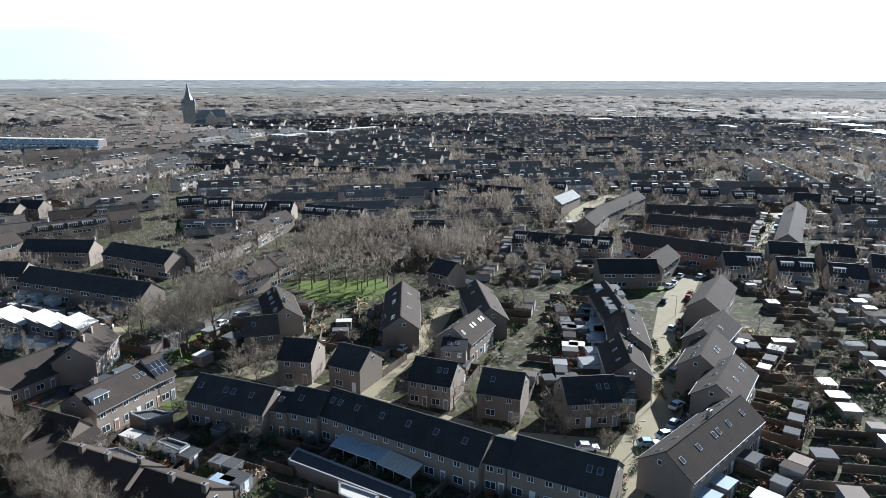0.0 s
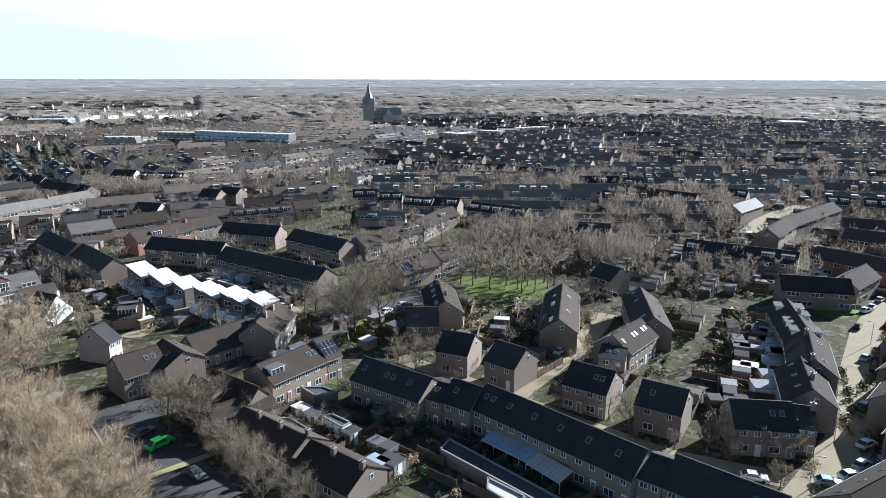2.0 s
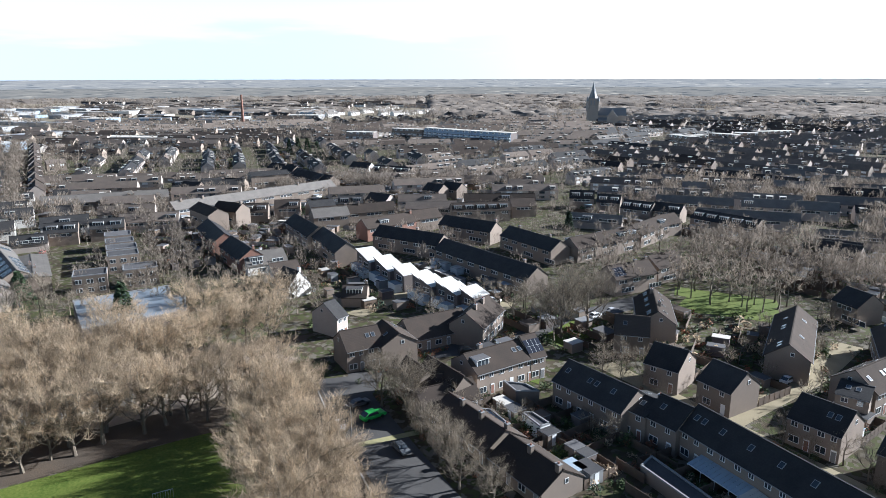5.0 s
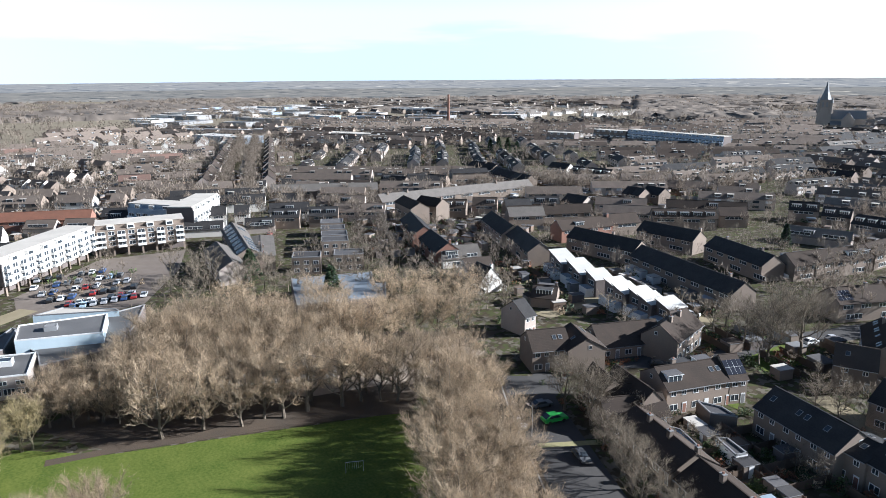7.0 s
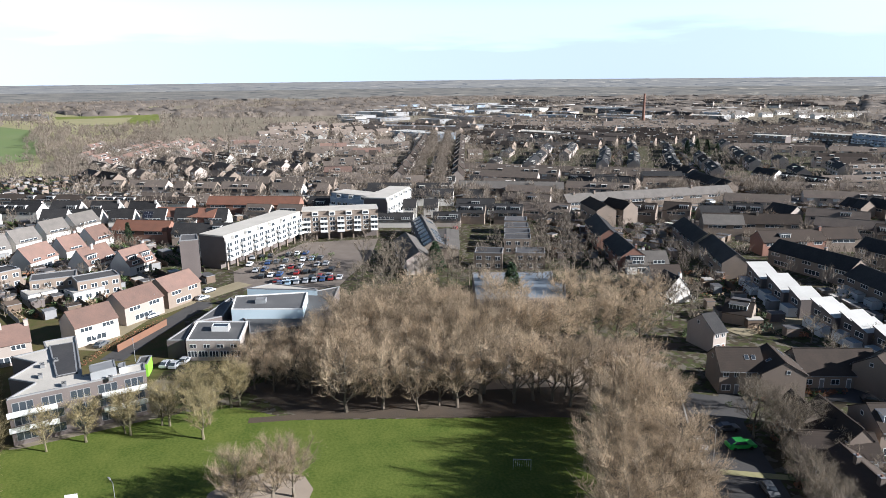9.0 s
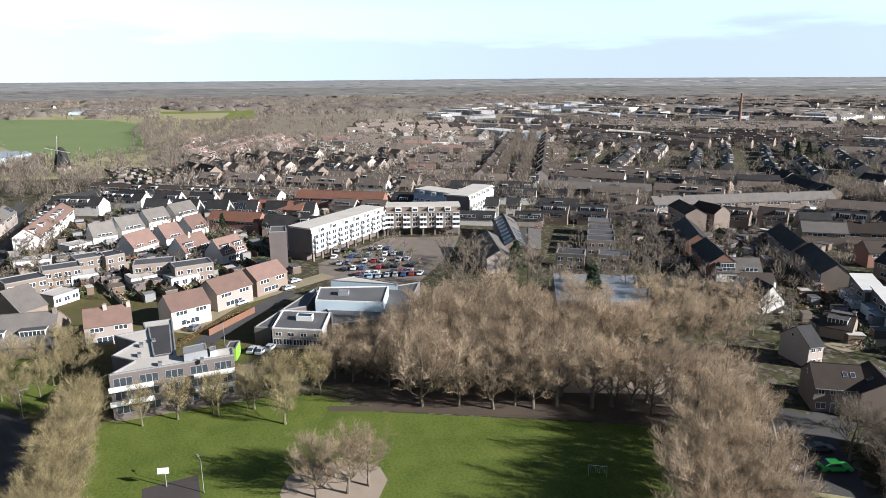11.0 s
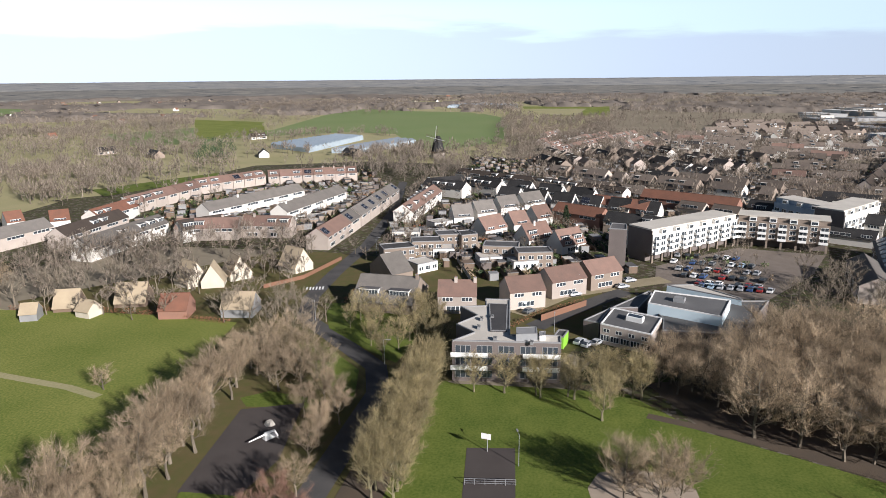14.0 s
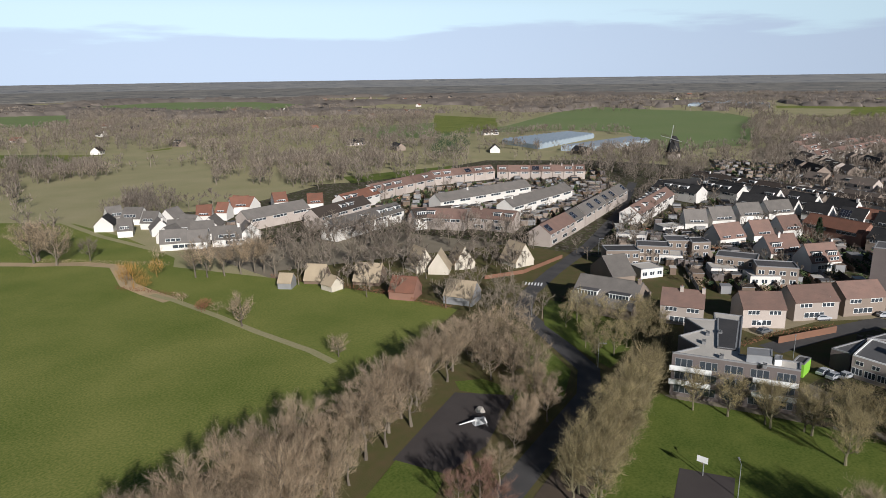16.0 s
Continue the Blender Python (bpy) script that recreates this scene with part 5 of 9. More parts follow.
def play_sculpture(x, y, turn):
    t = thing("climbing_sculpture", place(x, y, 0, turn) @ Matrix.Scale(0.75, 4), "white angular climbing frame on the play area", "play frame")
    s = Shape()
    s.hull([(-3.2, -0.7, 0), (0.6, -0.9, 0), (0.6, 0.9, 0), (-3.2, 0.7, 0)], [(-2.6, -0.3, 1.6), (0.2, -0.3, 1.9), (0.2, 0.3, 1.9), (-2.6, 0.3, 1.6)], WHITE)
    part("body", s, t)
    s = Shape()
    s.tube((0.2, 0, 1.4), (4.6, 0, 1.1), 0.25, 0.12, 6, WHITE, True)
    part("beam", s, t)
    s = Shape()
    s.face([(-2.4, -2.2, 0.1), (-0.8, -0.5, 1.5), (-2.2, -0.3, 1.5)], GREYPAINT)
    s.face([(-2.4, 2.2, 0.1), (-2.2, 0.3, 1.5), (-0.8, 0.5, 1.5)], GREYPAINT)
    part("wing", s, t)
    return t


def rock(x, y, r):
    t = new("boulder", simple_mesh("boulder", lambda q: q.hull([(math.cos(k) * 1.0, math.sin(k) * 0.8, 0) for k in (0, 1.1, 2.1, 3.3, 4.4, 5.3)], [(math.cos(k) * 0.55, math.sin(k) * 0.5, 0.7) for k in (0, 1.1, 2.1, 3.3, 4.4, 5.3)], GRAVELROOF)))
    t.matrix_world = place(x, y, 0, r * 77) @ Matrix.Scale(r, 4)
    return tagged(t, "pale grey boulder on the play area", "boulder")


def goal(x, y, turn):
    t = thing("football_goal", place(x, y, 0, turn), "small grey metal football goal on the lawn", "goal")
    s = Shape()
    for u in (-1.5, 1.5):
        s.tube((u, 0, 0), (u, 0, 2), 0.05, 0.05, 6, METAL)
        s.tube((u, 1.0, 0), (u, 0, 2), 0.04, 0.04, 6, METAL)
    s.tube((-1.5, 0, 2), (1.5, 0, 2), 0.05, 0.05, 6, METAL)
    part("frame", s, t)
    s = Shape()
    for k in range(9):
        u = -1.5 + k * 0.375
        s.tube((u, 1.0, 0), (u, 0.02, 1.97), 0.015, 0.015, 3, WHITE)
    part("net", s, t)
    return t


def veranda(x1, y1, x2, y2, depth=3.2, h=2.6, roof=None, name="veranda"):
    """A lean-to roof on posts; the line is its house side, the open side to the right of that way."""
    a, b = Vector((x1, y1)), Vector((x2, y2))
    length, turn = (b - a).length, math.degrees(math.atan2(y2 - y1, x2 - x1))
    t = thing(name, place(x1, y1, 0, turn), "white-framed lean-to veranda with a translucent roof", "veranda", "verandas")
    roof = roof or CLEARROOF
    n = max(2, round(length / 0.9))
    for k in range(n):
        s = Shape()
        x0, x1_ = k * length / n + 0.03, (k + 1) * length / n - 0.03
        s.hull([(x0, -depth, h - 0.5), (x1_, -depth, h - 0.5), (x1_, 0, h + 0.3), (x0, 0, h + 0.3)], [(x0, -depth, h - 0.46), (x1_, -depth, h - 0.46), (x1_, 0, h + 0.34), (x0, 0, h + 0.34)], roof)
        part("roof_panel", s, t)
    s = Shape()
    s.box(0, length, -depth - 0.05, -depth + 0.07, h - 0.66, h - 0.51, WHITE)
    part("beam", s, t)
    post = simple_mesh("post", lambda q: q.box(-0.06, 0.06, -0.06, 0.06, 0, 1.95, WHITE))
    for k in range(max(2, round(length / 3)) + 1):
        p = part("post", post, t)
        p.matrix_basis = place(k * length / max(2, round(length / 3)), -depth, 0)
    return t


def hedge(pts, h=1.5, w=0.9, kind="russet", name="hedge"):
    """A clipped hedge along a line, of many small leaf faces."""
    s = Shape()
    rnd = random.Random(len(pts) * 7 + int(abs(pts[0][0])))
    mat = {"russet": BEECH, "green": LEAVES, "reed": REED}[kind]
    for a, b in zip(pts, pts[1:]):
        a, b = Vector(a), Vector(b)
        n = max(1, round((b - a).length / 1.2))
        for k in range(n):
            p = a.lerp(b, (k + 0.5) / n)
            leaf_shape(s, p.x, p.y, h * 0.5, w * 0.6, w * 0.6, h * 0.55, 26, 0.42, mat, rnd)
    return tagged(new(name, s.mesh(name)), {"russet": "clipped russet beech hedge in winter leaf", "green": "clipped evergreen hedge beside the street", "reed": "strip of dry pale reed"}[kind], "hedge")


# ---- the place ----

# ground
s = Shape()
radii = [0, 2400, 2900, 3400, 3900, 4400, 4950]
for r0, r1 in zip(radii, radii[1:]):
    for k in range(72):
        c = [(r * math.cos(2 * math.pi * j / 72), r * math.sin(2 * math.pi * j / 72)) for r, j in ((r0, k), (r1, k), (r1, k + 1), (r0, k + 1))]
        c = c[1:] if r0 == 0 else c
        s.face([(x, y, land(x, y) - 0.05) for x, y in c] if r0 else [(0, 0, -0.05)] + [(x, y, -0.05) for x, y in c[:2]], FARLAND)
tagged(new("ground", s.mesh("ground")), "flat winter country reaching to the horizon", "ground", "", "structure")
sheet("quarter_ground", [(300, -60), (520, 420), (300, 900), (-250, 1000), (-800, 620), (-430, 60), (-330, -60), (-210, -70), (-150, 5), (-60, -30)], GROUND, -0.01, "garden soil and grass between the houses", "ground")
sheet('far_west_land', [(-274.6, -878.4), (-1413.4, -4364.7), (-1826.5, -1481.3), (-2046.9, 79.2), (-1079.9, 45.7), (-635.2, -67.1)], ROUGHGRASS, -0.03, 'rough grassland far west of the town', 'field')
sheet('west_land', [(-82.7, -290.8), (-290.1, -925.9), (-468.2, -609.4), (-516.3, -394.4), (-654.6, -69.3), (-506.9, -52.3), (-485.8, -157.5), (-338.1, -259.5), (-272.1, -299.4), (-174.9, -234.6), (-155.6, -153.7)], ROUGHGRASS, -0.02, 'rough grassland west of the town', 'field')
sheet('west_quarter_ground', [(-237.4, -348.8), (-286.8, -315.1), (-343.8, -263.8), (-477.8, -242.4), (-513.8, -162.3), (-502.2, -62.5), (-285.5, -41.7), (-231.6, -53.3), (-236.6, -95.5), (-234.9, -163.0), (-181.2, -202.1), (-180.5, -245.5)], GROUND, 0.004, 'gardens and paving between the western houses', 'ground')
sheet('park_verges', [(-30.0, -95.0), (-30.0, -34.0), (-134.0, -26.0), (-150.0, -2.0), (-172.0, 8.0), (-240.0, 10.0), (-240.0, -108.0), (-165.0, -165.0), (-100.0, -92.0)], VERGE, -0.004, 'leaf-strewn grass verges beside the park road', 'verge')
sheet('park_lawn', [(-134.0, -27.0), (-133.0, -24.5), (-134.5, -3.0), (-134.5, 12.0), (-121.5, 24.3), (-99.4, 73.3), (-75.5, 62.7), (-28.0, 18.0), (-28.0, -36.0), (-113.0, -35.0)], LAWN, 0.03, 'mown park lawn in low winter sun', 'lawn')
FIELDS.append([(-115.4, -270.9), (-150.7, -203.8), (-157.6, -160.8), (-161.6, -115.0), (-159.7, -90.0), (-103.0, -81.5), (-55.1, -88.3), (-26.2, -139.6), (-70.7, -355.8)])
sheet('meadow', FIELDS[-1], MEADOW, 0.03, 'wide green meadow', 'meadow')
FIELDS.append([(-791.3, -480.5), (-810.7, -385.2), (-1198.1, -451.6), (-1391.8, -448.6), (-1293.5, -313.3), (-1254.2, -198.3), (-1043.9, -108.0), (-839.0, -81.6), (-675.7, -77.5), (-615.3, -116.9), (-626.4, -149.6), (-772.0, -211.4), (-796.5, -274.7), (-731.5, -347.5), (-672.7, -408.7)])
sheet('far_meadow', FIELDS[-1], HAZEGRASS, 0.06, 'bright green field beyond the mill', 'meadow')
FIELDS.append([(-227.1, -453.8), (-330.8, -433.8), (-316.7, -278.2), (-236.0, -268.9), (-190.6, -317.8)])
sheet('left_field', FIELDS[-1], ROUGHGRASS, 0.05, 'pale brown stubble field', 'field')
FIELDS.append([(-329.2, -667.7), (-378.4, -556.0), (-440.1, -573.4), (-404.2, -497.3), (-302.5, -495.1), (-277.2, -565.5)])
sheet('green_strip', FIELDS[-1], MEADOW, 0.05, 'green strip of pasture', 'meadow')
FIELDS.append([(-152.9, -363.2), (-179.0, -308.0), (-171.7, -257.2), (-159.7, -212.2), (-138.9, -187.9), (-139.1, -217.4), (-122.5, -261.9), (-114.3, -277.7)])
sheet('reed_meadow', FIELDS[-1], MEADOW, 0.05, 'green meadow beside a ditch', 'meadow')
FIELDS.append([(-315.4, -680.1), (-350.9, -630.4), (-334.2, -566.6), (-303.6, -558.9), (-272.8, -591.5)])
sheet('small_pasture', FIELDS[-1], LAWN, 0.055, 'bright green pasture', 'meadow')
FIELDS.append([(-344.9, -584.1), (-387.2, -563.1), (-452.9, -558.6), (-391.1, -459.5), (-344.7, -468.6), (-312.2, -494.7)])
sheet('orchard_ground', FIELDS[-1], ROUGHGRASS, 0.052, 'pale orchard ground', 'field')
FIELDS.append([(-684.9, -1449.8), (-801.5, -1335.4), (-602.1, -1007.4), (-500.4, -1065.5)])
sheet('far_green', FIELDS[-1], HAZEGRASS, 0.06, 'far green pasture', 'meadow')
FIELDS.append([(-1502.1, -123.0), (-1510.3, 60.6), (-1188.6, 49.5), (-1134.0, -30.2), (-1221.8, -93.2)])
sheet('mill_field', FIELDS[-1], MEADOW, 0.065, 'far strips of green and yellow', 'meadow')
FIELDS.append([(-1223.4, -87.7), (-1178.5, 49.1), (-1053.4, 44.8), (-1007.3, -43.8)])
sheet('mill_stubble', FIELDS[-1], ROUGHGRASS, 0.06, 'far pale strips of stubble', 'field')
ribbon('ditch_bank', [(-116.2, -276.3), (-129.4, -248.9), (-138.2, -234.4), (-141.7, -221.1), (-129.2, -196.8), (-126.9, -183.8), (-125.3, -170.7)], 5, REED, 0.07, 'strip of dry reed along a ditch', 'reeds')
ribbon('meadow_path', [(-126.2, -181.0), (-125.9, -169.6), (-122.5, -147.2), (-119.0, -128.5), (-116.0, -106.9), (-113.3, -97.4)], 2.2, ROUGHGRASS, 0.08, 'worn path through the meadow', 'path')
ribbon('farm_track', [(-179.2, -321.1), (-168.5, -271.2), (-164.0, -229.2), (-163.0, -211.9)], 3, ROUGHGRASS, 0.09, 'worn farm track', 'path')
sheet('play_area', [(-85.6, -61.6), (-113.6, -64.9), (-118.5, -53.4), (-97.7, -49.4), (-86.5, -51.2)], DARKPLAY, 0.05, 'dark rubber play area under trees', 'playground')
sheet('ball_court', [(-107.5, -17.6), (-108.9, -9.0), (-90.2, -7.2), (-88.6, -15.5)], DARKPLAY, 0.05, 'small dark asphalt ball court on the lawn', 'court')
sheet('tree_circle', [(-99.0, 3.7), (-103.6, 5.4), (-106.1, 9.5), (-105.5, 16.5), (-101.7, 20.8), (-97.5, 21.2), (-93.0, 18.7), (-91.2, 14.4), (-92.5, 7.4), (-95.0, 4.4)], SAND, 0.05, 'round bed of trodden sand under trees', 'bed')
sheet('grove_floor', [(-121.4, 25.6), (-99.0, 75.7), (-115.9, 101.0), (-117.4, 121.8), (-137.4, 98.4), (-157.2, 49.0), (-148.1, 34.8), (-140.2, 16.6)], SHADELITTER, 0.02, 'leaf-covered ground of the grove', 'ground')
sheet('school_yard', [(-122.3, 60.2), (-122.8, 78.7), (-123.5, 93.7), (-121.3, 105.0), (-110.3, 108.0), (-106.4, 93.5), (-112.5, 76.8), (-117.6, 62.9)], SAND, 0.055, 'pale sandy walk between bare trees', 'yard')
sheet('car_park', [(-237.4, 28.3), (-269.0, 61.3), (-262.2, 90.7), (-235.6, 78.6), (-204.8, 57.2), (-203.8, 42.7), (-217.8, 26.0)], CARPARK, 0.03, 'brown paved car park with bare trees', 'car park')
sheet('roundabout_green', [(-179.5, -72.2), (-181.4, -49.5), (-156.2, -38.2), (-141.2, -39.9), (-147.5, -48.9), (-159.8, -63.4)], LAWN, 0.06, 'grass verge by the road', 'lawn')
sheet('verge', [(-48.5, 213.8), (-19.4, 216.3), (-17.6, 209.8), (-20.7, 203.6), (-46.7, 205.4)], LAWN, 0.03, 'sunlit grass between gardens and trees', 'lawn')
sheet('sunlit_verge', [(57.3, 203.1), (67.5, 210.4), (74.1, 213.7), (72.0, 204.4), (64.4, 199.7)], LAWN, 0.05, 'sunlit grass verge at a street corner', 'lawn')
ribbon('park_road', [(-84.9, -39.9), (-112.0, -39.7), (-126.0, -39.7), (-138.4, -43.9), (-153.6, -59.4), (-166.4, -72.8), (-183.5, -78.1), (-208.8, -80.1), (-250.4, -81.2), (-314.5, -88.5), (-414.1, -108.9)], 5.2, ASPHALT, 0.04, 'asphalt road beside the park', 'road')
ribbon('street', [(27.1, 93.7), (32.3, 103.3), (37.2, 111.7), (45.1, 126.1), (51.9, 142.6), (58.4, 163.5), (67.5, 188.0), (81.8, 217.0), (95.5, 241.1)], 8, CLINKER, 0.04, 'street of pale clinker bricks', 'road')
ribbon('back_street', [(116.1, 260.2), (131.8, 275.0), (155.4, 309.7), (176.8, 345.5)], 9, CLINKER, 0.04, 'pale clinker street between rows', 'road')
ribbon('curved_street', [(50.1, 290.2), (58.3, 308.4), (72.0, 344.0), (83.8, 364.1), (100.7, 388.6)], 8, CLINKER, 0.04, 'curving clinker street', 'road')
ribbon('lane', [(-17.2, 130.9), (-12.2, 143.8), (-6.2, 159.2), (-2.8, 171.2), (1.0, 187.5)], 6, CLINKER, 0.04, 'narrow clinker lane between houses', 'road')
ribbon('front_street', [(-47.3, 143.5), (-27.2, 133.5), (-7.2, 123.4), (12.4, 113.6), (30.7, 110.7)], 5, CLINKER, 0.035, 'clinker street before the houses', 'road')
ribbon('bend_road', [(-91.9, 93.6), (-87.3, 102.8), (-91.8, 110.8), (-90.8, 116.6)], 8, ASPHALT, 0.04, 'asphalt road by the grove', 'road')
sheet('car_lane', [(-98.1, 101.3), (-90.2, 109.0), (-82.6, 101.7), (-60.8, 88.4), (-44.4, 78.7), (-54.0, 70.5), (-61.6, 75.6), (-83.3, 90.2)], ASPHALT, 0.05, 'asphalt lane with parked cars', 'road')
ribbon('crossing_path', [(-72.6, 84.8), (-65.6, 94.8)], 1.6, ROUGHGRASS, 0.058, 'worn grass strip across the lane', 'path')
ribbon('kerb', [(-98.6, 100.6), (-83.9, 89.5), (-62.2, 74.9)], 0.3, PAVING, 0.14, 'concrete kerb along the lane', 'kerb', 0.12)
ribbon('white_street', [(-180.1, -15.6), (-199.3, -3.1), (-209.8, 11.5), (-221.3, 29.7)], 7, CLINKER, 0.04, 'clinker street past brown houses', 'road')
ribbon('mid_road', [(-86.7, 126.1), (-71.7, 143.1), (-63.9, 170.6), (-56.7, 187.5), (-51.5, 199.6)], 8, ASPHALT, 0.04, 'asphalt road with tall trees', 'road')
# the dark litter colour on this path stands in for tree shadow
ribbon('footpath', [(-125.6, 15.4), (-122.3, 25.8), (-111.3, 53.0), (-99.5, 74.7)], 2.2, SHADELITTER, 0.05, 'path along the lawn, coloured dark for the shade on it', 'path')
sheet('belt_floor', [(-26.0, -85.0), (-54.2, -89.8), (-85.3, -84.2), (-115.1, -82.6), (-139.5, -80.3), (-131.7, -65.2), (-116.2, -62.9), (-86.6, -61.6), (-58.9, -55.9), (-36.8, -58.3)], VERGE, 0.045, 'leaf-covered ground under the tree belt', 'ground')
sheet('row_floor', [(-73.4, -35.8), (-110.4, -36.0), (-141.9, -38.4), (-139.3, -29.2), (-113.1, -28.6), (-76.8, -28.2)], SHADELITTER, 0.042, 'leaf-covered strip under a tree row', 'ground')
sheet('edge_floor', [(-95.2, 82.2), (-99.9, 101.6), (-78.3, 87.5), (-58.1, 73.4), (-43.2, 63.4), (-49.5, 49.0), (-69.7, 60.1)], SHADELITTER, 0.046, 'leaf-covered ground under lawn-side trees', 'ground')

# terraces by the park
terrace(-47.7, 122.9, -31.4, 116.5, lights=0.8, chimney=0, sheds=False, units=3, garden=-1)
terrace(-27.5, 118.1, -21.2, 115.5, lights=1, chimney=0, units=1, ridge=8.2)
terrace(-33.0, 119.3, -27.4, 117.4, lights=1, gable_window=False, units=1, ridge=7)
terrace(-20.6, 116.6, 8.1, 99.5, lights=0.9, glen=9.0, chimney=0, sheds=False, units=6, garden=-1)
terrace(8.4, 100.9, 11.9, 99.4, units=1, ridge=7.5)
terrace(12.4, 99.3, 26.8, 91.7, lights=0.8, glen=8, chimney=0, sheds=False, units=3, garden=-1)
terrace(-35.5, 141.9, -27.9, 140.6, units=1, garden=1)
terrace(-22.6, 139.0, -15.5, 135.5, units=1, garden=1)
terrace(-5.6, 131.6, 3.1, 128.4, units=2, garden=1)
terrace(8.2, 126.0, 16.4, 123.3, units=1, garden=1)
terrace(23.2, 121.3, 33.7, 122.6, units=2, garden=1)
terrace(34.3, 124.2, 37.9, 124.0, units=1, ridge=7.5)
terrace(2.3, 148.2, 8.8, 161.4, roof=TILEBROWN, lights=1, units=3)
terrace(0.1, 147.1, 5.8, 146.4, roof=TILEDARK, units=1, ridge=6.5)
terrace(-11.7, 185.8, -10.3, 155.8, roof=TILEBROWN, units=5)
terrace(9.5, 187.7, 12.1, 162.7, roof=TILEBROWN, units=4)
terrace(-48.7, 154.7, -40.9, 157.2, roof=TILEBROWN, units=1)
terrace(-47.3, 181.6, -40.3, 162.3, roof=TILEBROWN, lights=1, units=4)
terrace(-68.0, 114.3, -61.8, 128.7, roof=TILEBROWN, dormers=0.5, depth=9.5, chimney=0.4, units=3, ridge=8.2)
terrace(-61.7, 128.1, -59.8, 131.7, roof=TILEBROWN, solar=1, lights=0, units=1, ridge=9)
terrace(-64.1, 102.3, -47.9, 95.2, eave=2.7, depth=9, roof=TILEBROWN, chimney=1, lights=0, glen=8, units=3, ridge=5.4, garden=1)
terrace(-46.8, 94.5, -34.7, 89.2, eave=2.7, depth=9, roof=TILEBROWN, chimney=1, lights=0, glen=8, units=2, ridge=5.4, garden=1)
terrace(-70.0, 99.2, -63.6, 110.2, eave=3, depth=8, roof=TILEBROWN, lights=0, units=2, ridge=5.6)
terrace(-74.1, 104.7, -66.1, 109.9, eave=3.4, depth=8, roof=TILEBROWN, lights=0, units=2, ridge=6.2)
terrace(-79.1, 109.0, -71.1, 105.3, eave=5.2, depth=4, roof=TILEBROWN, lights=0, gable_window=False, units=2, ridge=7.2)
terrace(-75.4, 111.8, -63.4, 106.9, eave=5.2, depth=4, roof=TILEBROWN, lights=0, gable_window=False, units=2, ridge=7.2)

# rows beside the street
terrace(34.9, 94.4, 54.9, 114.0, roof=TILEBROWN, lights=1, glen=10, units=5, garden=-1)
terrace(52.3, 118.4, 62.0, 133.0, roof=TILEBROWN, lights=0.8, units=3, garden=-1)
terrace(54.4, 132.5, 63.4, 147.6, roof=TILEBROWN, units=3)
terrace(60.6, 147.5, 70.8, 161.4, roof=TILEBROWN, units=3, garden=-1)
terrace(69.9, 171.0, 83.0, 193.1, roof=TILEBROWN, units=4, lights=0.2, detail=1)
terrace(46.8, 186.9, 46.3, 163.0, roof=TILEBROWN, dormers=0.8, units=4, lights=0.2, detail=1, garden=-1)
terrace(46.6, 165.2, 43.2, 144.5, roof=TILEBROWN, units=4, garden=-1)
terrace(40.6, 145.2, 39.0, 129.3, roof=TILEBROWN, units=3, garden=-1)
terrace(50.0, 210.9, 69.1, 211.1, units=3, lights=0.2, detail=1, garden=1)
terrace(67.9, 214.0, 79.2, 230.5, roof=TILEBROWN, units=3, lights=0.2, detail=1)
terrace(27.5, 252.6, 62.6, 241.6, dormers=0.7, units=6, lights=0.2, detail=1, garden=-1)
terrace(-12.7, 270.1, 0.7, 266.9, dormers=0.4, units=2, lights=0.2, detail=1)
terrace(5.6, 375.9, 42.6, 358.3, units=7, lights=0.2, detail=0, garden=-1)
terrace(59.4, 381.2, 69.6, 377.1, dormers=0.5, units=2, lights=0.2, detail=0)
terrace(59.9, 279.3, 72.3, 305.6, roof=TILEBROWN, units=5, lights=0.2, detail=0)
terrace(72.3, 305.6, 101.8, 349.9, roof=TILEBROWN, units=9, lights=0.2, detail=0)
terrace(54.5, 329.9, 68.3, 353.0, lights=1, units=5, detail=0)
terrace(95.2, 310.3, 141.8, 302.4, roof=TILEBROWN, units=8, lights=0.2, detail=0, garden=-1)
terrace(90.0, 288.3, 125.6, 268.6, roof=TILEBROWN, wall=BRICKRED, units=7, lights=0.2, detail=0, garden=-1)
terrace(70.6, 252.2, 101.4, 229.9, roof=TILEBROWN, wall=BRICKRED, units=7, lights=0.2, detail=1, garden=-1)
terrace(94.7, 221.0, 107.1, 219.6, dormers=0.4, units=2, lights=0.2, detail=1, garden=-1)
terrace(109.4, 214.4, 120.9, 212.4, dormers=0.6, units=2, lights=0.2, detail=1, garden=-1)
terrace(117.6, 236.9, 128.8, 233.6, units=2, lights=0.2, detail=1, garden=-1)
terrace(134.6, 233.6, 144.9, 231.2, dormers=0.5, units=2, lights=0.2, detail=1, garden=-1)
terrace(123.0, 207.5, 133.3, 204.3, dormers=0.3, units=2, lights=0.2, detail=1, garden=-1)
terrace(143.5, 218.5, 152.1, 214.9, units=2, lights=0.2, detail=1, garden=-1)
terrace(197.2, 337.2, 204.0, 332.3, dormers=0.8, units=1, lights=0.2, detail=0)
terrace(207.5, 337.4, 216.2, 332.5, dormers=0.8, units=2, lights=0.2, detail=0)
terrace(182.0, 345.8, 192.7, 340.6, units=2, lights=0.2, detail=0)
terrace(104.4, 369.3, 114.5, 367.5, dormers=0.9, units=2, lights=0.2, detail=0)
terrace(119.7, 365.6, 132.1, 363.8, dormers=0.9, units=2, lights=0.2, detail=0)
terrace(136.7, 358.0, 147.0, 356.3, dormers=0.9, units=2, lights=0.2, detail=0)
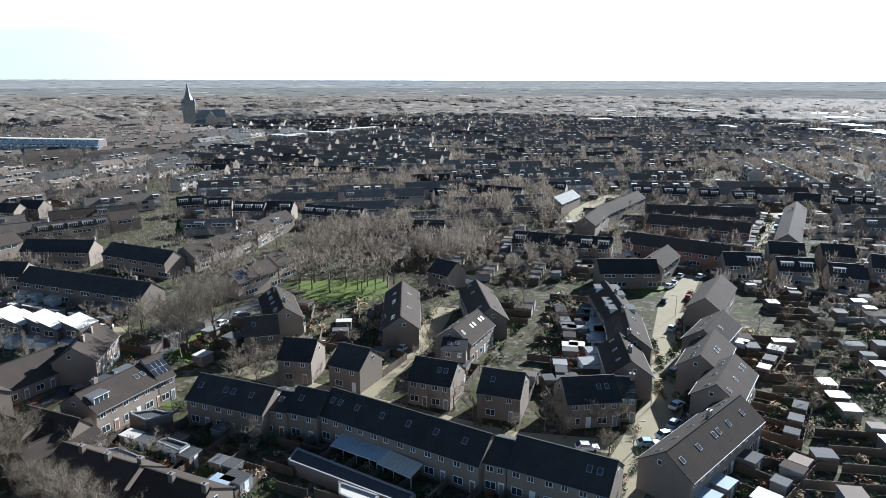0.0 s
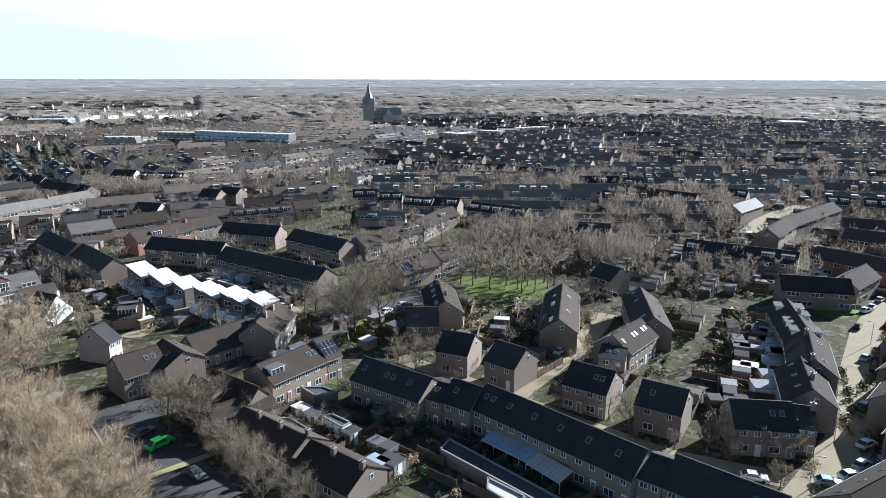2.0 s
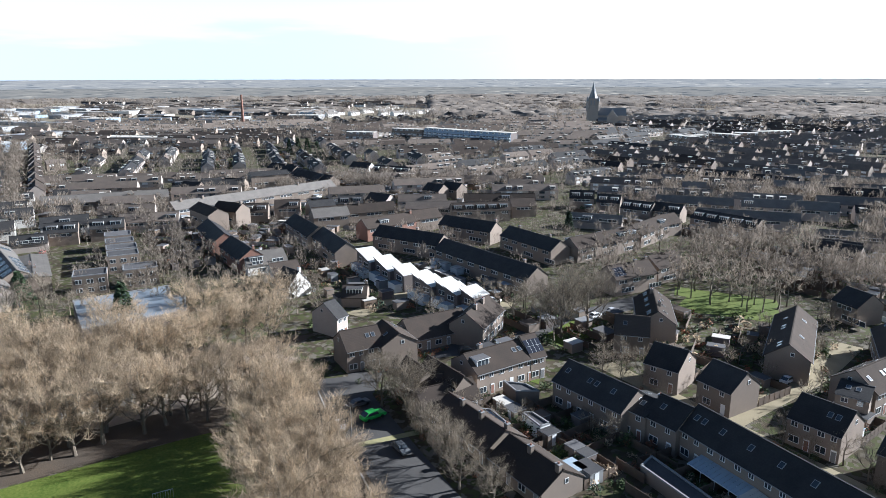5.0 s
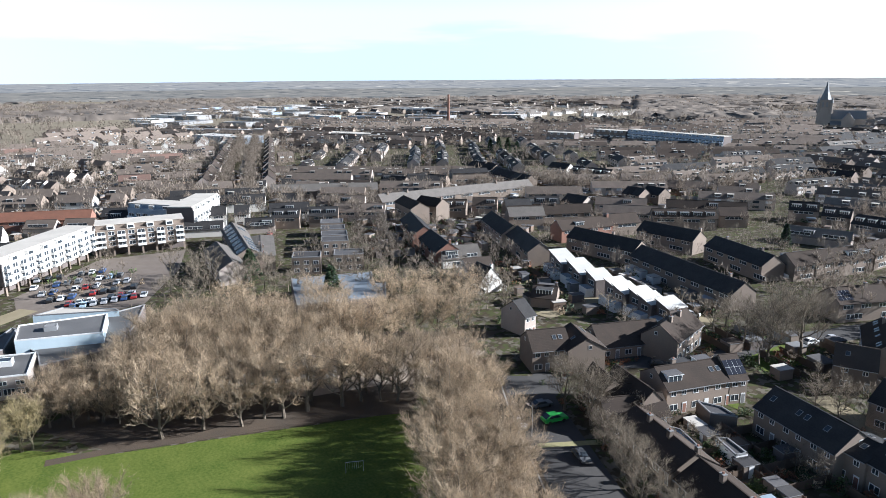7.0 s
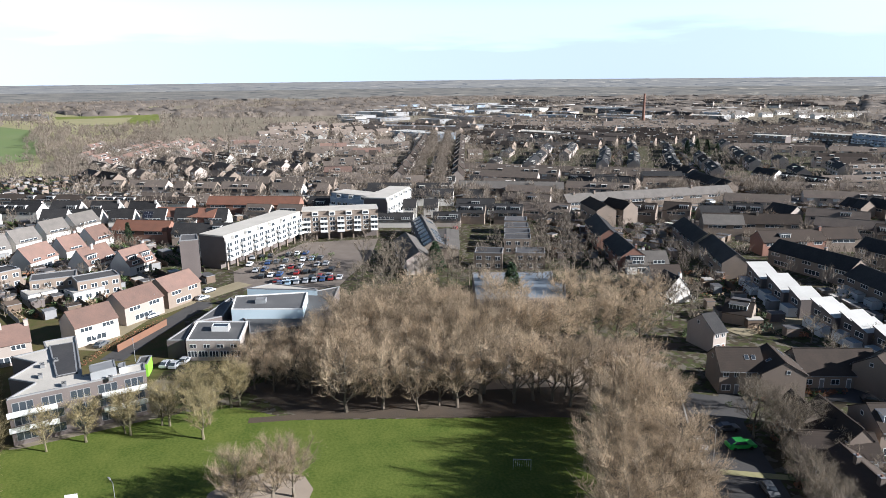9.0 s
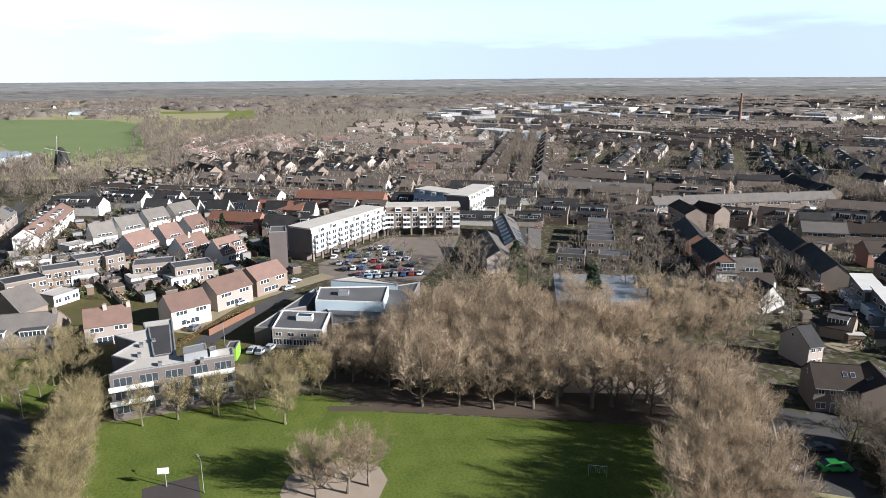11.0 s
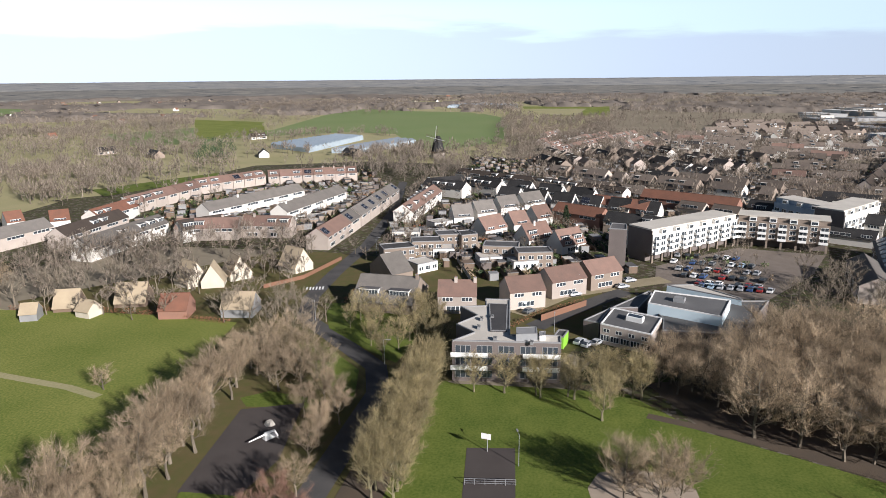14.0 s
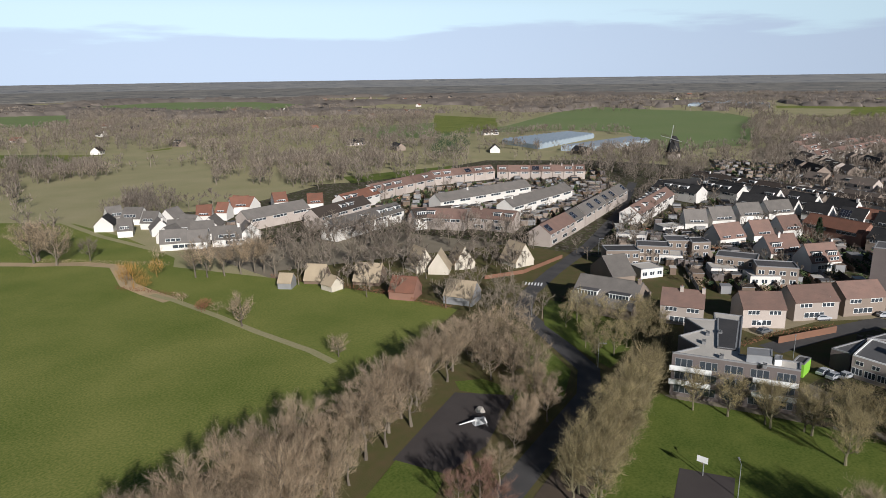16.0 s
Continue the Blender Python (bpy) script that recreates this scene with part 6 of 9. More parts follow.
terrace(151.3, 350.7, 163.5, 350.9, dormers=0.9, units=2, lights=0.2, detail=0)
terrace(169.6, 318.9, 130.3, 248.0, roof=TILEBROWN, lights=1, units=14, detail=0, garden=-1)

# houses round the zigzag roofs
terrace(-93.2, 127.1, -85.5, 142.3, eave=3.2, roof=TILEBROWN, depth=10, units=3, ridge=7)
terrace(-80.0, 135.5, -82.4, 151.1, roof=TILEBROWN, units=3)
terrace(-161.9, 206.6, -131.0, 205.5, lights=0.2, units=5, detail=1, garden=1)
terrace(-127.7, 200.4, -82.8, 183.4, lights=0.2, units=8, detail=1, garden=-1)
terrace(-150.5, 236.8, -125.1, 235.3, lights=0.3, units=4, detail=1)
terrace(-117.5, 232.4, -90.6, 219.7, units=5, lights=0.2, detail=1, garden=1)
terrace(-89.6, 225.2, -76.8, 256.8, dormers=0.5, roof=TILEBROWN, units=6, lights=0.2, detail=1, garden=1)
terrace(-207.0, 205.5, -179.5, 190.3, lights=1, units=6, detail=1)
terrace(-178.4, 191.7, -153.5, 176.9, lights=1, units=5, detail=1)
terrace(-210.1, 219.0, -189.0, 252.1, roof=TILEBROWN, units=7, lights=0.2, detail=0, garden=1)
terrace(-174.8, 210.9, -166.7, 234.3, roof=TILEBROWN, dormers=0.5, wall=BRICKRED, units=4, lights=0.2, detail=1)
terrace(-168.1, 236.4, -162.9, 249.1, roof=TILEBROWN, lights=1, units=2, detail=0)
terrace(-163.1, 262.0, -143.1, 280.5, roof=TILEBROWN, dormers=0.9, units=5, lights=0.2, detail=0)
terrace(-145.8, 287.7, -137.1, 296.1, roof=TILEBROWN, units=2, lights=0.2, detail=0)
terrace(-229.8, 178.2, -202.0, 163.5, roof=TILEDARK, lights=1, wall=BRICKRED, units=6, detail=1)
terrace(-196.7, 162.1, -175.1, 152.6, roof=TILEDARK, lights=1, wall=BRICKRED, units=4, detail=1)
terrace(-177.7, 150.7, -172.0, 163.7, eave=3.4, roof=TILEGREY, dormers=0.6, wall=PLASTER, units=2, lights=0.2, ridge=7, detail=1)
terrace(-159.8, 145.6, -156.3, 154.7, eave=3.6, roof=TILEBROWN, wall=PLASTER, units=2, lights=0.2, ridge=7, detail=1)
terrace(-151.3, 144.0, -143.3, 142.4, eave=3.5, roof=TILEDARK, wall=PLASTER, depth=8, units=1, lights=0.2, ridge=8, detail=1)
terrace(-115.1, 122.6, -114.9, 126.6, roof=TILEDARK, wall=BRICKPALE, units=1)
terrace(-128.2, 145.2, -122.1, 149.2, eave=3, roof=TILEBROWN, dormers=0.6, units=1, lights=0.2, ridge=5.5, detail=1)
terrace(-98.3, 109.4, -93.8, 117.5, roof=TILEBROWN, units=2)
terrace(-95.9, 122.4, -86.9, 117.2, roof=TILEBROWN, wall=BRICK, units=2, ridge=8)
terrace(-316.2, 318.1, -279.0, 302.2, units=7, lights=0.2, detail=0)
terrace(-349.6, 327.9, -322.0, 324.1, units=5, lights=0.2, detail=0)
terrace(-306.4, 362.9, -290.0, 362.9, wall=PLASTER, units=3, lights=0.2, detail=0)
terrace(-282.4, 356.6, -253.1, 359.0, dormers=0.8, units=5, lights=0.2, detail=0)
terrace(-223.3, 230.3, -217.2, 241.4, solar=0.5, units=2, lights=0.2, detail=0)
terrace(-221.0, 249.2, -212.1, 257.4, dormers=0.9, units=2, lights=0.2, detail=0)
terrace(-214.4, 266.6, -201.5, 266.4, wall=BRICKPALE, units=2, lights=0.2, detail=0)
terrace(-207.8, 309.3, -196.1, 307.6, units=2, lights=0.2, detail=0)
terrace(-201.7, 318.2, -189.8, 316.2, units=2, lights=0.2, detail=0)
terrace(-321.9, 247.4, -313.7, 256.5, units=2, lights=0.2, detail=0)
terrace(-317.8, 261.0, -306.0, 265.5, units=2, lights=0.2, detail=0)
terrace(-327.5, 239.6, -317.1, 243.6, units=2, lights=0.2, detail=0)
terrace(-244.7, 209.7, -235.6, 217.2, dormers=0.7, roof=TILEBROWN, units=2, lights=0.2, detail=0)
terrace(-239.0, 224.3, -229.9, 232.1, dormers=0.7, roof=TILEBROWN, units=2, lights=0.2, detail=0)
terrace(-256.7, 195.0, -235.6, 188.4, eave=8, wall=BRICK, roof=TILEBROWN, units=4, lights=0.2, ridge=10.5, detail=0)
terrace(-248.5, 199.3, -234.3, 200.8, eave=8, wall=BRICK, roof=TILEBROWN, units=2, lights=0.2, ridge=11, detail=0)
terrace(-77.3, 258.4, -73.2, 283.3, roof=TILEBROWN, dormers=0.3, units=4, lights=0.2, detail=1)
terrace(-74.6, 282.8, -69.6, 293.3, roof=TILEBROWN, units=2, lights=0.2, detail=0)
terrace(-130.8, 326.4, -119.2, 330.9, dormers=0.8, units=2, lights=0.2, detail=0, garden=-1)
terrace(-114.4, 322.9, -103.3, 325.3, dormers=0.8, units=2, lights=0.2, detail=0, garden=-1)
terrace(-98.1, 314.5, -83.6, 313.1, dormers=0.8, units=3, lights=0.2, detail=0, garden=-1)
terrace(-84.5, 316.2, -70.6, 314.7, dormers=0.8, units=2, lights=0.2, detail=0, garden=-1)
terrace(-63.4, 307.8, -35.6, 297.6, dormers=0.8, units=5, lights=0.2, detail=0, garden=-1)
terrace(-174.6, 459.1, -161.9, 460.1, dormers=0.5, units=2, lights=0.2, detail=0)
terrace(-161.9, 460.1, -147.2, 458.4, dormers=0.5, units=3, lights=0.2, detail=0)
terrace(-132.5, 456.8, -119.4, 458.3, dormers=0.5, units=2, lights=0.2, detail=0)
terrace(-106.1, 453.0, -92.9, 451.4, dormers=0.5, units=2, lights=0.2, detail=0)
terrace(-90.1, 449.2, -78.9, 450.3, dormers=0.5, units=2, lights=0.2, detail=0)
terrace(-76.8, 451.1, -64.3, 449.6, dormers=0.5, units=2, lights=0.2, detail=0)
terrace(-60.9, 441.6, -50.3, 442.7, dormers=0.5, units=2, lights=0.2, detail=0)
terrace(-47.7, 437.8, -35.1, 436.9, dormers=0.5, units=2, lights=0.2, detail=0)
terrace(6.5, 404.6, 17.1, 406.4, dormers=0.5, units=2, lights=0.2, detail=0)
terrace(7.3, 379.2, 22.0, 371.3, units=3, lights=0.2, detail=0)
terrace(-13.3, 272.4, 0.5, 272.2, dormers=0.3, units=2, lights=0.2, detail=1)
terrace(-23.8, 251.2, -13.4, 267.9, eave=3, roof=TILEBROWN, units=3, lights=0.2, ridge=5, detail=1)
terrace(-65.3, 195.8, -56.9, 210.4, roof=TILEBROWN, solar=0.6, units=3, lights=0.2, detail=1)
terrace(-58.1, 214.8, -52.9, 227.2, roof=TILEBROWN, units=2, lights=0.2, detail=1)
terrace(-1.9, 211.4, 4.4, 206.0, units=1, lights=0.2, detail=1)
terrace(-343.3, 168.9, -310.8, 217.8, roof=TILEGREY, units=10, lights=0.2, detail=0, garden=-1)
terrace(-277.5, 136.5, -270.2, 146.4, dormers=1, units=2, lights=0.2, detail=0)
terrace(-269.9, 151.1, -262.3, 161.6, dormers=1, units=2, lights=0.2, detail=0)
terrace(-336.9, 239.9, -327.9, 249.7, dormers=0.8, units=2, lights=0.2, detail=0)
terrace(-326.9, 251.7, -321.6, 261.4, dormers=0.8, units=2, lights=0.2, detail=0)
terrace(-313.6, 256.3, -305.7, 264.7, units=2, lights=0.2, detail=0)
terrace(-311.6, 273.8, -300.8, 293.8, eave=9, units=4, lights=0.2, ridge=11, detail=0)
terrace(-307.9, 311.3, -269.9, 300.9, units=7, lights=0.2, detail=0)
terrace(-342.1, 325.5, -329.1, 329.0, units=2, lights=0.2, detail=0)
terrace(-276.7, 194.2, -261.1, 288.6, roof=TILEGREY, units=17, lights=0.2, detail=0, garden=-1)
terrace(-208.2, 216.7, -199.3, 230.5, roof=TILEGREY, units=3, lights=0.2, detail=0)
terrace(-205.2, 307.7, -198.9, 309.0, units=1, lights=0.2, detail=0)
terrace(-205.0, 319.5, -199.7, 325.0, units=1, lights=0.2, detail=0)

# flat houses by the pond
flat_house(-202.2, 105.2, -196.9, 113.4, 8.0, 6.0, wall=BRICK, roof=BITUMEN)
flat_house(-195.8, 118.0, -190.3, 126.7, 8.0, 6.0, wall=BRICK, roof=BITUMEN)
flat_house(-245.6, 142.2, -240.6, 150.2, 8.0, 6.0, wall=BRICK, roof=BITUMEN)
flat_house(-234.6, 135.8, -229.5, 144.2, 8.0, 6.0, wall=BRICK, roof=BITUMEN)
flat_house(-225.0, 130.3, -219.8, 139.1, 8.0, 6.0, wall=BRICK, roof=BITUMEN)
flat_house(-216.1, 125.2, -211.0, 133.9, 8.0, 6.0, wall=BRICK, roof=BITUMEN)
terrace(-263.7, 111.3, -218.1, 97.3, roof=TILEGREY, solar=0.8, units=8, lights=0.2, ridge=8, detail=1)
terrace(-234.9, 92.6, -204.9, 85.6, roof=TILEGREY, wall=BRICKPALE, units=5, lights=0.2, ridge=8, detail=1)
terrace(-242.2, 113.3, -212.9, 99.5, roof=TILEGREY, units=6, lights=0.2, ridge=6, detail=1)

# pale houses beyond the school
terrace(-186.4, -19.4, -191.2, -9.6, roof=TILEPINK, wall=BRICKPALE, units=2, lights=0.2, detail=1)
terrace(-197.7, -8.7, -205.2, 1.4, roof=TILEPINK, wall=BRICKPALE, units=2, lights=0.2, detail=1)
terrace(-207.8, 2.7, -215.4, 12.5, roof=TILEPINK, wall=BRICK, units=2, lights=0.2, detail=1)
terrace(-180.7, -37.8, -182.3, -27.0, roof=TILEPINK, wall=BRICKPALE, units=2, lights=0.2, detail=1)
terrace(-183.3, -61.7, -182.6, -43.6, eave=3, depth=18, roof=TILEGREY, wall=BRICK, dormers=0.95, lights=0.1, gable_window=False, units=2, ridge=8.5, detail=1)
terrace(-207.0, -63.0, -213.1, -57.4, eave=3, depth=14, roof=TILEGREY, units=1, lights=0.2, ridge=8, detail=1)
terrace(-291.9, -219.1, -299.9, -218.5, roof=TILEPINK, wall=BRICKPALE, dormers=0.5, solar=0.08, units=1, lights=0.2, detail=0)
terrace(-300.3, -218.4, -308.6, -217.8, roof=TILEPINK, wall=BRICKPALE, dormers=0.5, solar=0.08, units=1, lights=0.2, detail=0)
terrace(-309.1, -217.8, -317.7, -217.1, roof=TILEPINK, wall=BRICKPALE, dormers=0.5, solar=0.08, units=1, lights=0.2, detail=0)
terrace(-318.1, -217.1, -327.1, -216.4, roof=TILEPINK, wall=BRICKPALE, dormers=0.5, solar=0.08, units=1, lights=0.2, detail=0)
terrace(-327.6, -216.3, -336.9, -215.6, roof=TILEPINK, wall=BRICKPALE, dormers=0.5, solar=0.08, units=2, lights=0.2, detail=0)
terrace(-337.4, -215.6, -347.1, -214.8, roof=TILEPINK, wall=BRICKPALE, dormers=0.5, solar=0.08, units=2, lights=0.2, detail=0)
terrace(-351.9, -217.4, -358.3, -214.2, roof=TILEPINK, wall=BRICKPALE, dormers=0.5, solar=0.08, units=1, lights=0.2, detail=0)
terrace(-358.6, -214.0, -365.2, -210.7, roof=TILEPINK, wall=BRICKPALE, dormers=0.5, solar=0.08, units=1, lights=0.2, detail=0)
terrace(-365.5, -210.6, -372.2, -207.2, roof=TILEPINK, wall=BRICKPALE, dormers=0.5, solar=0.08, units=1, lights=0.2, detail=0)
terrace(-372.5, -207.0, -379.3, -203.6, roof=TILEPINK, wall=BRICKPALE, dormers=0.5, solar=0.08, units=1, lights=0.2, detail=0)
terrace(-379.7, -203.4, -386.6, -199.9, roof=TILEPINK, wall=BRICKPALE, dormers=0.5, solar=0.08, units=1, lights=0.2, detail=0)
terrace(-387.0, -199.8, -394.1, -196.2, roof=TILEPINK, wall=BRICKPALE, dormers=0.5, solar=0.08, units=1, lights=0.2, detail=0)
terrace(-393.4, -191.4, -396.5, -185.5, roof=TILEPINK, wall=BRICKPALE, dormers=0.5, solar=0.08, units=1, lights=0.2, detail=0)
terrace(-396.7, -185.1, -399.8, -179.2, roof=TILEPINK, wall=BRICKPALE, dormers=0.5, solar=0.08, units=1, lights=0.2, detail=0)
terrace(-399.9, -178.9, -403.0, -172.9, roof=TILEPINK, wall=BRICKPALE, dormers=0.5, solar=0.08, units=1, lights=0.2, detail=0)
terrace(-403.2, -172.6, -406.2, -166.7, roof=TILEPINK, wall=BRICKPALE, dormers=0.5, solar=0.08, units=1, lights=0.2, detail=0)
terrace(-406.4, -166.4, -409.5, -160.5, roof=TILEPINK, wall=BRICKPALE, dormers=0.5, solar=0.08, units=1, lights=0.2, detail=0)
terrace(-409.6, -160.2, -412.7, -154.3, roof=TILEPINK, wall=BRICKPALE, dormers=0.5, solar=0.08, units=1, lights=0.2, detail=0)
terrace(-412.8, -154.0, -415.9, -148.1, roof=TILEPINK, wall=BRICKPALE, dormers=0.5, solar=0.08, units=1, lights=0.2, detail=0)
terrace(-416.1, -147.7, -419.1, -141.9, roof=TILEPINK, wall=BRICKPALE, dormers=0.5, solar=0.08, units=1, lights=0.2, detail=0)
terrace(-258.9, -213.1, -288.1, -213.6, roof=TILERED, wall=PLASTER, dormers=0.5, units=5, lights=0.2, detail=0)
terrace(-281.2, -171.1, -344.8, -150.6, roof=TILEGREY, wall=PLASTER, glen=8, units=12, lights=0.2, detail=0, garden=-1)
terrace(-283.7, -134.1, -342.8, -126.3, roof=TILEGREY, wall=PLASTER, glen=8, units=10, lights=0.2, detail=0, garden=-1)
terrace(-247.5, -162.5, -253.9, -137.9, roof=TILEPINK, wall=BRICKPALE, dormers=0.5, units=4, lights=0.2, detail=0, garden=1)
terrace(-258.3, -138.0, -260.1, -117.0, roof=TILEPINK, wall=BRICKPALE, dormers=0.4, units=4, lights=0.2, detail=1, garden=1)
terrace(-266.9, -98.0, -280.4, -98.3, roof=TILEGREY, solar=0.12, lights=0.1, wall=BRICKPALE, units=2, detail=0)
terrace(-281.6, -98.3, -296.2, -98.6, roof=TILEGREY, solar=0.12, lights=0.1, wall=BRICKPALE, units=3, detail=0)
terrace(-297.5, -98.7, -313.5, -99.0, roof=TILEGREY, solar=0.12, lights=0.1, wall=BRICKPALE, units=3, detail=0)
terrace(-315.0, -99.1, -332.6, -99.5, roof=TILEGREY, solar=0.12, lights=0.1, wall=BRICKPALE, units=3, detail=0)
terrace(-334.2, -99.5, -353.6, -99.9, roof=TILEGREY, solar=0.12, lights=0.1, wall=BRICKPALE, units=3, detail=0)
terrace(-239.3, -98.0, -266.9, -98.0, roof=TILEPINK, wall=BRICKPALE, solar=0.2, units=5, lights=0.2, detail=1)
terrace(-292.8, -77.6, -352.4, -75.8, roof=TILEPINK, wall=PLASTER, dormers=0.6, units=10, lights=0.2, detail=0)
terrace(-374.1, -84.0, -391.8, -61.3, dormers=0.6, units=5, lights=0.2, detail=0)
terrace(-295.1, -55.5, -299.3, -47.1, eave=4, wall=PLASTER, roof=TILEGREY, solar=0.1, depth=9, units=1, lights=0.2, detail=0)
terrace(-305.0, -47.2, -311.9, -39.0, eave=4, wall=PLASTER, roof=TILEGREY, solar=0.1, depth=9, units=2, lights=0.2, detail=0)
terrace(-319.9, -38.1, -327.2, -29.6, eave=4, wall=PLASTER, roof=TILEGREY, solar=0.1, depth=9, units=2, lights=0.2, detail=0)
terrace(-331.1, -28.0, -340.5, -18.6, eave=4, wall=PLASTER, roof=TILEGREY, solar=0.1, depth=9, units=2, lights=0.2, detail=0)
terrace(-269.2, -39.3, -278.9, -31.5, eave=4, wall=PLASTER, roof=TILEPINK, dormers=0.5, units=2, lights=0.2, detail=1)
terrace(-282.8, -28.5, -288.6, -21.9, eave=4, wall=PLASTER, roof=TILEPINK, dormers=0.5, units=1, lights=0.2, detail=1)
terrace(-297.1, -19.8, -304.1, -13.3, eave=4, wall=PLASTER, roof=TILEPINK, dormers=0.5, units=1, lights=0.2, detail=0)
terrace(-257.7, -20.6, -267.3, -11.7, eave=3.6, wall=PLASTER, roof=TILEPINK, dormers=0.8, units=2, lights=0.2, detail=1)
terrace(-250.5, -7.5, -258.5, 1.1, eave=3.6, wall=PLASTER, roof=TILEPINK, dormers=0.8, units=2, lights=0.2, detail=1)
terrace(-435.0, -75.9, -368.4, 26.1, eave=4, roof=TILEBROWN, wall=PLASTER, dormers=0.3, units=21, lights=0.2, ridge=6.5, detail=0)
terrace(-375.3, -84.5, -362.7, -59.6, dormers=0.6, wall=PLASTER, units=5, lights=0.2, detail=0)
terrace(-382.9, -59.6, -370.5, -41.0, wall=PLASTER, dormers=0.5, units=4, lights=0.2, detail=0)
terrace(-310.2, -8.1, -296.7, 12.6, roof=TILERED, wall=BRICKRED, units=4, lights=0.2, detail=0)
terrace(-333.5, 8.9, -317.9, 33.4, roof=TILERED, wall=BRICKRED, units=5, lights=0.2, detail=0)
terrace(-354.3, 33.9, -331.5, 74.9, roof=TILERED, wall=BRICKRED, units=8, lights=0.2, detail=0)
terrace(-291.3, 13.4, -280.0, 36.9, dormers=0.7, units=5, lights=0.2, detail=1)
terrace(-386.8, -55.4, -378.8, -41.9, eave=4, wall=PLASTER, dormers=0.5, units=2, lights=0.2, detail=0)
terrace(-376.2, -36.9, -368.6, -24.0, eave=4, wall=PLASTER, dormers=0.5, units=2, lights=0.2, detail=0)
terrace(-366.0, -19.3, -358.8, -6.9, eave=4, wall=PLASTER, dormers=0.5, units=2, lights=0.2, detail=0)
terrace(-356.4, -2.4, -349.4, 9.4, eave=4, wall=PLASTER, dormers=0.5, units=2, lights=0.2, detail=0)
terrace(-352.9, -39.2, -348.1, -28.6, eave=4, wall=PLASTER, solar=0.1, units=2, lights=0.2, detail=0)
terrace(-345.9, -24.7, -341.2, -14.4, eave=4, wall=PLASTER, solar=0.1, units=2, lights=0.2, detail=0)
terrace(-339.1, -10.6, -334.6, -0.7, eave=4, wall=PLASTER, solar=0.1, units=2, lights=0.2, detail=0)
terrace(-332.5, 3.0, -328.1, 12.6, eave=4, wall=PLASTER, solar=0.1, units=2, lights=0.2, detail=0)
terrace(-326.1, 16.2, -321.9, 25.5, eave=4, wall=PLASTER, solar=0.1, units=1, lights=0.2, detail=0)
terrace(-319.9, 28.9, -315.8, 38.0, eave=4, wall=PLASTER, solar=0.1, units=1, lights=0.2, detail=0)
flat_house(-233.5, -58.6, -236.8, -47.9, 8.0, 6.0, wall=BRICK, roof=BITUMEN)
flat_house(-221.3, -65.9, -226.9, -55.8, 8.0, 6.0, wall=BRICK, roof=BITUMEN)
flat_house(-245.9, -51.4, -249.3, -43.0, 8.0, 6.0, wall=BRICK, roof=BITUMEN)
flat_house(-232.0, -32.3, -232.4, -19.5, 8.0, 6.0, wall=BRICK, roof=BITUMEN)
flat_house(-224.3, -18.9, -227.4, -7.1, 8.0, 6.0, wall=BRICK, roof=BITUMEN)
flat_house(-246.8, -42.4, -250.6, -36.7, 8.0, 6.0, wall=BRICK, roof=BITUMEN)
flat_house(-235.3, -51.2, -237.2, -43.4, 7, 3.2, wall=PLASTER, roof=GRAVELROOF, label="'low white annex with a flat roof'")
flat_house(-225.8, -32.3, -229.1, -24.7, 7, 3.2, wall=PLASTER, roof=GRAVELROOF, label="'low white annex with a flat roof'")
flat_house(-222.1, -20.1, -228.4, -7.2, 7, 3.2, wall=PLASTER, roof=GRAVELROOF, label="'low white annex with a flat roof'")
flat_house(-213.6, -51.8, -219.9, -46.2, 7, 3.2, wall=PLASTER, roof=GRAVELROOF, label="'low white annex with a flat roof'")
flat_house(-260.8, -74.0, -262.9, -62.6, 7, 3.2, wall=PLASTER, roof=GRAVELROOF, label="'low white annex with a flat roof'")
flat_house(-280.0, -60.0, -286.9, -53.2, 7, 3.2, wall=PLASTER, roof=GRAVELROOF, label="'low white annex with a flat roof'")

# thatched houses by the meadow
terrace(-197.1, -108.0, -202.3, -114.0, depth=7.5, eave=2.2, roof=THATCH, wall=SANDWOOD, lights=0, chimney=0, name='thatched_house', label='pale timber house under a steep thatched roof', units=1, ridge=8, detail=1)
terrace(-210.1, -91.2, -214.1, -99.3, depth=8, eave=2.2, roof=THATCH, wall=SANDWOOD, lights=0, chimney=0, name='thatched_house', label='pale timber house under a steep thatched roof', units=1, ridge=8, detail=1)
terrace(-187.2, -112.9, -193.7, -115.5, depth=7, eave=2.2, roof=THATCH, wall=SANDWOOD, lights=0, chimney=0, name='thatched_house', label='pale timber house under a steep thatched roof', units=1, ridge=7.5, detail=1)
terrace(-188.0, -118.4, -191.7, -125.5, depth=7.5, eave=2.2, roof=THATCH, wall=SANDWOOD, lights=0, chimney=0, name='thatched_house', label='pale timber house under a steep thatched roof', units=1, ridge=8, detail=1)
terrace(-171.0, -124.2, -168.5, -132.8, depth=8, eave=1.6, roof=THATCH, wall=FENCE, lights=0, chimney=0, name='thatched_house', label='pale timber house under a steep thatched roof', units=1, ridge=6.4, detail=1)
terrace(-163.4, -141.1, -160.9, -147.6, depth=7, eave=1.6, roof=THATCH, wall=FENCE, lights=0, chimney=0, name='thatched_house', label='pale timber house under a steep thatched roof', units=1, ridge=5.8, detail=1)
terrace(-157.3, -131.9, -158.2, -136.9, depth=5, eave=2.2, roof=THATCH, wall=SANDWOOD, lights=0, chimney=0, name='thatched_house', label='pale timber house under a steep thatched roof', units=1, ridge=4.6, detail=1)
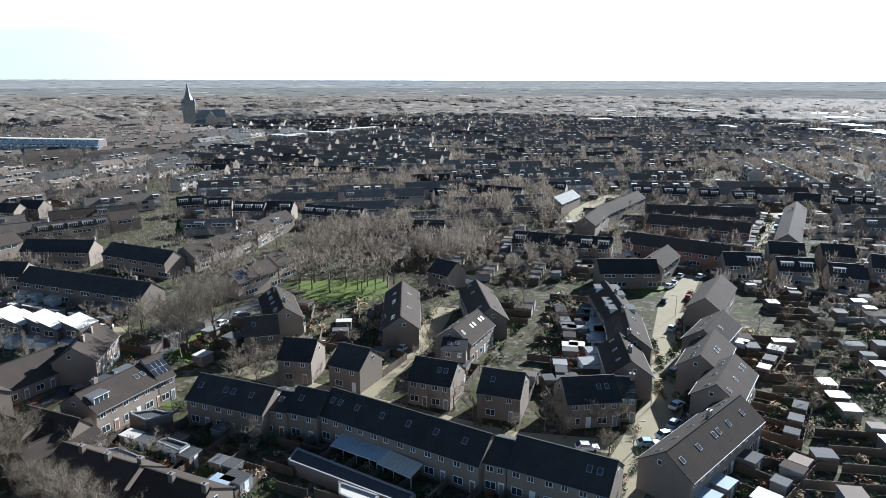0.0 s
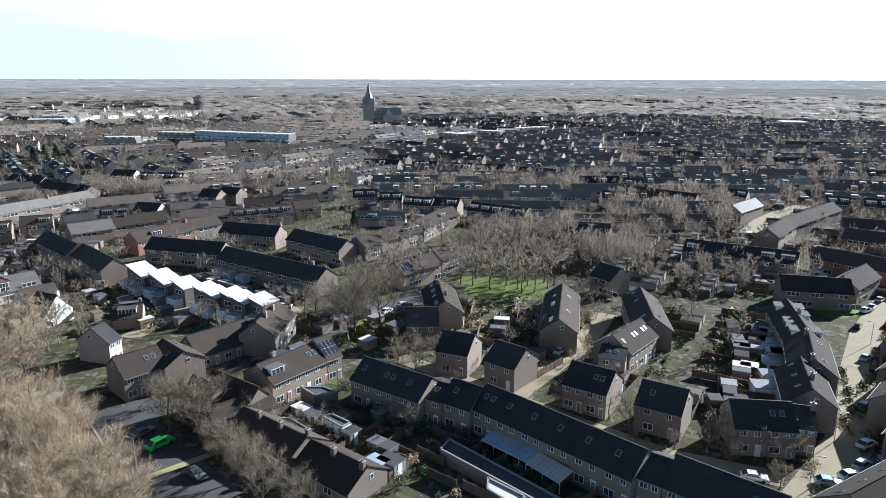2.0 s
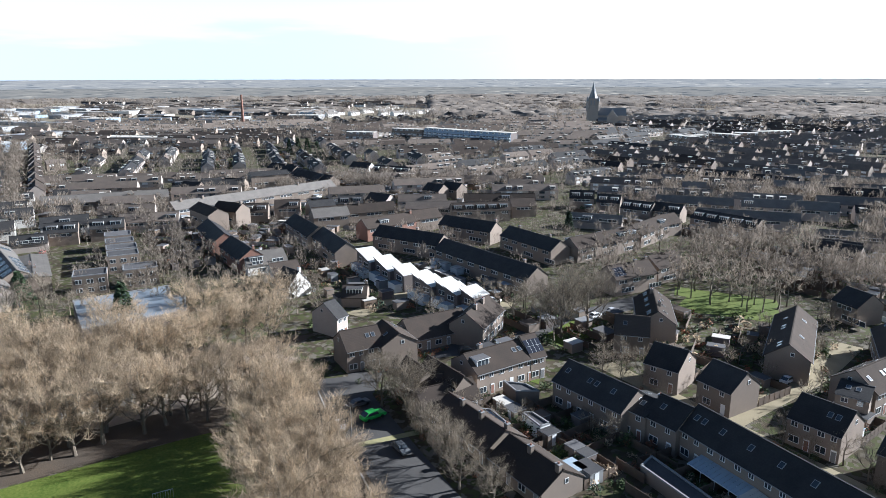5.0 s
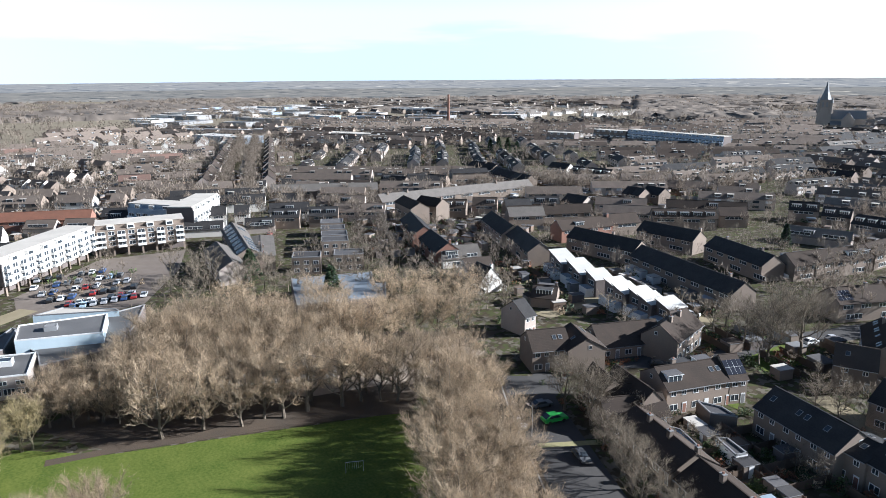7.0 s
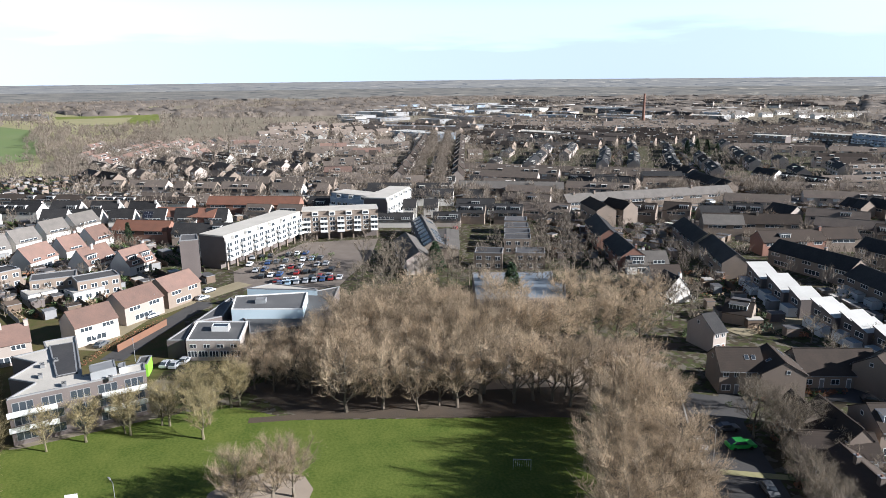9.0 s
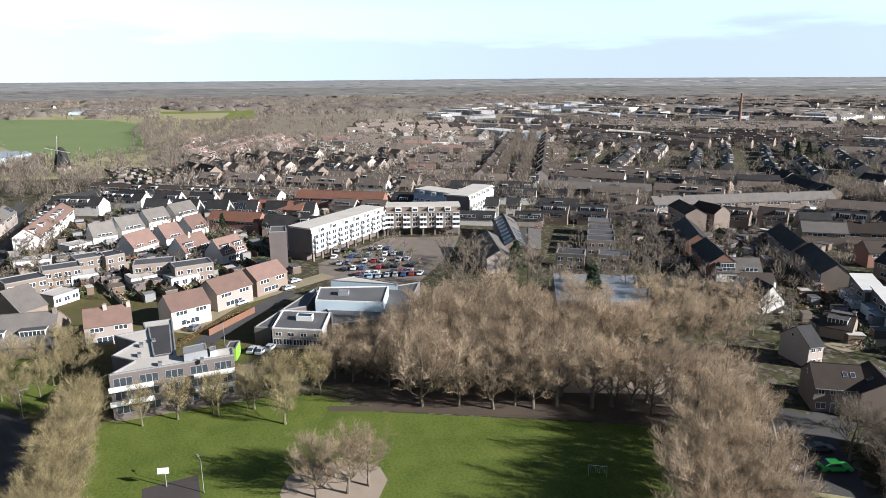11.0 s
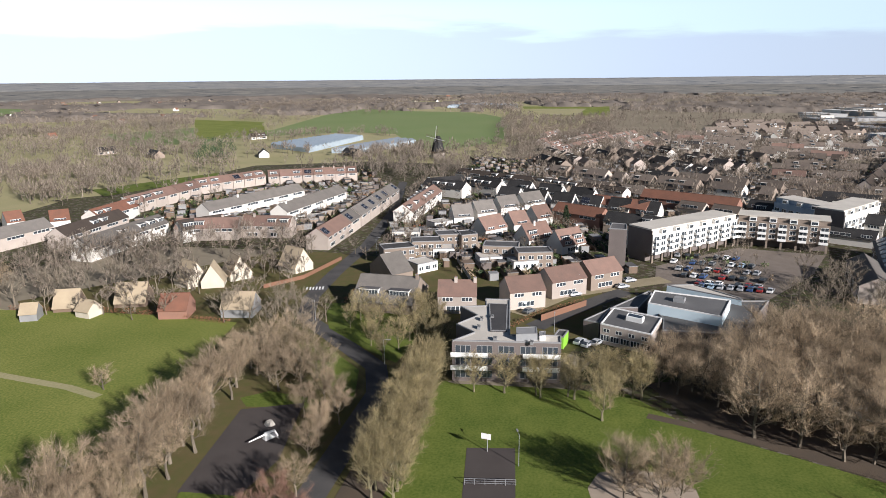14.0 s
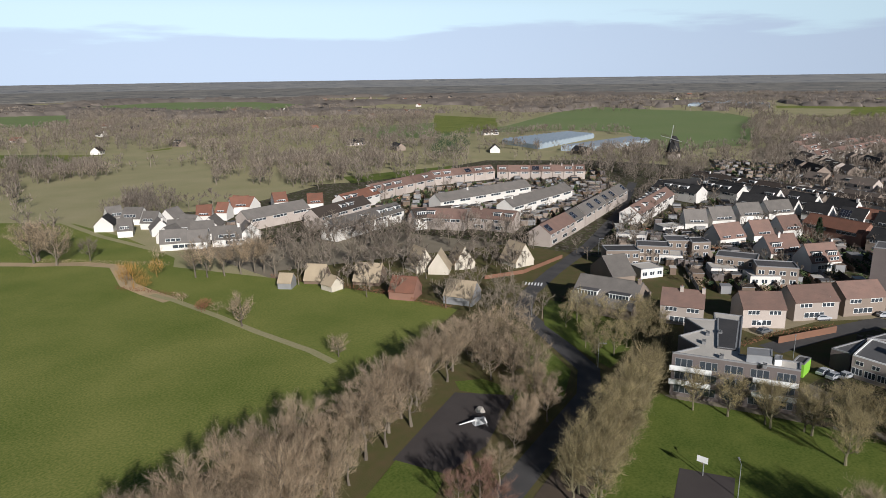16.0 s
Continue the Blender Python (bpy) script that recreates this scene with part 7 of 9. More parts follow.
terrace(-153.4, -146.7, -151.6, -150.8, depth=5, eave=2.4, roof=THATCH, wall=GREYPAINT, lights=0, chimney=0, name='thatched_house', label='pale timber house under a steep thatched roof', units=1, ridge=4.6, detail=1)
terrace(-163.4, -105.9, -161.6, -113.7, depth=7.5, eave=2.8, roof=TILERED, wall=BRICKRED, lights=0.3, chimney=0, units=1, ridge=6.4, detail=1)
terrace(-167.6, -88.0, -166.4, -96.9, depth=8, eave=2.8, roof=THATCH, wall=GREYPAINT, lights=0, chimney=0, name='thatched_house', label='pale timber house under a steep thatched roof', units=1, ridge=6.4, detail=1)
ribbon('garden_fence_line', [(-189.8, -96.7), (-201.9, -88.2), (-226.9, -83.8)], 0.15, FENCERED, 1.3, 'reddish wooden fence along the road', 'fence', 1.3)
terrace(-208.8, -257.7, -213.5, -252.6, eave=4, roof=TILERED, wall=PLASTER, units=1, lights=0.2, ridge=8, detail=0)
terrace(-219.0, -254.9, -221.6, -249.8, eave=4, roof=TILERED, wall=PLASTER, units=1, lights=0.2, ridge=8, detail=0)
terrace(-230.8, -259.9, -239.3, -255.3, eave=4, roof=TILERED, wall=PLASTER, units=1, lights=0.2, ridge=8, detail=0)
terrace(-235.8, -262.5, -238.1, -250.0, eave=4, roof=TILERED, wall=PLASTER, units=2, lights=0.2, ridge=8, detail=0)
terrace(-250.7, -250.5, -256.6, -246.6, eave=4, roof=TILERED, wall=PLASTER, units=1, lights=0.2, ridge=8, detail=0)
terrace(-256.9, -232.4, -262.3, -226.7, eave=4, roof=TILERED, wall=PLASTER, units=1, lights=0.2, ridge=8, detail=0)
terrace(-187.5, -295.4, -194.1, -293.2, eave=3.2, roof=TILEGREY, wall=PLASTER, solar=0.04, units=1, lights=0.2, ridge=7.5, detail=0)
terrace(-191.7, -286.9, -195.9, -278.5, eave=3.2, roof=TILEGREY, wall=PLASTER, solar=0.04, units=1, lights=0.2, ridge=7.5, detail=0)
terrace(-189.7, -270.0, -193.0, -263.5, eave=3.2, roof=TILEGREY, wall=PLASTER, solar=0.04, units=1, lights=0.2, ridge=7.5, detail=0)
terrace(-181.4, -243.2, -188.4, -234.7, eave=3.2, roof=TILEGREY, wall=PLASTER, solar=0.04, units=1, lights=0.2, ridge=7.5, detail=0)
terrace(-183.8, -231.5, -190.5, -225.2, eave=3.2, roof=TILEGREY, wall=PLASTER, solar=0.04, units=1, lights=0.2, ridge=7.5, detail=0)
terrace(-166.4, -228.6, -173.8, -221.8, eave=3.2, roof=TILEGREY, wall=PLASTER, solar=0.04, units=1, lights=0.2, ridge=7.5, detail=1)
terrace(-181.0, -215.5, -189.1, -207.6, eave=3.2, roof=TILEGREY, wall=PLASTER, solar=0.04, units=1, lights=0.2, ridge=7.5, detail=1)
terrace(-172.9, -265.2, -177.6, -261.4, eave=3.2, roof=TILEGREY, wall=PLASTER, solar=0.04, units=1, lights=0.2, ridge=7.5, detail=0)
for hx, hy, ht in ((-178.0, -281.0, 40), (-184.0, -252.0, 60), (-177.0, -236.0, 20), (-196.0, -247.0, 100), (-199.0, -236.0, 30), (-176.0, -219.0, 130), (-197.0, -212.0, 60), (-203.0, -268.0, 15)):
    dx, dy = 4.5 * math.cos(radians(ht)), 4.5 * math.sin(radians(ht))
    terrace(hx - dx, hy - dy, hx + dx, hy + dy, eave=3.0, depth=8, roof=TILEGREY if ht % 40 else TILEDARK, wall=PLASTER, units=1, lights=0.2, ridge=6.8, detail=0)
terrace(-205.9, -225.3, -240.6, -220.3, roof=TILEGREY, wall=BRICKPALE, glen=8, units=6, lights=0.2, detail=0, garden=1)
terrace(-223.4, -200.3, -262.2, -200.7, roof=TILEBROWN, wall=BRICKPALE, dormers=0.3, units=7, lights=0.2, detail=0)
terrace(-208.6, -178.0, -254.5, -175.8, roof=TILEGREY, wall=PLASTER, dormers=0.5, units=8, lights=0.2, detail=0)
terrace(-243.5, -160.0, -259.4, -148.6, roof=TILEBROWN, wall=PLASTER, dormers=0.5, units=3, lights=0.2, detail=0)

# gardens
plots([(90.3, 190.8), (115.5, 214.0), (147.1, 214.3), (103.1, 131.6), (67.0, 109.0), (70.5, 131.4)], -8)
plots([(55.3, 103.4), (77.8, 117.1), (87.4, 109.1), (75.9, 92.5), (52.8, 92.4)], -8)
plots([(17.0, 201.0), (43.6, 201.3), (35.8, 148.9), (22.4, 148.8), (17.0, 163.2)], -15)
plots([(100.4, 227.5), (212.7, 304.2), (153.2, 214.4), (95.1, 201.7)], -6)
plots([(-358.5, -201.7), (-370.9, -167.7), (-382.8, -114.7), (-275.2, -102.2), (-271.0, -155.0)], 30)
plots([(-333.0, -97.9), (-356.1, -28.1), (-263.2, 19.2), (-226.7, -26.7), (-263.1, -74.3)], 20)
plots([(-418.6, -73.9), (-474.0, 124.3), (-356.9, 125.8), (-294.4, 26.6), (-357.4, -40.1)], 20)
plots([(-543.3, -82.8), (-572.1, 144.7), (-429.6, 251.7), (-324.3, 190.3), (-333.6, 65.7), (-339.3, -55.2)], 24)
plots([(-341.2, 200.1), (-312.4, 350.9), (-242.0, 389.0), (-170.3, 278.4), (-213.0, 151.0)], 20)
plots([(-401.3, 289.8), (-206.6, 449.8), (-164.4, 357.5), (-331.2, 237.2)], 10)
garden_patch([(-44.2, 189.6), (-15.7, 189.9), (-15.4, 166.9), (-26.8, 162.8), (-37.8, 166.7)], 40, -85)
garden_patch([(-65.1, 116.3), (-34.4, 118.7), (-25.9, 104.8), (-20.0, 94.3), (-43.4, 94.1), (-56.6, 102.9)], 50, -24)
garden_patch([(-171.6, 175.5), (-137.6, 174.1), (-108.3, 150.6), (-120.1, 141.2), (-149.0, 151.1)], 40, -24)
garden_patch([(-215.7, -68.4), (-263.3, -44.1), (-248.2, -6.8), (-224.2, -24.8)], 20, 20)

# trees of the park
scatter([(-123.0, 29.0), (-117.5, 45.0), (-116.5, 62.0), (-105.0, 88.0), (-101.5, 78.0), (-112.0, 53.0)], 20, 13, 16, 'broad', 3.6)
scatter([(-126.0, 33.0), (-125.5, 70.0), (-126.5, 100.0), (-120.0, 117.0), (-161.0, 50.3), (-152.7, 37.1)], 58, 13, 16, 'broad', 4.2)
scatter([(-98.0, 80.0), (-102.0, 94.0), (-83.0, 83.0), (-62.0, 68.5), (-45.0, 57.0), (-49.5, 46.0), (-69.2, 58.0)], 40, 12, 15, 'broad', 3.8)
scatter([(-228.4, 63.4), (-218.6, 94.7), (-174.4, 123.8), (-144.6, 139.1), (-130.8, 123.6), (-188.4, 58.8)], 40, 8, 12, 'broad', 5)
scatter([(-140.8, 15.5), (-130.6, 30.3), (-146.3, 38.5), (-150.1, 23.2)], 20, 9, 12, 'broad', 3.2)
scatter([(-102.1, 6.2), (-101.0, 18.7), (-94.5, 19.0), (-94.1, 5.7)], 8, 9, 12, 'broad', 3.5)
tree(-129.8, -19.7, 9.5, 'upright')
tree(-130.4, -13.3, 9.5, 'upright')
tree(-130.6, -6.7, 9.5, 'upright')
tree(-131.0, -0.1, 9.5, 'upright')
tree(-132.6, 6.0, 11, 'upright')
tree(-132.7, 13.1, 11, 'upright')
tree(-122.0, 6.6, 11, 'upright')
tree(-89.3, -30.0, 11.5, 'upright')
tree(-92.0, -30.0, 11.5, 'upright')
tree(-94.8, -30.0, 11.5, 'upright')
tree(-97.8, -30.0, 11.5, 'upright')
tree(-100.9, -30.0, 11.5, 'upright')
tree(-104.1, -30.0, 11.5, 'upright')
tree(-107.6, -30.0, 11.5, 'upright')
tree(-111.2, -30.1, 11.5, 'upright')
tree(-115.0, -30.1, 11.5, 'upright')
tree(-119.0, -30.1, 11.5, 'upright')
tree(-123.3, -30.1, 11.5, 'upright')
tree(-127.9, -30.1, 11.5, 'upright')
tree(-132.7, -30.1, 11.5, 'upright')
tree(-89.6, -26.4, 11, 'upright')
tree(-92.5, -26.5, 11, 'upright')
tree(-95.6, -26.7, 11, 'upright')
tree(-98.8, -26.9, 11, 'upright')
tree(-102.3, -27.1, 11, 'upright')
tree(-105.9, -27.4, 11, 'upright')
tree(-109.7, -27.6, 11, 'upright')
tree(-113.8, -27.8, 11, 'upright')
tree(-118.1, -28.1, 11, 'upright')
tree(-122.8, -28.4, 11, 'upright')
tree(-127.7, -28.7, 11, 'upright')
tree(-133.0, -29.0, 11, 'upright')
scatter([(-35.8, -80.1), (-57.3, -77.4), (-84.2, -72.2), (-110.9, -73.2), (-126.6, -71.5), (-118.6, -65.2), (-103.6, -65.6), (-81.8, -63.5), (-57.4, -58.6), (-42.2, -65.2)], 44, 11, 14, 'tall', 3.6)
scatter([(-131.5, -74.6), (-148.2, -67.4), (-123.1, -49.9), (-119.0, -54.7)], 14, 8, 12, 'broad', 4.5)
scatter([(-112.2, -51.7), (-123.4, -48.8), (-119.8, -42.4), (-101.8, -41.6), (-87.4, -41.9)], 8, 7, 9, 'tall', 4)
tree(-82.0, -42.5, 9, 'red')
tree(-77.4, -43.8, 9, 'red')
tree(-79.6, -38.4, 8, 'red')
scatter([(-154.6, -199.5), (-160.4, -158.4), (-184.1, -128.2), (-224.2, -139.2), (-215.2, -178.3), (-190.1, -205.1)], 40, 9, 13, 'tall', 5)
scatter([(-142.7, -276.1), (-150.3, -261.5), (-133.1, -240.5), (-128.1, -249.9)], 3, 14, 17, 'broad', 4)
tree(-120.0, -134.8, 10, 'broad')
tree(-141.9, -237.1, 10, 'street')
tree(-132.1, -242.3, 16, 'broad')
tree(-116.5, -98.5, 6, 'broad')
scatter([(-167.0, -61.9), (-170.4, -49.7), (-156.6, -36.8), (-140.1, -43.7)], 10, 7, 10, 'upright', 5)

# trees between the houses
scatter([(-64.6, 158.8), (-61.2, 179.7), (-59.9, 225.9), (-59.0, 258.3), (-84.7, 277.6), (-84.4, 212.2), (-73.3, 162.5)], 16, 9, 13, 'street', 5)
scatter([(-58.2, 219.0), (-4.9, 233.8), (1.4, 268.5), (-20.9, 289.3), (-53.6, 278.0)], 46, 9, 13, 'street', 5)
scatter([(-1.1, 301.4), (57.0, 308.4), (62.8, 378.3), (5.0, 377.4)], 34, 8, 12, 'street', 5)
scatter([(-0.9, 258.9), (21.6, 234.1), (44.7, 226.9), (40.4, 213.3), (6.9, 219.6)], 14, 7, 10, 'street', 5)
scatter([(-72.7, 148.2), (-68.9, 158.7), (-72.3, 179.6), (-84.9, 162.4)], 5, 8, 11, 'street', 5)
scatter([(-73.5, 141.1), (-71.4, 165.0), (-69.9, 192.2), (-56.8, 159.9), (-61.8, 144.8)], 4, 10, 14, 'street', 5)
scatter([(-152.8, 133.7), (-142.0, 148.2), (-118.7, 128.5), (-129.6, 124.4)], 12, 7, 10, 'street', 5)
scatter([(-220.9, 140.8), (-221.5, 169.5), (-159.5, 140.5), (-143.5, 140.4), (-162.2, 119.3), (-181.9, 115.4)], 24, 7, 10, 'street', 5)
scatter([(-9.3, 163.0), (-0.6, 180.1), (-0.7, 213.0), (-8.2, 212.9)], 8, 5, 8, 'street', 4)
scatter([(-44.2, 133.4), (-28.8, 142.1), (-30.0, 148.5), (-48.7, 148.3)], 12, 5, 8, 'street', 4)
scatter([(-9.6, 125.8), (12.9, 118.9), (11.2, 125.9), (-7.6, 130.9)], 9, 5, 8, 'street', 4)
scatter([(18.9, 114.7), (34.9, 114.8), (35.2, 120.2), (20.7, 120.1)], 6, 5, 8, 'street', 4)
scatter([(-67.2, 97.9), (-44.3, 96.4), (-51.0, 108.4), (-71.4, 112.2)], 6, 5, 8, 'street', 4)
scatter([(-38.9, 108.4), (-31.8, 108.5), (-33.8, 116.5), (-39.2, 116.5)], 3, 5, 8, 'street', 4)
tree_line([(-171.1, 109.4), (-253.4, 168.1), (-322.4, 205.0)], 9, 8, 10, 'street')
tree_line([(-182.8, 134.7), (-248.2, 173.9), (-314.7, 213.3)], 9, 8, 10, 'street')
tree_line([(-219.0, 359.5), (-183.2, 398.6), (-107.9, 402.0), (-51.1, 390.2)], 7, 9, 12, 'street')
tree_line([(-230.6, 408.7), (-117.6, 437.5), (-9.6, 439.6)], 8, 9, 12, 'far')
tree_line([(38.0, 387.5), (72.7, 398.2)], 7, 9, 12, 'far')
conifer(-163.4, 97.4, 13, 2.8)
conifer(-205.0, 91.5, 11, 4.0)
conifer(-106.7, 266.7, 10, 2.4)
conifer(-299.9, -4.3, 9, 2)
conifer(-433.5, 438.7, 14, 2.5)
conifer(-437.4, 431.7, 13, 2.5)
conifer(-423.1, 439.6, 14, 2.5)
conifer(-410.0, 437.5, 12, 2.5)

# fields
FIELDS.append([(-590.0, -305.0), (-720.0, -285.0), (-720.0, -150.0), (-560.0, -165.0)])
FIELDS.append([(-1055.3, -1698.2), (-1349.2, -1784.8), (-1450.7, -1494.1), (-1312.1, -1134.8), (-1073.0, -1015.2), (-954.7, -1205.6), (-948.4, -1479.4)])
sheet('far_pasture', FIELDS[-1], HAZEGRASS, 0.07, 'far green pasture', 'meadow')
FIELDS.append([(-811.7, -817.9), (-876.4, -752.8), (-764.6, -663.3), (-727.9, -727.9)])
sheet('pale_field', FIELDS[-1], ROUGHGRASS, 0.07, 'far pale field', 'field')
FIELDS.append([(-720.5, -570.5), (-878.0, -501.7), (-647.0, -369.9), (-601.0, -433.1)])
sheet('west_pasture', FIELDS[-1], HAZEGRASS, 0.07, 'green pasture behind trees', 'meadow')
FIELDS.append([(-1013.5, -615.0), (-967.2, -470.9), (-743.0, -361.7), (-675.4, -410.3)])
sheet('east_pasture', FIELDS[-1], MEADOW, 0.09, 'green pasture behind trees', 'meadow')
FIELDS.append([(-1397.9, -113.0), (-1405.1, 12.0), (-1181.3, -4.9), (-1172.8, -89.3)])
sheet('row_field', FIELDS[-1], ROUGHGRASS, 0.08, 'far striped field', 'field')
FIELDS.append([(-355.4, -288.8), (-436.7, -249.9), (-414.0, -237.0), (-335.8, -265.5)])
sheet('bank_field', FIELDS[-1], LAWN, 0.06, 'green bank behind the red roofs', 'meadow')
FIELDS.append([(-1218.8, -174.0), (-1091.6, -117.0), (-894.9, -89.1), (-725.4, -85.2), (-684.4, -101.8)])
sheet('bright_field', FIELDS[-1], HAZEGRASS, 0.065, 'bright green field at the edge of the town', 'meadow')

# apartments and school
apartment_wing(-240.4, 27.0, -273.0, 61.5, 12, 12.0, 4)
apartment_wing(-272.9, 61.8, -264.8, 92.0, 12, 12.0, 4, wall=BRICK, label="apartment block of brown brick with white dormer bays")
apartment_wing(-284.2, 103.5, -310.3, 125.7, 12, 12.5, 4, False)
apartment_wing(-315.7, 85.6, -293.7, 99.4, 12, 12.0, 4, False, wall=BLUEFRONT, label="long apartment block with blue-grey gallery fronts")
flat_block([(-229.2, 11.3), (-228.6, 17.1), (-237.4, 17.6), (-238.7, 12.5)], 14.5, BRICKDARK, BITUMEN, 'dark brick lift tower beside the apartments', 'lift_tower', 'tower')
flats = flat_block([(-134.6, -25.3), (-137.3, -1.9), (-141.7, -2.1), (-140.1, -13.2), (-164.6, -15.6), (-163.9, -22.1), (-158.8, -21.0), (-156.9, -27.3), (-151.3, -22.2), (-144.7, -26.2), (-140.3, -21.3)], 9.2, BRICKDARK, GRAVELROOF, 'dark brick apartment building with a stepped gravel roof', 'park_apartments', 'apartments')
FRONT = ((-134.6, -25.3), (-137.3, -1.9))
wing = flat_block([(-174.8, 10.8), (-169.0, 22.6), (-156.6, 18.8), (-162.1, 7.1)], 5.0, BRICKPALE, GREYROOF, 'school wing of yellow brick under a grey roof', 'school_wing', 'school', edge=WHITE)
flat_block([(-187.1, 22.3), (-181.9, 41.4), (-168.0, 36.7), (-175.9, 19.6)], 6.5, PALEBLUE, GREYROOF, 'school hall with a pale blue panel band', 'school_hall', 'school', edge=WHITE)
flat_block([(-174.8, 38.0), (-189.2, 43.1), (-190.9, 53.3), (-176.3, 46.7), (-162.9, 38.0), (-162.8, 22.0), (-171.1, 23.1), (-183.1, 20.4)], 4.0, BRICKDARK, GREYROOF, 'low flat-roofed part of the school', 'school_low_wing', 'school')
flat_block([(-196.2, 26.8), (-185.6, 45.1), (-187.3, 45.1), (-198.3, 34.6)], 5.5, PALEBLUE, GRAVELROOF, 'pale rear wing of the school', 'school_rear_wing', 'school')
flat_block([(-165.7, 3.0), (-193.1, 21.5), (-191.2, 22.3), (-177.8, 17.6), (-176.3, 10.2), (-164.0, 6.9)], 4.4, BRICKDARK, GREYROOF, 'dark side wing of the school', 'school_side_wing', 'school')
flat_block([(-157.2, -4.1), (-156.5, -1.7), (-161.2, -0.6), (-161.6, -3.1)], 3.0, LIME, BITUMEN, 'small lime green box beside the flats', 'green_kiosk', 'kiosk')

# sawtooth roofs
sawtooth_row(-147.1, 178.7, -117.0, 165.2, 5)
sawtooth_row(-113.7, 164.4, -88.0, 157.8, 5)

# landmarks
church(-344.7, 931.4, 20)
windmill(-549.6, -114.2, 60)
chimney_stack(-744.9, 650.3, 43)
glasshouse([(-604.0, -288.7), (-711.3, -261.5), (-696.3, -226.2), (-569.2, -235.8)])
glasshouse([(-567.1, -213.9), (-569.6, -188.8), (-657.9, -159.1), (-675.0, -185.2)])
glasshouse([(-1438.9, -277.5), (-1458.1, -194.3), (-1643.9, -216.5), (-1667.5, -287.4)])
glasshouse([(-1418.8, -186.1), (-1395.3, -123.3), (-1529.5, -135.8), (-1562.0, -202.4)])
apartment_wing(-403.9, 594.7, -354.1, 584.3, 12, 14, 5, False, wall=BLUEFRONT, label='far apartment slab with blue-grey balconies')
apartment_wing(-354.1, 584.3, -293.7, 578.0, 12, 14, 5, False, wall=BLUEFRONT, label='far apartment slab with blue-grey balconies')
apartment_wing(-177.0, 690.6, -151.4, 671.5, 12, 10, 3, False, wall=BRICK, label='far brick apartment building')
apartment_wing(-154.1, 683.4, -139.7, 700.2, 12, 10, 3, False, wall=BRICK, label='far brick apartment building')
apartment_wing(-144.9, 726.5, -118.8, 719.2, 12, 10, 3, False, wall=BRICK, label='far brick apartment building')
apartment_wing(-123.4, 746.7, -102.1, 752.1, 12, 10, 3, False, wall=BRICK, label='far brick apartment building')
apartment_wing(-105.2, 774.3, -74.2, 806.7, 12, 10, 3, False, wall=BRICK, label='far brick apartment building')
apartment_wing(-454.8, 528.6, -426.4, 537.2, 12, 12, 4, False, wall=BRICK, label='far brick apartment building')
apartment_wing(-444.1, 591.6, -405.8, 594.0, 12, 12, 4, False, wall=BRICK, label='far brick apartment building')

# small things
basketball_hoop(-107.0, -13.8, 80)
street_lamp(-103.3, -7.9, 200)
goal(-87.6, 54.9, 60)
play_sculpture(-103.7, -54.7, -35)
rock(-108.9, -56.4, 1.2)
car(-76.6, 94.0, 72, GREENPAINT, scale=1.2, label='bright green parked van')
car(-82.2, 96.8, 71, PAINTS[2])
car(-79.9, 87.7, -24, PAINTS[0])
car(-64.8, 87.2, -24, PAINTS[2])
car(26.1, 109.3, 0, PAINTS[0])
car(37.7, 110.7, 0, PAINTS[6])
car(41.9, 113.8, 25, PAINTS[0])
car(44.9, 118.0, 47, PAINTS[1])
car(47.9, 125.7, 44, PAINTS[0])
car(52.5, 142.1, 53, PAINTS[2])
car(61.3, 169.6, 55, PAINTS[1])
car(50.6, 121.4, 20, PAINTS[1])
car(73.0, 207.4, 43, PAINTS[0])
car(80.5, 219.3, 56, PAINTS[1])
car(87.2, 218.7, 44, PAINTS[0])
car(-252.1, 37.6, 158)
car(-251.8, 40.9, 157)
car(-251.5, 44.1, 157)
car(-250.8, 50.7, 155)
car(-250.5, 54.0, 155)
car(-250.2, 57.2, 154)
car(-242.9, 34.9, 158)
car(-242.3, 41.3, 157)
car(-242.0, 44.4, 156)
car(-241.7, 47.6, 155)
car(-241.0, 53.9, 154)
car(-240.7, 57.1, 153)
car(-240.4, 60.2, 153)
car(-234.0, 35.5, 157)
car(-233.7, 38.6, 156)
car(-233.1, 44.7, 155)
car(-232.8, 47.8, 154)
car(-232.5, 50.8, 154)
car(-231.9, 56.9, 153)
car(-231.6, 60.0, 152)
car(-225.6, 36.1, 156)
car(-225.4, 39.1, 155)
car(-225.1, 42.0, 155)
car(-224.5, 47.9, 154)
car(-224.2, 50.9, 153)
car(-223.9, 53.9, 152)
car(-223.4, 59.8, 151)
car(-217.6, 39.5, 155)
car(-217.3, 42.4, 154)
car(-217.0, 45.2, 153)
car(-216.5, 51.0, 152)
car(-216.2, 53.8, 152)
car(-215.9, 56.7, 151)
car(-214.2, 39.7, 159)
car(-213.9, 42.5, 159)
car(-213.7, 45.3, 158)
car(-213.4, 48.2, 157)
car(-213.1, 51.0, 157)
car(-212.9, 53.8, 156)
car(-212.6, 56.6, 155)
car(-212.3, 59.4, 155)
car(-160.8, 2.3, 151, PAINTS[1])
car(-159.5, 4.2, 151, PAINTS[1])
car(-160.9, 6.4, 150, PAINTS[1])
car(-219.6, -10.1, 151)
car(-225.6, -0.5, 150)
car(-324.4, -54.5, 166)
car(-362.6, -57.5, 168)
car(-390.1, -59.9, 169)
car(-422.4, -68.0, 171)
veranda(-18.1, 110.2, -8.3, 104.3, 3.4)
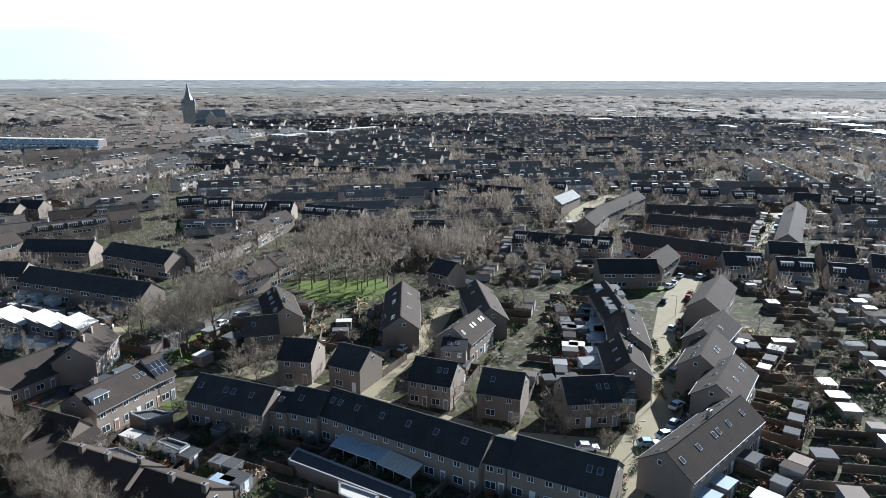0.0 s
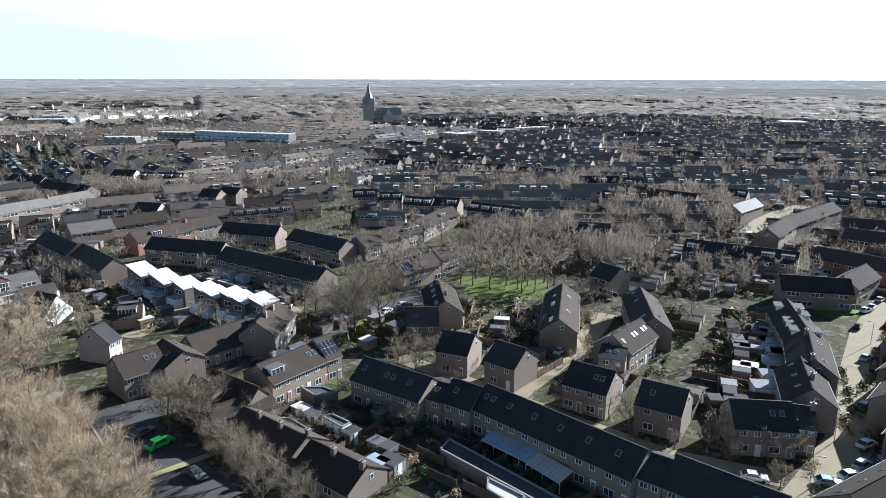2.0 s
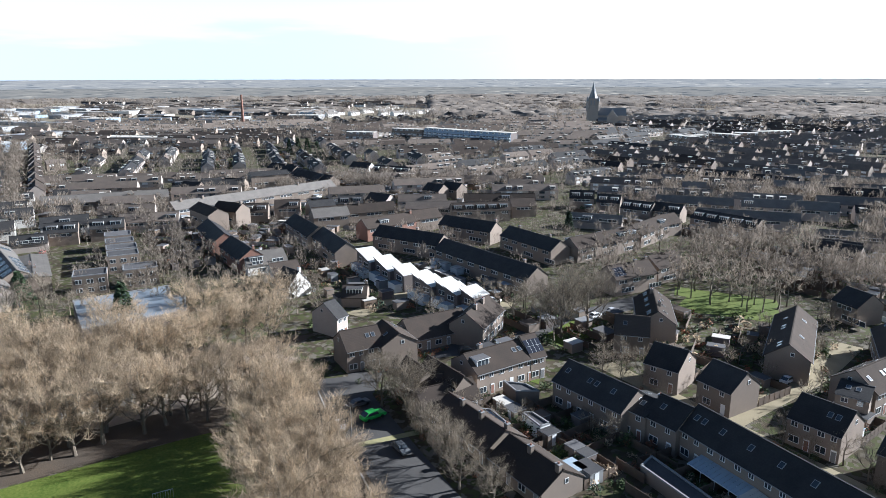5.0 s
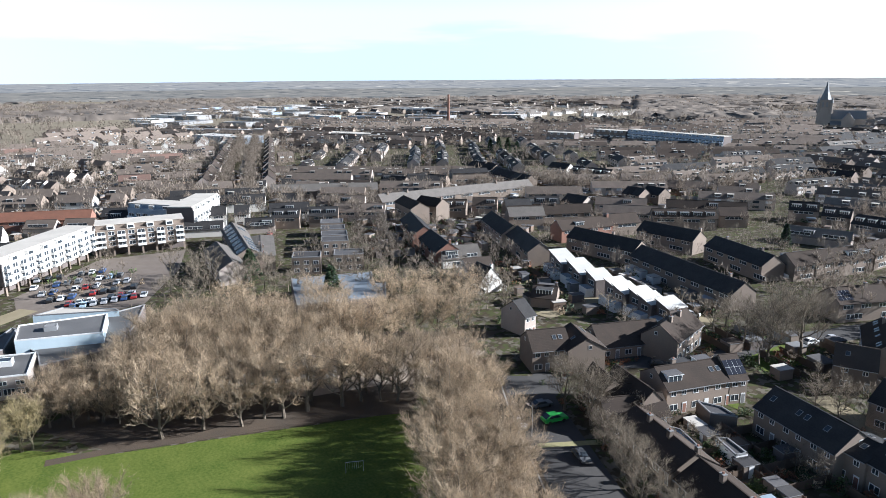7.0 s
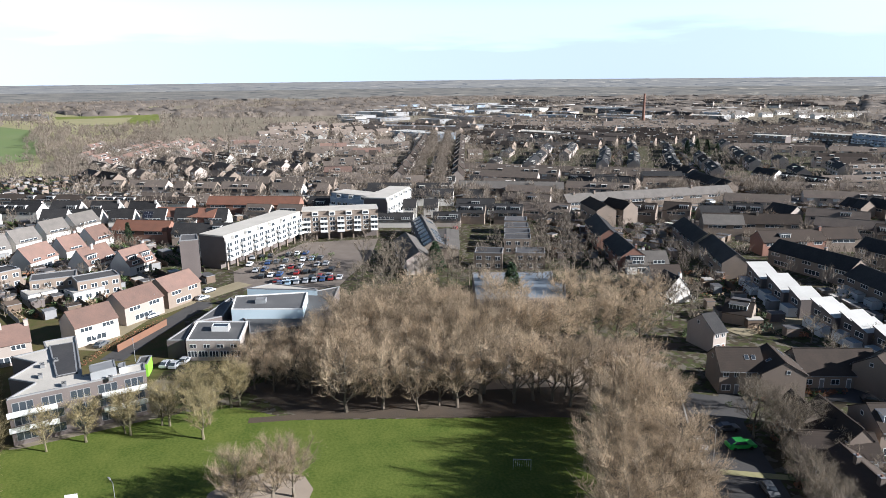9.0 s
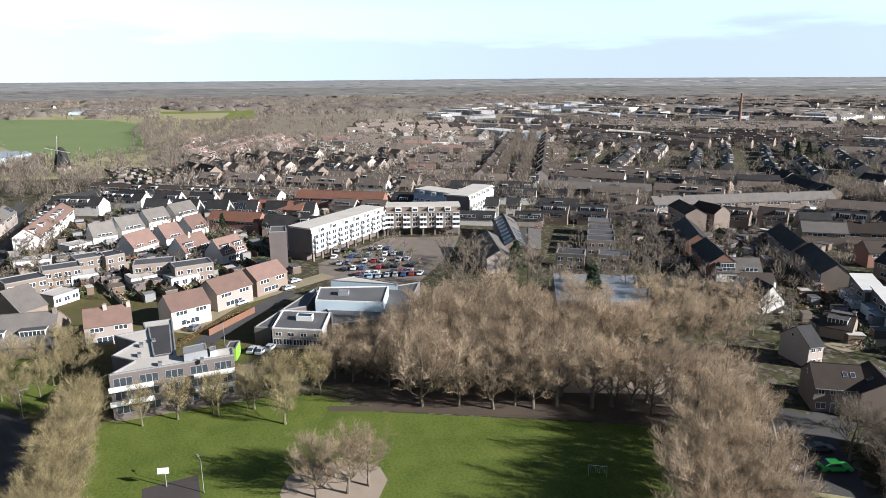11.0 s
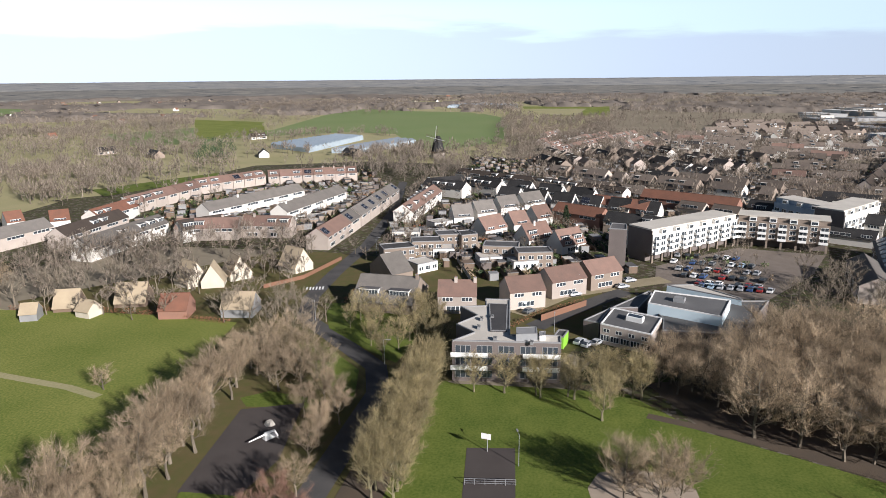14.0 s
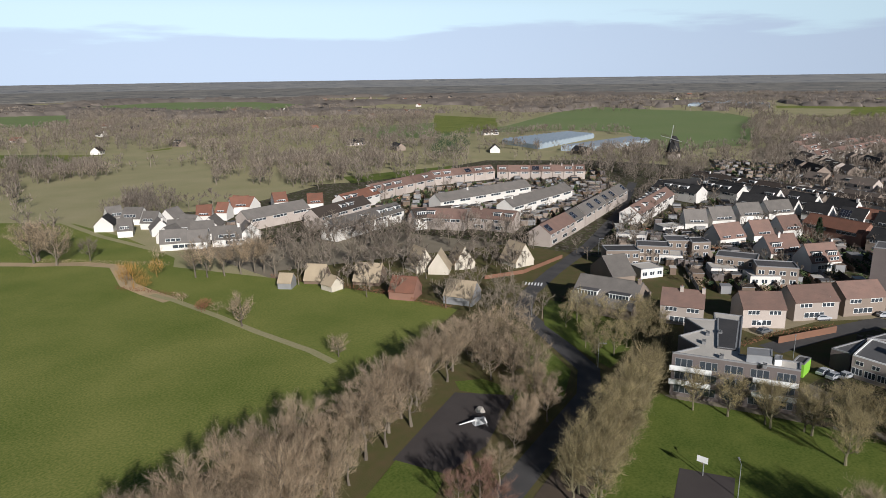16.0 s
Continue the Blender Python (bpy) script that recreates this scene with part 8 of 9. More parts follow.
veranda(-9.1, 104.3, -3.1, 99.9, 3.4, roof=GRAVELROOF)
veranda(20.6, 98.7, 25.0, 95.5, 3.4)
flat_block([(-25.5, 105.9), (-4.1, 92.4), (-5.8, 89.7), (-26.2, 101.9)], 2.2, BRICK, BITUMEN, 'long low brick garage row behind gardens', 'garage_row', 'garage')
flat_block([(-16.5, 94.9), (-9.7, 91.2), (-10.9, 88.3), (-16.0, 91.6)], 2.7, FENCE, GRAVELROOF, 'pale-roofed shed in a garden', 'garden_store', 'shed')
flat_block([(-50.5, 106.8), (-49.0, 108.2), (-44.2, 105.9), (-45.2, 103.7)], 2.8, WHITE, BITUMEN, 'white garden room with a flat roof', 'garden_room', 'shed')
flat_block([(-59.0, 103.5), (-56.0, 104.6), (-50.3, 101.4), (-52.5, 99.3)], 2.9, WHITE, CLEARROOF, 'conservatory with a translucent roof', 'conservatory', 'conservatory')
flat_block([(-60.0, 117.2), (-55.4, 118.6), (-51.5, 117.0), (-55.5, 114.3)], 2.8, BRICK, BITUMEN, 'brick garage with a flat roof', 'garage', 'garage')

barrier = thing("court_barrier", place(-96.9, -12.0, 0, 98), "grey metal rail fence across the ball court", "fence")
for k in range(6):
    q = part("post", simple_mesh("barrier_post", lambda w: w.box(-0.04, 0.04, -0.04, 0.04, 0, 1.2, METAL)), barrier)
    q.matrix_basis = place(-4.2 + k * 1.68, 0)
for z in (0.35, 0.75, 1.15):
    w = Shape()
    w.box(-4.2, 4.2, -0.025, 0.025, z - 0.03, z + 0.03, METAL)
    part("rail", w, barrier)

for k in range(5):
    town_tree(-247.0 + k * 1.0, 38.0 + k * 6.0, 5.5, 'street')
    town_tree(-229.5 + k * 0.8, 36.0 + k * 6.0, 5.5, 'street')
    bush(-247.0 + k * 1.0, 41.0 + k * 6.0, 1.1, 'green')
    bush(-229.5 + k * 0.8, 39.0 + k * 6.0, 1.1, 'twig')

# hedges
hedge([(-157.6, -160.8), (-161.0, -134.5), (-160.7, -114.3), (-158.1, -91.0)], 1.6, 1.2, 'russet')
hedge([(-180.2, -66.5), (-205.2, -66.2), (-224.6, -62.5)], 1.5, 1.0, 'russet')
hedge([(-163.5, -18.7), (-179.5, -9.3), (-193.2, 3.7)], 1.6, 0.8, 'russet')
hedge([(43.0, 129.9), (45.9, 136.7)], 2, 2, 'green')
hedge([(-131.4, -252.0), (-142.9, -225.0), (-151.7, -205.1)], 1.6, 1.5, 'reed')
hedge([(-124.5, -196.5), (-128.0, -180.1), (-129.2, -168.4)], 1.3, 1.5, 'russet')

# town woods
wood('tree_belt', [(-58.2, 219.0), (1.2, 226.5), (25.2, 250.3), (-1.0, 289.6), (-54.6, 283.3)], 97, 8, 12, 110, 0.06)
wood('tree_belt', [(-1.1, 301.4), (57.0, 308.4), (66.0, 398.1), (-1.4, 386.9)], 117, 8, 12, 120, 0.13)
wood('tree_belt', [(-106.0, 341.4), (5.3, 397.1), (6.2, 470.4), (-128.3, 416.6)], 153, 8, 11, 120, 0.13)
wood('tree_belt', [(6.6, 500.9), (280.6, 423.8), (356.8, 543.4), (8.1, 620.9)], 234, 8, 11, 120, 0.13)
wood('tree_belt', [(-245.0, 306.0), (-173.3, 377.0), (-194.2, 422.7), (-303.8, 327.1)], 108, 8, 11, 120, 0.13)
wood('tree_belt', [(-317.3, 226.8), (-251.1, 313.8), (-271.2, 339.5), (-362.9, 261.0)], 108, 7, 10, 120, 0.13)
wood('tree_belt', [(-416.2, 104.3), (-376.2, 179.9), (-309.7, 218.2), (-258.2, 182.4), (-252.4, 166.1), (-378.2, 107.9)], 99, 8, 11, 120, 0.13)
wood('tree_belt', [(-672.2, 294.7), (-659.9, 315.9), (-377.9, 176.8), (-386.1, 161.2)], 54, 9, 12, 120, 0.13)
wood('tree_belt', [(-512.9, -78.7), (-497.9, 125.5), (-734.8, 186.9), (-660.0, -98.5)], 198, 7, 11, 120, 0.13)
wood('tree_belt', [(-189.6, -185.9), (-249.2, -91.0), (-263.8, -106.7), (-214.8, -190.3)], 58, 8, 12, 110, 0.06)
wood('tree_belt', [(-288.4, -336.8), (-324.8, -236.7), (-441.2, -315.0), (-451.6, -506.6)], 153, 9, 13, 120, 0.13)
wood('tree_belt', [(-226.4, -465.8), (-268.4, -422.3), (-318.8, -498.9), (-277.2, -565.5)], 63, 9, 13, 120, 0.13)
wood('tree_belt', [(-398.5, -671.1), (-478.2, -540.1), (-563.5, -459.9), (-950.4, -772.8), (-932.6, -1167.8), (-786.5, -1308.3)], 378, 9, 13, 120, 0.13)
wood('tree_belt', [(-476.0, -389.2), (-555.0, -329.8), (-930.6, -573.3), (-883.6, -718.8)], 216, 9, 12, 120, 0.13)
wood('tree_belt', [(-448.2, -145.1), (-479.9, -110.9), (-609.2, -139.4), (-567.2, -179.4)], 63, 8, 12, 120, 0.13)
wood('tree_belt', [(-654.6, -69.3), (-682.7, 31.9), (-1104.9, 46.6), (-1015.1, -110.8)], 234, 9, 12, 120, 0.13)
wood('tree_belt', [(-1173.2, -620.0), (-1187.2, -280.5), (-1738.7, -412.7), (-1590.6, -840.5)], 270, 10, 14, 120, 0.13)
wood('tree_belt', [(-182.4, -304.9), (-210.0, -279.4), (-245.9, -311.1), (-238.9, -345.8)], 36, 8, 11, 120, 0.13)
wood('tree_belt', [(-730.8, -94.8), (-634.3, -51.6), (-1033.6, -78.7), (-1087.2, -109.8)], 54, 9, 13, 120, 0.13)
wood('tree_belt', [(-490.5, -147.6), (-521.6, -77.5), (-447.8, -72.5), (-410.8, -109.7)], 90, 6, 10, 90, 0.13)
wood('conifer_belt', [(-447.4, -272.2), (-486.0, -262.3), (-637.1, -343.7), (-623.0, -378.5)], 40, 8, 11, 70, 0.14, mat=NEEDLES, label='belt of dark conifers')

# garden trees
flat_block([(-182.9, 94.5), (-172.7, 117.8), (-162.9, 111.9), (-160.4, 114.4), (-149.1, 106.5), (-158.9, 83.4)], 5, BRICKDARK, BLUEROOF, 'low sports hall with a blue-grey flat roof', 'sports_hall', 'hall')
terrace(-139.2, 53.9, -126.3, 75.5, eave=3.2, depth=11, roof=TILEGREY, wall=PLASTER, lights=0.2, name='school_pavilion', label='low white school pavilion with grey roofs among trees', units=4, ridge=7)
sheet('road_verge', [(-149.9, -68.2), (-148.3, -59.7), (-135.9, -47.2), (-122.1, -43.8), (-123.1, -49.9), (-135.5, -60.4)], LAWN, 0.05, 'green verge at the road bend', 'lawn')
sheet('play_green', [(-118.2, -67.5), (-122.3, -62.8), (-120.3, -50.1), (-116.7, -51.8), (-114.9, -64.4)], LAWN, 0.048, 'grass at the edge of the play area', 'lawn')
sheet('play_green_south', [(-73.2, -59.0), (-85.9, -61.1), (-86.5, -51.2), (-77.3, -48.9)], LAWN, 0.052, 'grass beside the play area', 'lawn')

# more trees
for tx, ty, th in ((-78.2, 99.0, 12), (-74.5, 102.0, 11.5), (-71.0, 98.0, 10.5), (-73.0, 105.0, 10), (-86.5, 107.5, 8), (-57.0, 88.0, 10), (-53.5, 86.0, 10), (-50.0, 83.0, 10), (-60.5, 91.0, 9), (-43.1, 81.6, 9), (-64.0, 92.5, 8.5)):
    tree(tx, ty, th, 'dark')
scatter([(-163.7, -166.7), (-187.6, -87.0), (-236.6, -95.5), (-239.6, -166.2), (-194.4, -196.8)], 46, 7, 11, 'street', 5)
scatter([(-156.0, -93.7), (-147.1, -64.3), (-167.6, -63.7), (-178.7, -97.1)], 16, 8, 11, 'street', 5)
scatter([(-182.7, -44.1), (-164.8, -33.2), (-147.0, -28.8), (-151.2, -40.0)], 8, 7, 9, 'upright', 4)
scatter([(95.7, 180.9), (117.4, 191.0), (86.2, 131.5), (76.2, 126.3)], 14, 4, 7, 'street', 5)
scatter([(-91.1, 130.4), (-81.3, 155.0), (-72.3, 179.6), (-88.7, 200.1), (-113.8, 162.2)], 9, 7, 10, 'street', 5)
scatter([(-20.9, 162.9), (-12.2, 163.0), (18.6, 180.3), (40.4, 213.3), (15.0, 226.6), (-25.4, 200.6)], 24, 4, 7, 'street', 6)
street_lamp(50.6, 149.0, 0)
street_lamp(42.7, 126.1, 0)
street_lamp(34.3, 108.8, 0)
street_lamp(65.9, 180.7, 180)
street_lamp(-189.2, -9.6, 60)
street_lamp(-201.8, 0.4, 60)
street_lamp(-165.0, -69.3, 0)
street_lamp(-140.5, -42.5, 90)
street_lamp(-75.7, 86.5, 180)
street_lamp(-167.1, -4.3, 0)
street_lamp(-238.4, -73.9, 90)

# roof details of the park apartments
flat_block([(-160.1, -20.6), (-160.3, -15.8), (-141.9, -14.1), (-141.5, -17.8)], 9.55, BITUMEN, BITUMEN, 'dark strip of roofing on the flats', 'roof_strip', 'roof', base=9.25, parapet=0.05)
flat_block([(-141.2, -12.0), (-142.4, -7.5), (-138.1, -7.1), (-137.0, -11.6)], 10.8, METAL, GREYPAINT, 'grey ventilation plant on the flats roof', 'ventilation_unit', 'machine', base=9.2, parapet=0.1)
flat_block([(-140.7, -6.9), (-141.1, -5.5), (-138.4, -5.4), (-138.0, -6.6)], 10.4, WHITE, GREYPAINT, 'small white roof box on the flats', 'roof_box', 'machine', base=9.2, parapet=0.1)
flat_block([(-151.2, -19.0), (-151.1, -18.2), (-149.6, -18.0), (-149.7, -18.8)], 9.9, GREYPAINT, BLACK, 'small dark roof vent on the flats', 'roof_vent', 'vent', base=9.2, parapet=0.05)
flat_block([(-149.4, -21.3), (-149.3, -20.5), (-147.8, -20.3), (-147.9, -21.1)], 9.9, GREYPAINT, BLACK, 'small dark roof vent on the flats', 'roof_vent', 'vent', base=9.2, parapet=0.05)
flat_block([(-143.8, -21.1), (-143.7, -20.3), (-142.4, -20.2), (-142.4, -20.9)], 9.9, GREYPAINT, BLACK, 'small dark roof vent on the flats', 'roof_vent', 'vent', base=9.2, parapet=0.05)
flat_block([(-137.4, -16.6), (-137.4, -15.8), (-136.1, -15.7), (-136.2, -16.5)], 9.9, GREYPAINT, BLACK, 'small dark roof vent on the flats', 'roof_vent', 'vent', base=9.2, parapet=0.05)
flat_block([(-136.7, -8.6), (-136.6, -7.8), (-135.4, -7.8), (-135.5, -8.5)], 9.9, GREYPAINT, BLACK, 'small dark roof vent on the flats', 'roof_vent', 'vent', base=9.2, parapet=0.05)

# meadow bushes
brush_trees("willow_bush", [(-127.4, -191.3), (-128.9, -197.4), (-139.7, -195.9), (-127.7, -186.5)], [9.0, 8.0, 6.5, 5.5], 420, WILLOW, "orange-twigged willow bushes by the ditch", 0.05, 0.5, "bush")
brush_trees("russet_bush", [(-123.5, -153.5), (-122.6, -153.7)], [4.2, 3.4], 300, BEECH, "russet hedge bush in the meadow", 0.09, 0.6, "bush")
brush_trees("bramble", [(-125.8, -166.0), (-126.2, -169.1), (-123.6, -148.4), (-153.2, -212.7)], [3.5, 3.0, 4.0, 6.0], 200, TWIG, "low bare bramble by the meadow path", 0.07, 0.6, "bush")
tree_line([(-206.3, -309.4), (-218.8, -295.7), (-227.5, -282.8), (-242.8, -271.1)], 6, 8, 12, 'street')
tree_line([(-231.5, -475.9), (-269.0, -502.3), (-289.2, -492.6), (-322.0, -489.8)], 7, 8, 12, 'far')
tree_line([(-144.4, -187.0), (-149.4, -177.5), (-157.8, -171.6), (-163.4, -166.1)], 5, 11, 14, 'tall')
tree(-129.5, -252.3, 17, 'broad')
tree(-132.8, -254.4, 16, 'broad')
tree(-141.4, -236.3, 10, 'street')
scatter([(-183.8, -112.6), (-219.1, -123.4), (-232.1, -98.3), (-208.1, -86.6), (-184.1, -93.8)], 16, 6, 10, 'street', 4)
scatter([(-153.5, -151.3), (-179.5, -162.6), (-192.8, -137.4), (-182.8, -114.6), (-159.5, -107.0), (-151.3, -130.1)], 22, 7, 11, 'street', 4)
scatter([(-206.2, -426.2), (-238.5, -461.2), (-183.4, -366.4), (-173.9, -362.8)], 10, 9, 13, 'far', 4)

# road details
ribbon('road_marking', [(-191.7, -77.6), (-194.8, -78.5)], 0.5, WHITE, 0.052, 'white stripe of a pedestrian crossing', 'road marking')
ribbon('road_marking', [(-191.5, -78.5), (-194.5, -79.5)], 0.5, WHITE, 0.052, 'white stripe of a pedestrian crossing', 'road marking')
ribbon('road_marking', [(-191.2, -79.5), (-194.2, -80.4)], 0.5, WHITE, 0.052, 'white stripe of a pedestrian crossing', 'road marking')
ribbon('road_marking', [(-190.9, -80.5), (-193.9, -81.4)], 0.5, WHITE, 0.052, 'white stripe of a pedestrian crossing', 'road marking')
ribbon('road_marking', [(-190.6, -81.4), (-193.7, -82.3)], 0.5, WHITE, 0.052, 'white stripe of a pedestrian crossing', 'road marking')
ribbon('road_marking', [(-190.3, -82.4), (-193.4, -83.3)], 0.5, WHITE, 0.052, 'white stripe of a pedestrian crossing', 'road marking')
ribbon('school_fence', [(-175.3, -8.2), (-181.8, -2.9), (-190.3, 4.0)], 0.15, FENCERED, 1.8, 'reddish wooden fence beside the school road', 'fence', 1.8)
ribbon('school_road', [(-170.2, -9.6), (-183.6, -1.4), (-195.9, 7.7), (-206.2, 16.0)], 6, ASPHALT, 0.045, 'asphalt road behind the school', 'road')
tree(-127.5, 8.3, 10.5, 'upright')
tree(-132.5, 14.8, 10.5, 'upright')
tree(-136.6, 7.9, 10.5, 'upright')
tree(-130.1, 1.2, 10.5, 'upright')
tree(-129.4, -5.7, 10.5, 'upright')
car(-181.3, -11.9, 147)
car(-188.9, -12.7, 147)
car(-199.1, 0.7, 126)
car(-209.4, 15.3, 122)
car(-216.6, 17.9, 122)
car(-77.6, 132.1, 49)
car(-73.0, 137.4, 49)
car(-59.9, 172.7, 67)
car(-57.2, 179.1, 67)
car(-347.2, -148.6, -179)
car(-368.2, -148.9, -179)
car(-382.2, -149.0, -179)
car(-389.2, -145.1, -179)
car(-396.2, -149.2, -179)
car(-413.4, -149.2, 179)
car(-420.4, -149.1, 179)
car(-441.3, -144.6, 179)
car(-323.8, -82.0, -170)
car(-345.5, -79.9, -170)
car(-369.9, -83.9, -175)
car(-376.3, -90.5, -175)
car(-383.8, -85.1, -175)
car(-390.8, -85.7, -175)
car(-397.2, -92.3, -175)
car(-418.7, -88.1, -175)
car(-425.1, -94.7, -175)
car(-351.6, -169.6, 168)
car(-367.3, -166.2, 168)
car(-375.1, -164.5, 168)
car(66.4, 192.5, 64)
car(74.9, 196.1, 64)
car(75.7, 211.3, 64)
car(87.8, 233.7, 60)
car(125.8, 265.3, 43)
car(144.1, 287.8, 56)
car(147.0, 302.7, 56)
car(-9.7, 155.7, 69)
car(-111.6, 172.9, -14)
car(-90.2, 169.3, 18)
car(-254.7, 113.2, 142)
car(-263.7, 127.7, 142)
car(-282.8, 133.5, 147)
car(-289.5, 137.9, 147)
car(-296.2, 142.2, 147)
car(-299.7, 151.6, 147)
car(-309.7, 150.9, 147)
car(-323.1, 159.6, 147)
car(-326.6, 169.0, 147)
ribbon('row_street', [(-237.3, -67.0), (-293.3, -73.5), (-366.1, -86.6), (-443.5, -93.3)], 7, CLINKER, 0.043, 'clinker street between red-roofed rows', 'road')
ribbon('sawtooth_street', [(-118.1, 137.9), (-117.8, 169.2), (-115.4, 171.8), (-92.9, 166.3), (-84.3, 169.1)], 6, CLINKER, 0.043, 'clinker street beside the sawtooth houses', 'road')

# planting of the western quarter
plots([(-262.4, -65.4), (-393.6, -50.7), (-462.1, 24.3), (-214.0, 22.4), (-203.2, -28.1)], 20)
plots([(-307.0, -227.9), (-463.6, -146.1), (-395.7, -113.9), (-274.2, -111.0), (-244.4, -169.5)], 30)
plots([(-78.1, 148.1), (-72.3, 179.6), (-46.5, 200.5), (-35.5, 162.8), (-47.7, 145.1)], -24)
plots([(-17.2, 130.9), (-31.9, 159.0), (-3.4, 159.2), (-5.3, 133.6)], -24)
scatter([(-236.6, -95.5), (-262.4, -65.4), (-341.0, 20.0), (-210.3, 15.5), (-208.0, -30.5), (-222.5, -70.6)], 40, 4, 8, 'street', 6)
scatter([(-382.7, -140.9), (-513.5, 26.0), (-341.0, 20.0), (-290.0, -80.1)], 46, 4, 8, 'far', 6)
tree_line([(-235.9, -69.7), (-292.0, -76.1), (-364.5, -89.8), (-441.6, -97.4)], 8, 6, 9, 'far')
tree_line([(-234.9, -63.2), (-289.3, -68.8), (-359.6, -80.6), (-433.7, -86.0)], 8, 6, 9, 'far')
scatter([(-343.8, -263.8), (-513.8, -162.3), (-463.6, -146.1), (-279.7, -113.2), (-251.8, -168.3)], 40, 4, 7, 'far', 6)
scatter([(-60.7, 148.3), (-22.9, 180.0), (19.5, 190.2), (37.5, 163.3), (15.7, 148.8), (-23.6, 142.2)], 16, 4, 7, 'street', 5)
scatter([(87.6, 180.9), (147.1, 214.3), (98.3, 131.6), (67.0, 109.0)], 14, 4, 7, 'street', 6)
scatter([(-80.8, 166.4), (-72.3, 179.6), (-69.8, 233.1), (-57.1, 249.4), (-51.4, 148.3), (-64.7, 148.2)], 6, 8, 12, 'street', 5)

# windows of the school wing
school_front = ((-162.1, 7.1), (-156.6, 18.8))
o = wing.matrix_world.translation.xy
window_row(wing, Vector(school_front[0]) - o, Vector(school_front[1]) - o, 0.9, 5, 2.2, 1.6, 3)
window_row(wing, Vector(school_front[0]) - o, Vector(school_front[1]) - o, 3.2, 4, 1.6, 1.0, 2)

# greens, shrubs and trees between the near houses
sheet('tree_verge', [(-66.5, 152.0), (-64.0, 172.0), (-54.5, 163.0), (-59.5, 147.5)], LAWN, 0.052, 'green verge under two tall trees', 'lawn')
sheet('play_green_north', [(-43.5, 191.0), (-42.5, 213.0), (-17.7, 207.0), (-15.7, 195.0)], LAWN, 0.054, 'sunlit playing green behind gardens', 'lawn')
sheet('garden_lawn', [(-43.7, 100.4), (-39.7, 103.9), (-35.7, 99.4), (-39.2, 95.1)], LAWN, 0.05, 'small lawn in a back garden', 'lawn')
sheet('garden_lawn', [(-60.3, 128.8), (-56.4, 128.0), (-55.4, 125.4), (-58.7, 125.9)], LAWN, 0.05, 'small lawn in a back garden', 'lawn')
tree(-62.0, 153.4, 18, 'dark')
tree(-58.5, 162.0, 18, 'dark')
for tx, ty, th in ((22.8, 113.4, 5.0), (29.7, 107.8, 5.2), (7.4, 117.6, 4.0), (13.9, 116.2, 4.0)):
    tree(tx, ty, th, 'dark')
brush_trees("bare_shrubs", [(-46.8, 141.0), (-41.1, 138.6), (-35.6, 135.0), (-31.0, 133.4), (-41.0, 147.6), (-23.0, 130.7), (-45.0, 144.0), (-11.5, 128.5), (-8.5, 126.0)], [4.6, 4.2, 4.4, 3.6, 4.0, 3.4, 4.2, 3.2, 3.4], 420, TWIGGREY, "dense bare shrubs before the houses", 0.05, 0.75, "shrubs")
hedge([(33.1, 103.1), (35.8, 105.5), (39.4, 109.2)], 1.5, 2.2, 'green')
ribbon('street_bed', [(60.4, 161.2), (66.2, 178.1)], 1.9, SHADELITTER, 0.10, 'planted bed along the street', 'bed', 0.1)
ribbon('street_bed', [(70.0, 184.5), (79.2, 204.4)], 2.6, SHADELITTER, 0.10, 'planted bed along the street', 'bed', 0.1)
for k in range(16):
    bush(60.4 + 0.37 * k, 161.2 + 1.06 * k, rng.uniform(0.4, 0.8), rng.choice(("green", "russet", "twig")))
    bush(70.0 + 0.58 * k, 184.5 + 1.25 * k, rng.uniform(0.5, 0.9), rng.choice(("green", "russet", "twig")))
for ex, ey, ez in ((34.1, 143.7, 95), (36.8, 150.0, 95), (39.1, 158.4, 95), (40.5, 164.6, 92), (40.7, 170.8, 92)):
    ext = shed(place(ex, ey, 0, ez), 4.4, 5.0, WHITE, WETROOF)
    if ext:
        ext.name = "house_extension"
        tagged(ext, "flat-roofed white extension behind a street house", "extension", "house extensions")

scatter([(-48.0, 215.0), (-15.0, 214.0), (-15.0, 198.0), (-46.0, 203.0)], 16, 10, 14, 'street', 4)
flat_block([(-168.5, 14.2), (-166.6, 18.0), (-164.0, 17.2), (-165.9, 13.4)], 6.2, WHITE, GLASS, 'white framed roof light on the school wing', 'roof_light', 'roof light', base=5.0, parapet=0.08, edge=WHITE)
flat_block([(-180.5, 27.0), (-179.6, 29.6), (-177.4, 28.8), (-178.3, 26.2)], 7.6, METAL, GREYPAINT, 'grey ventilation box on the school hall', 'ventilation_unit', 'machine', base=6.5, parapet=0.08)

# more gardens and trees in the middle of the town
plots([(-39.3, 278.2), (30.0, 301.8), (57.5, 259.6), (49.7, 213.4), (17.9, 213.1), (-29.3, 233.6)], -15)
plots([(-9.9, 484.8), (273.3, 412.4), (189.6, 280.9), (51.9, 279.3), (-7.8, 377.1)], -4)
plots([(-271.5, 192.5), (-225.8, 233.8), (-178.8, 188.8), (-198.9, 138.1)], -24)
scatter([(-44.1, 278.1), (66.3, 302.2), (49.7, 213.4), (-28.4, 226.2)], 46, 7, 11, 'street', 6)
scatter([(-9.6, 470.1), (273.3, 412.4), (189.6, 280.9), (51.9, 279.3), (-7.8, 377.1)], 90, 6, 10, 'far', 6)

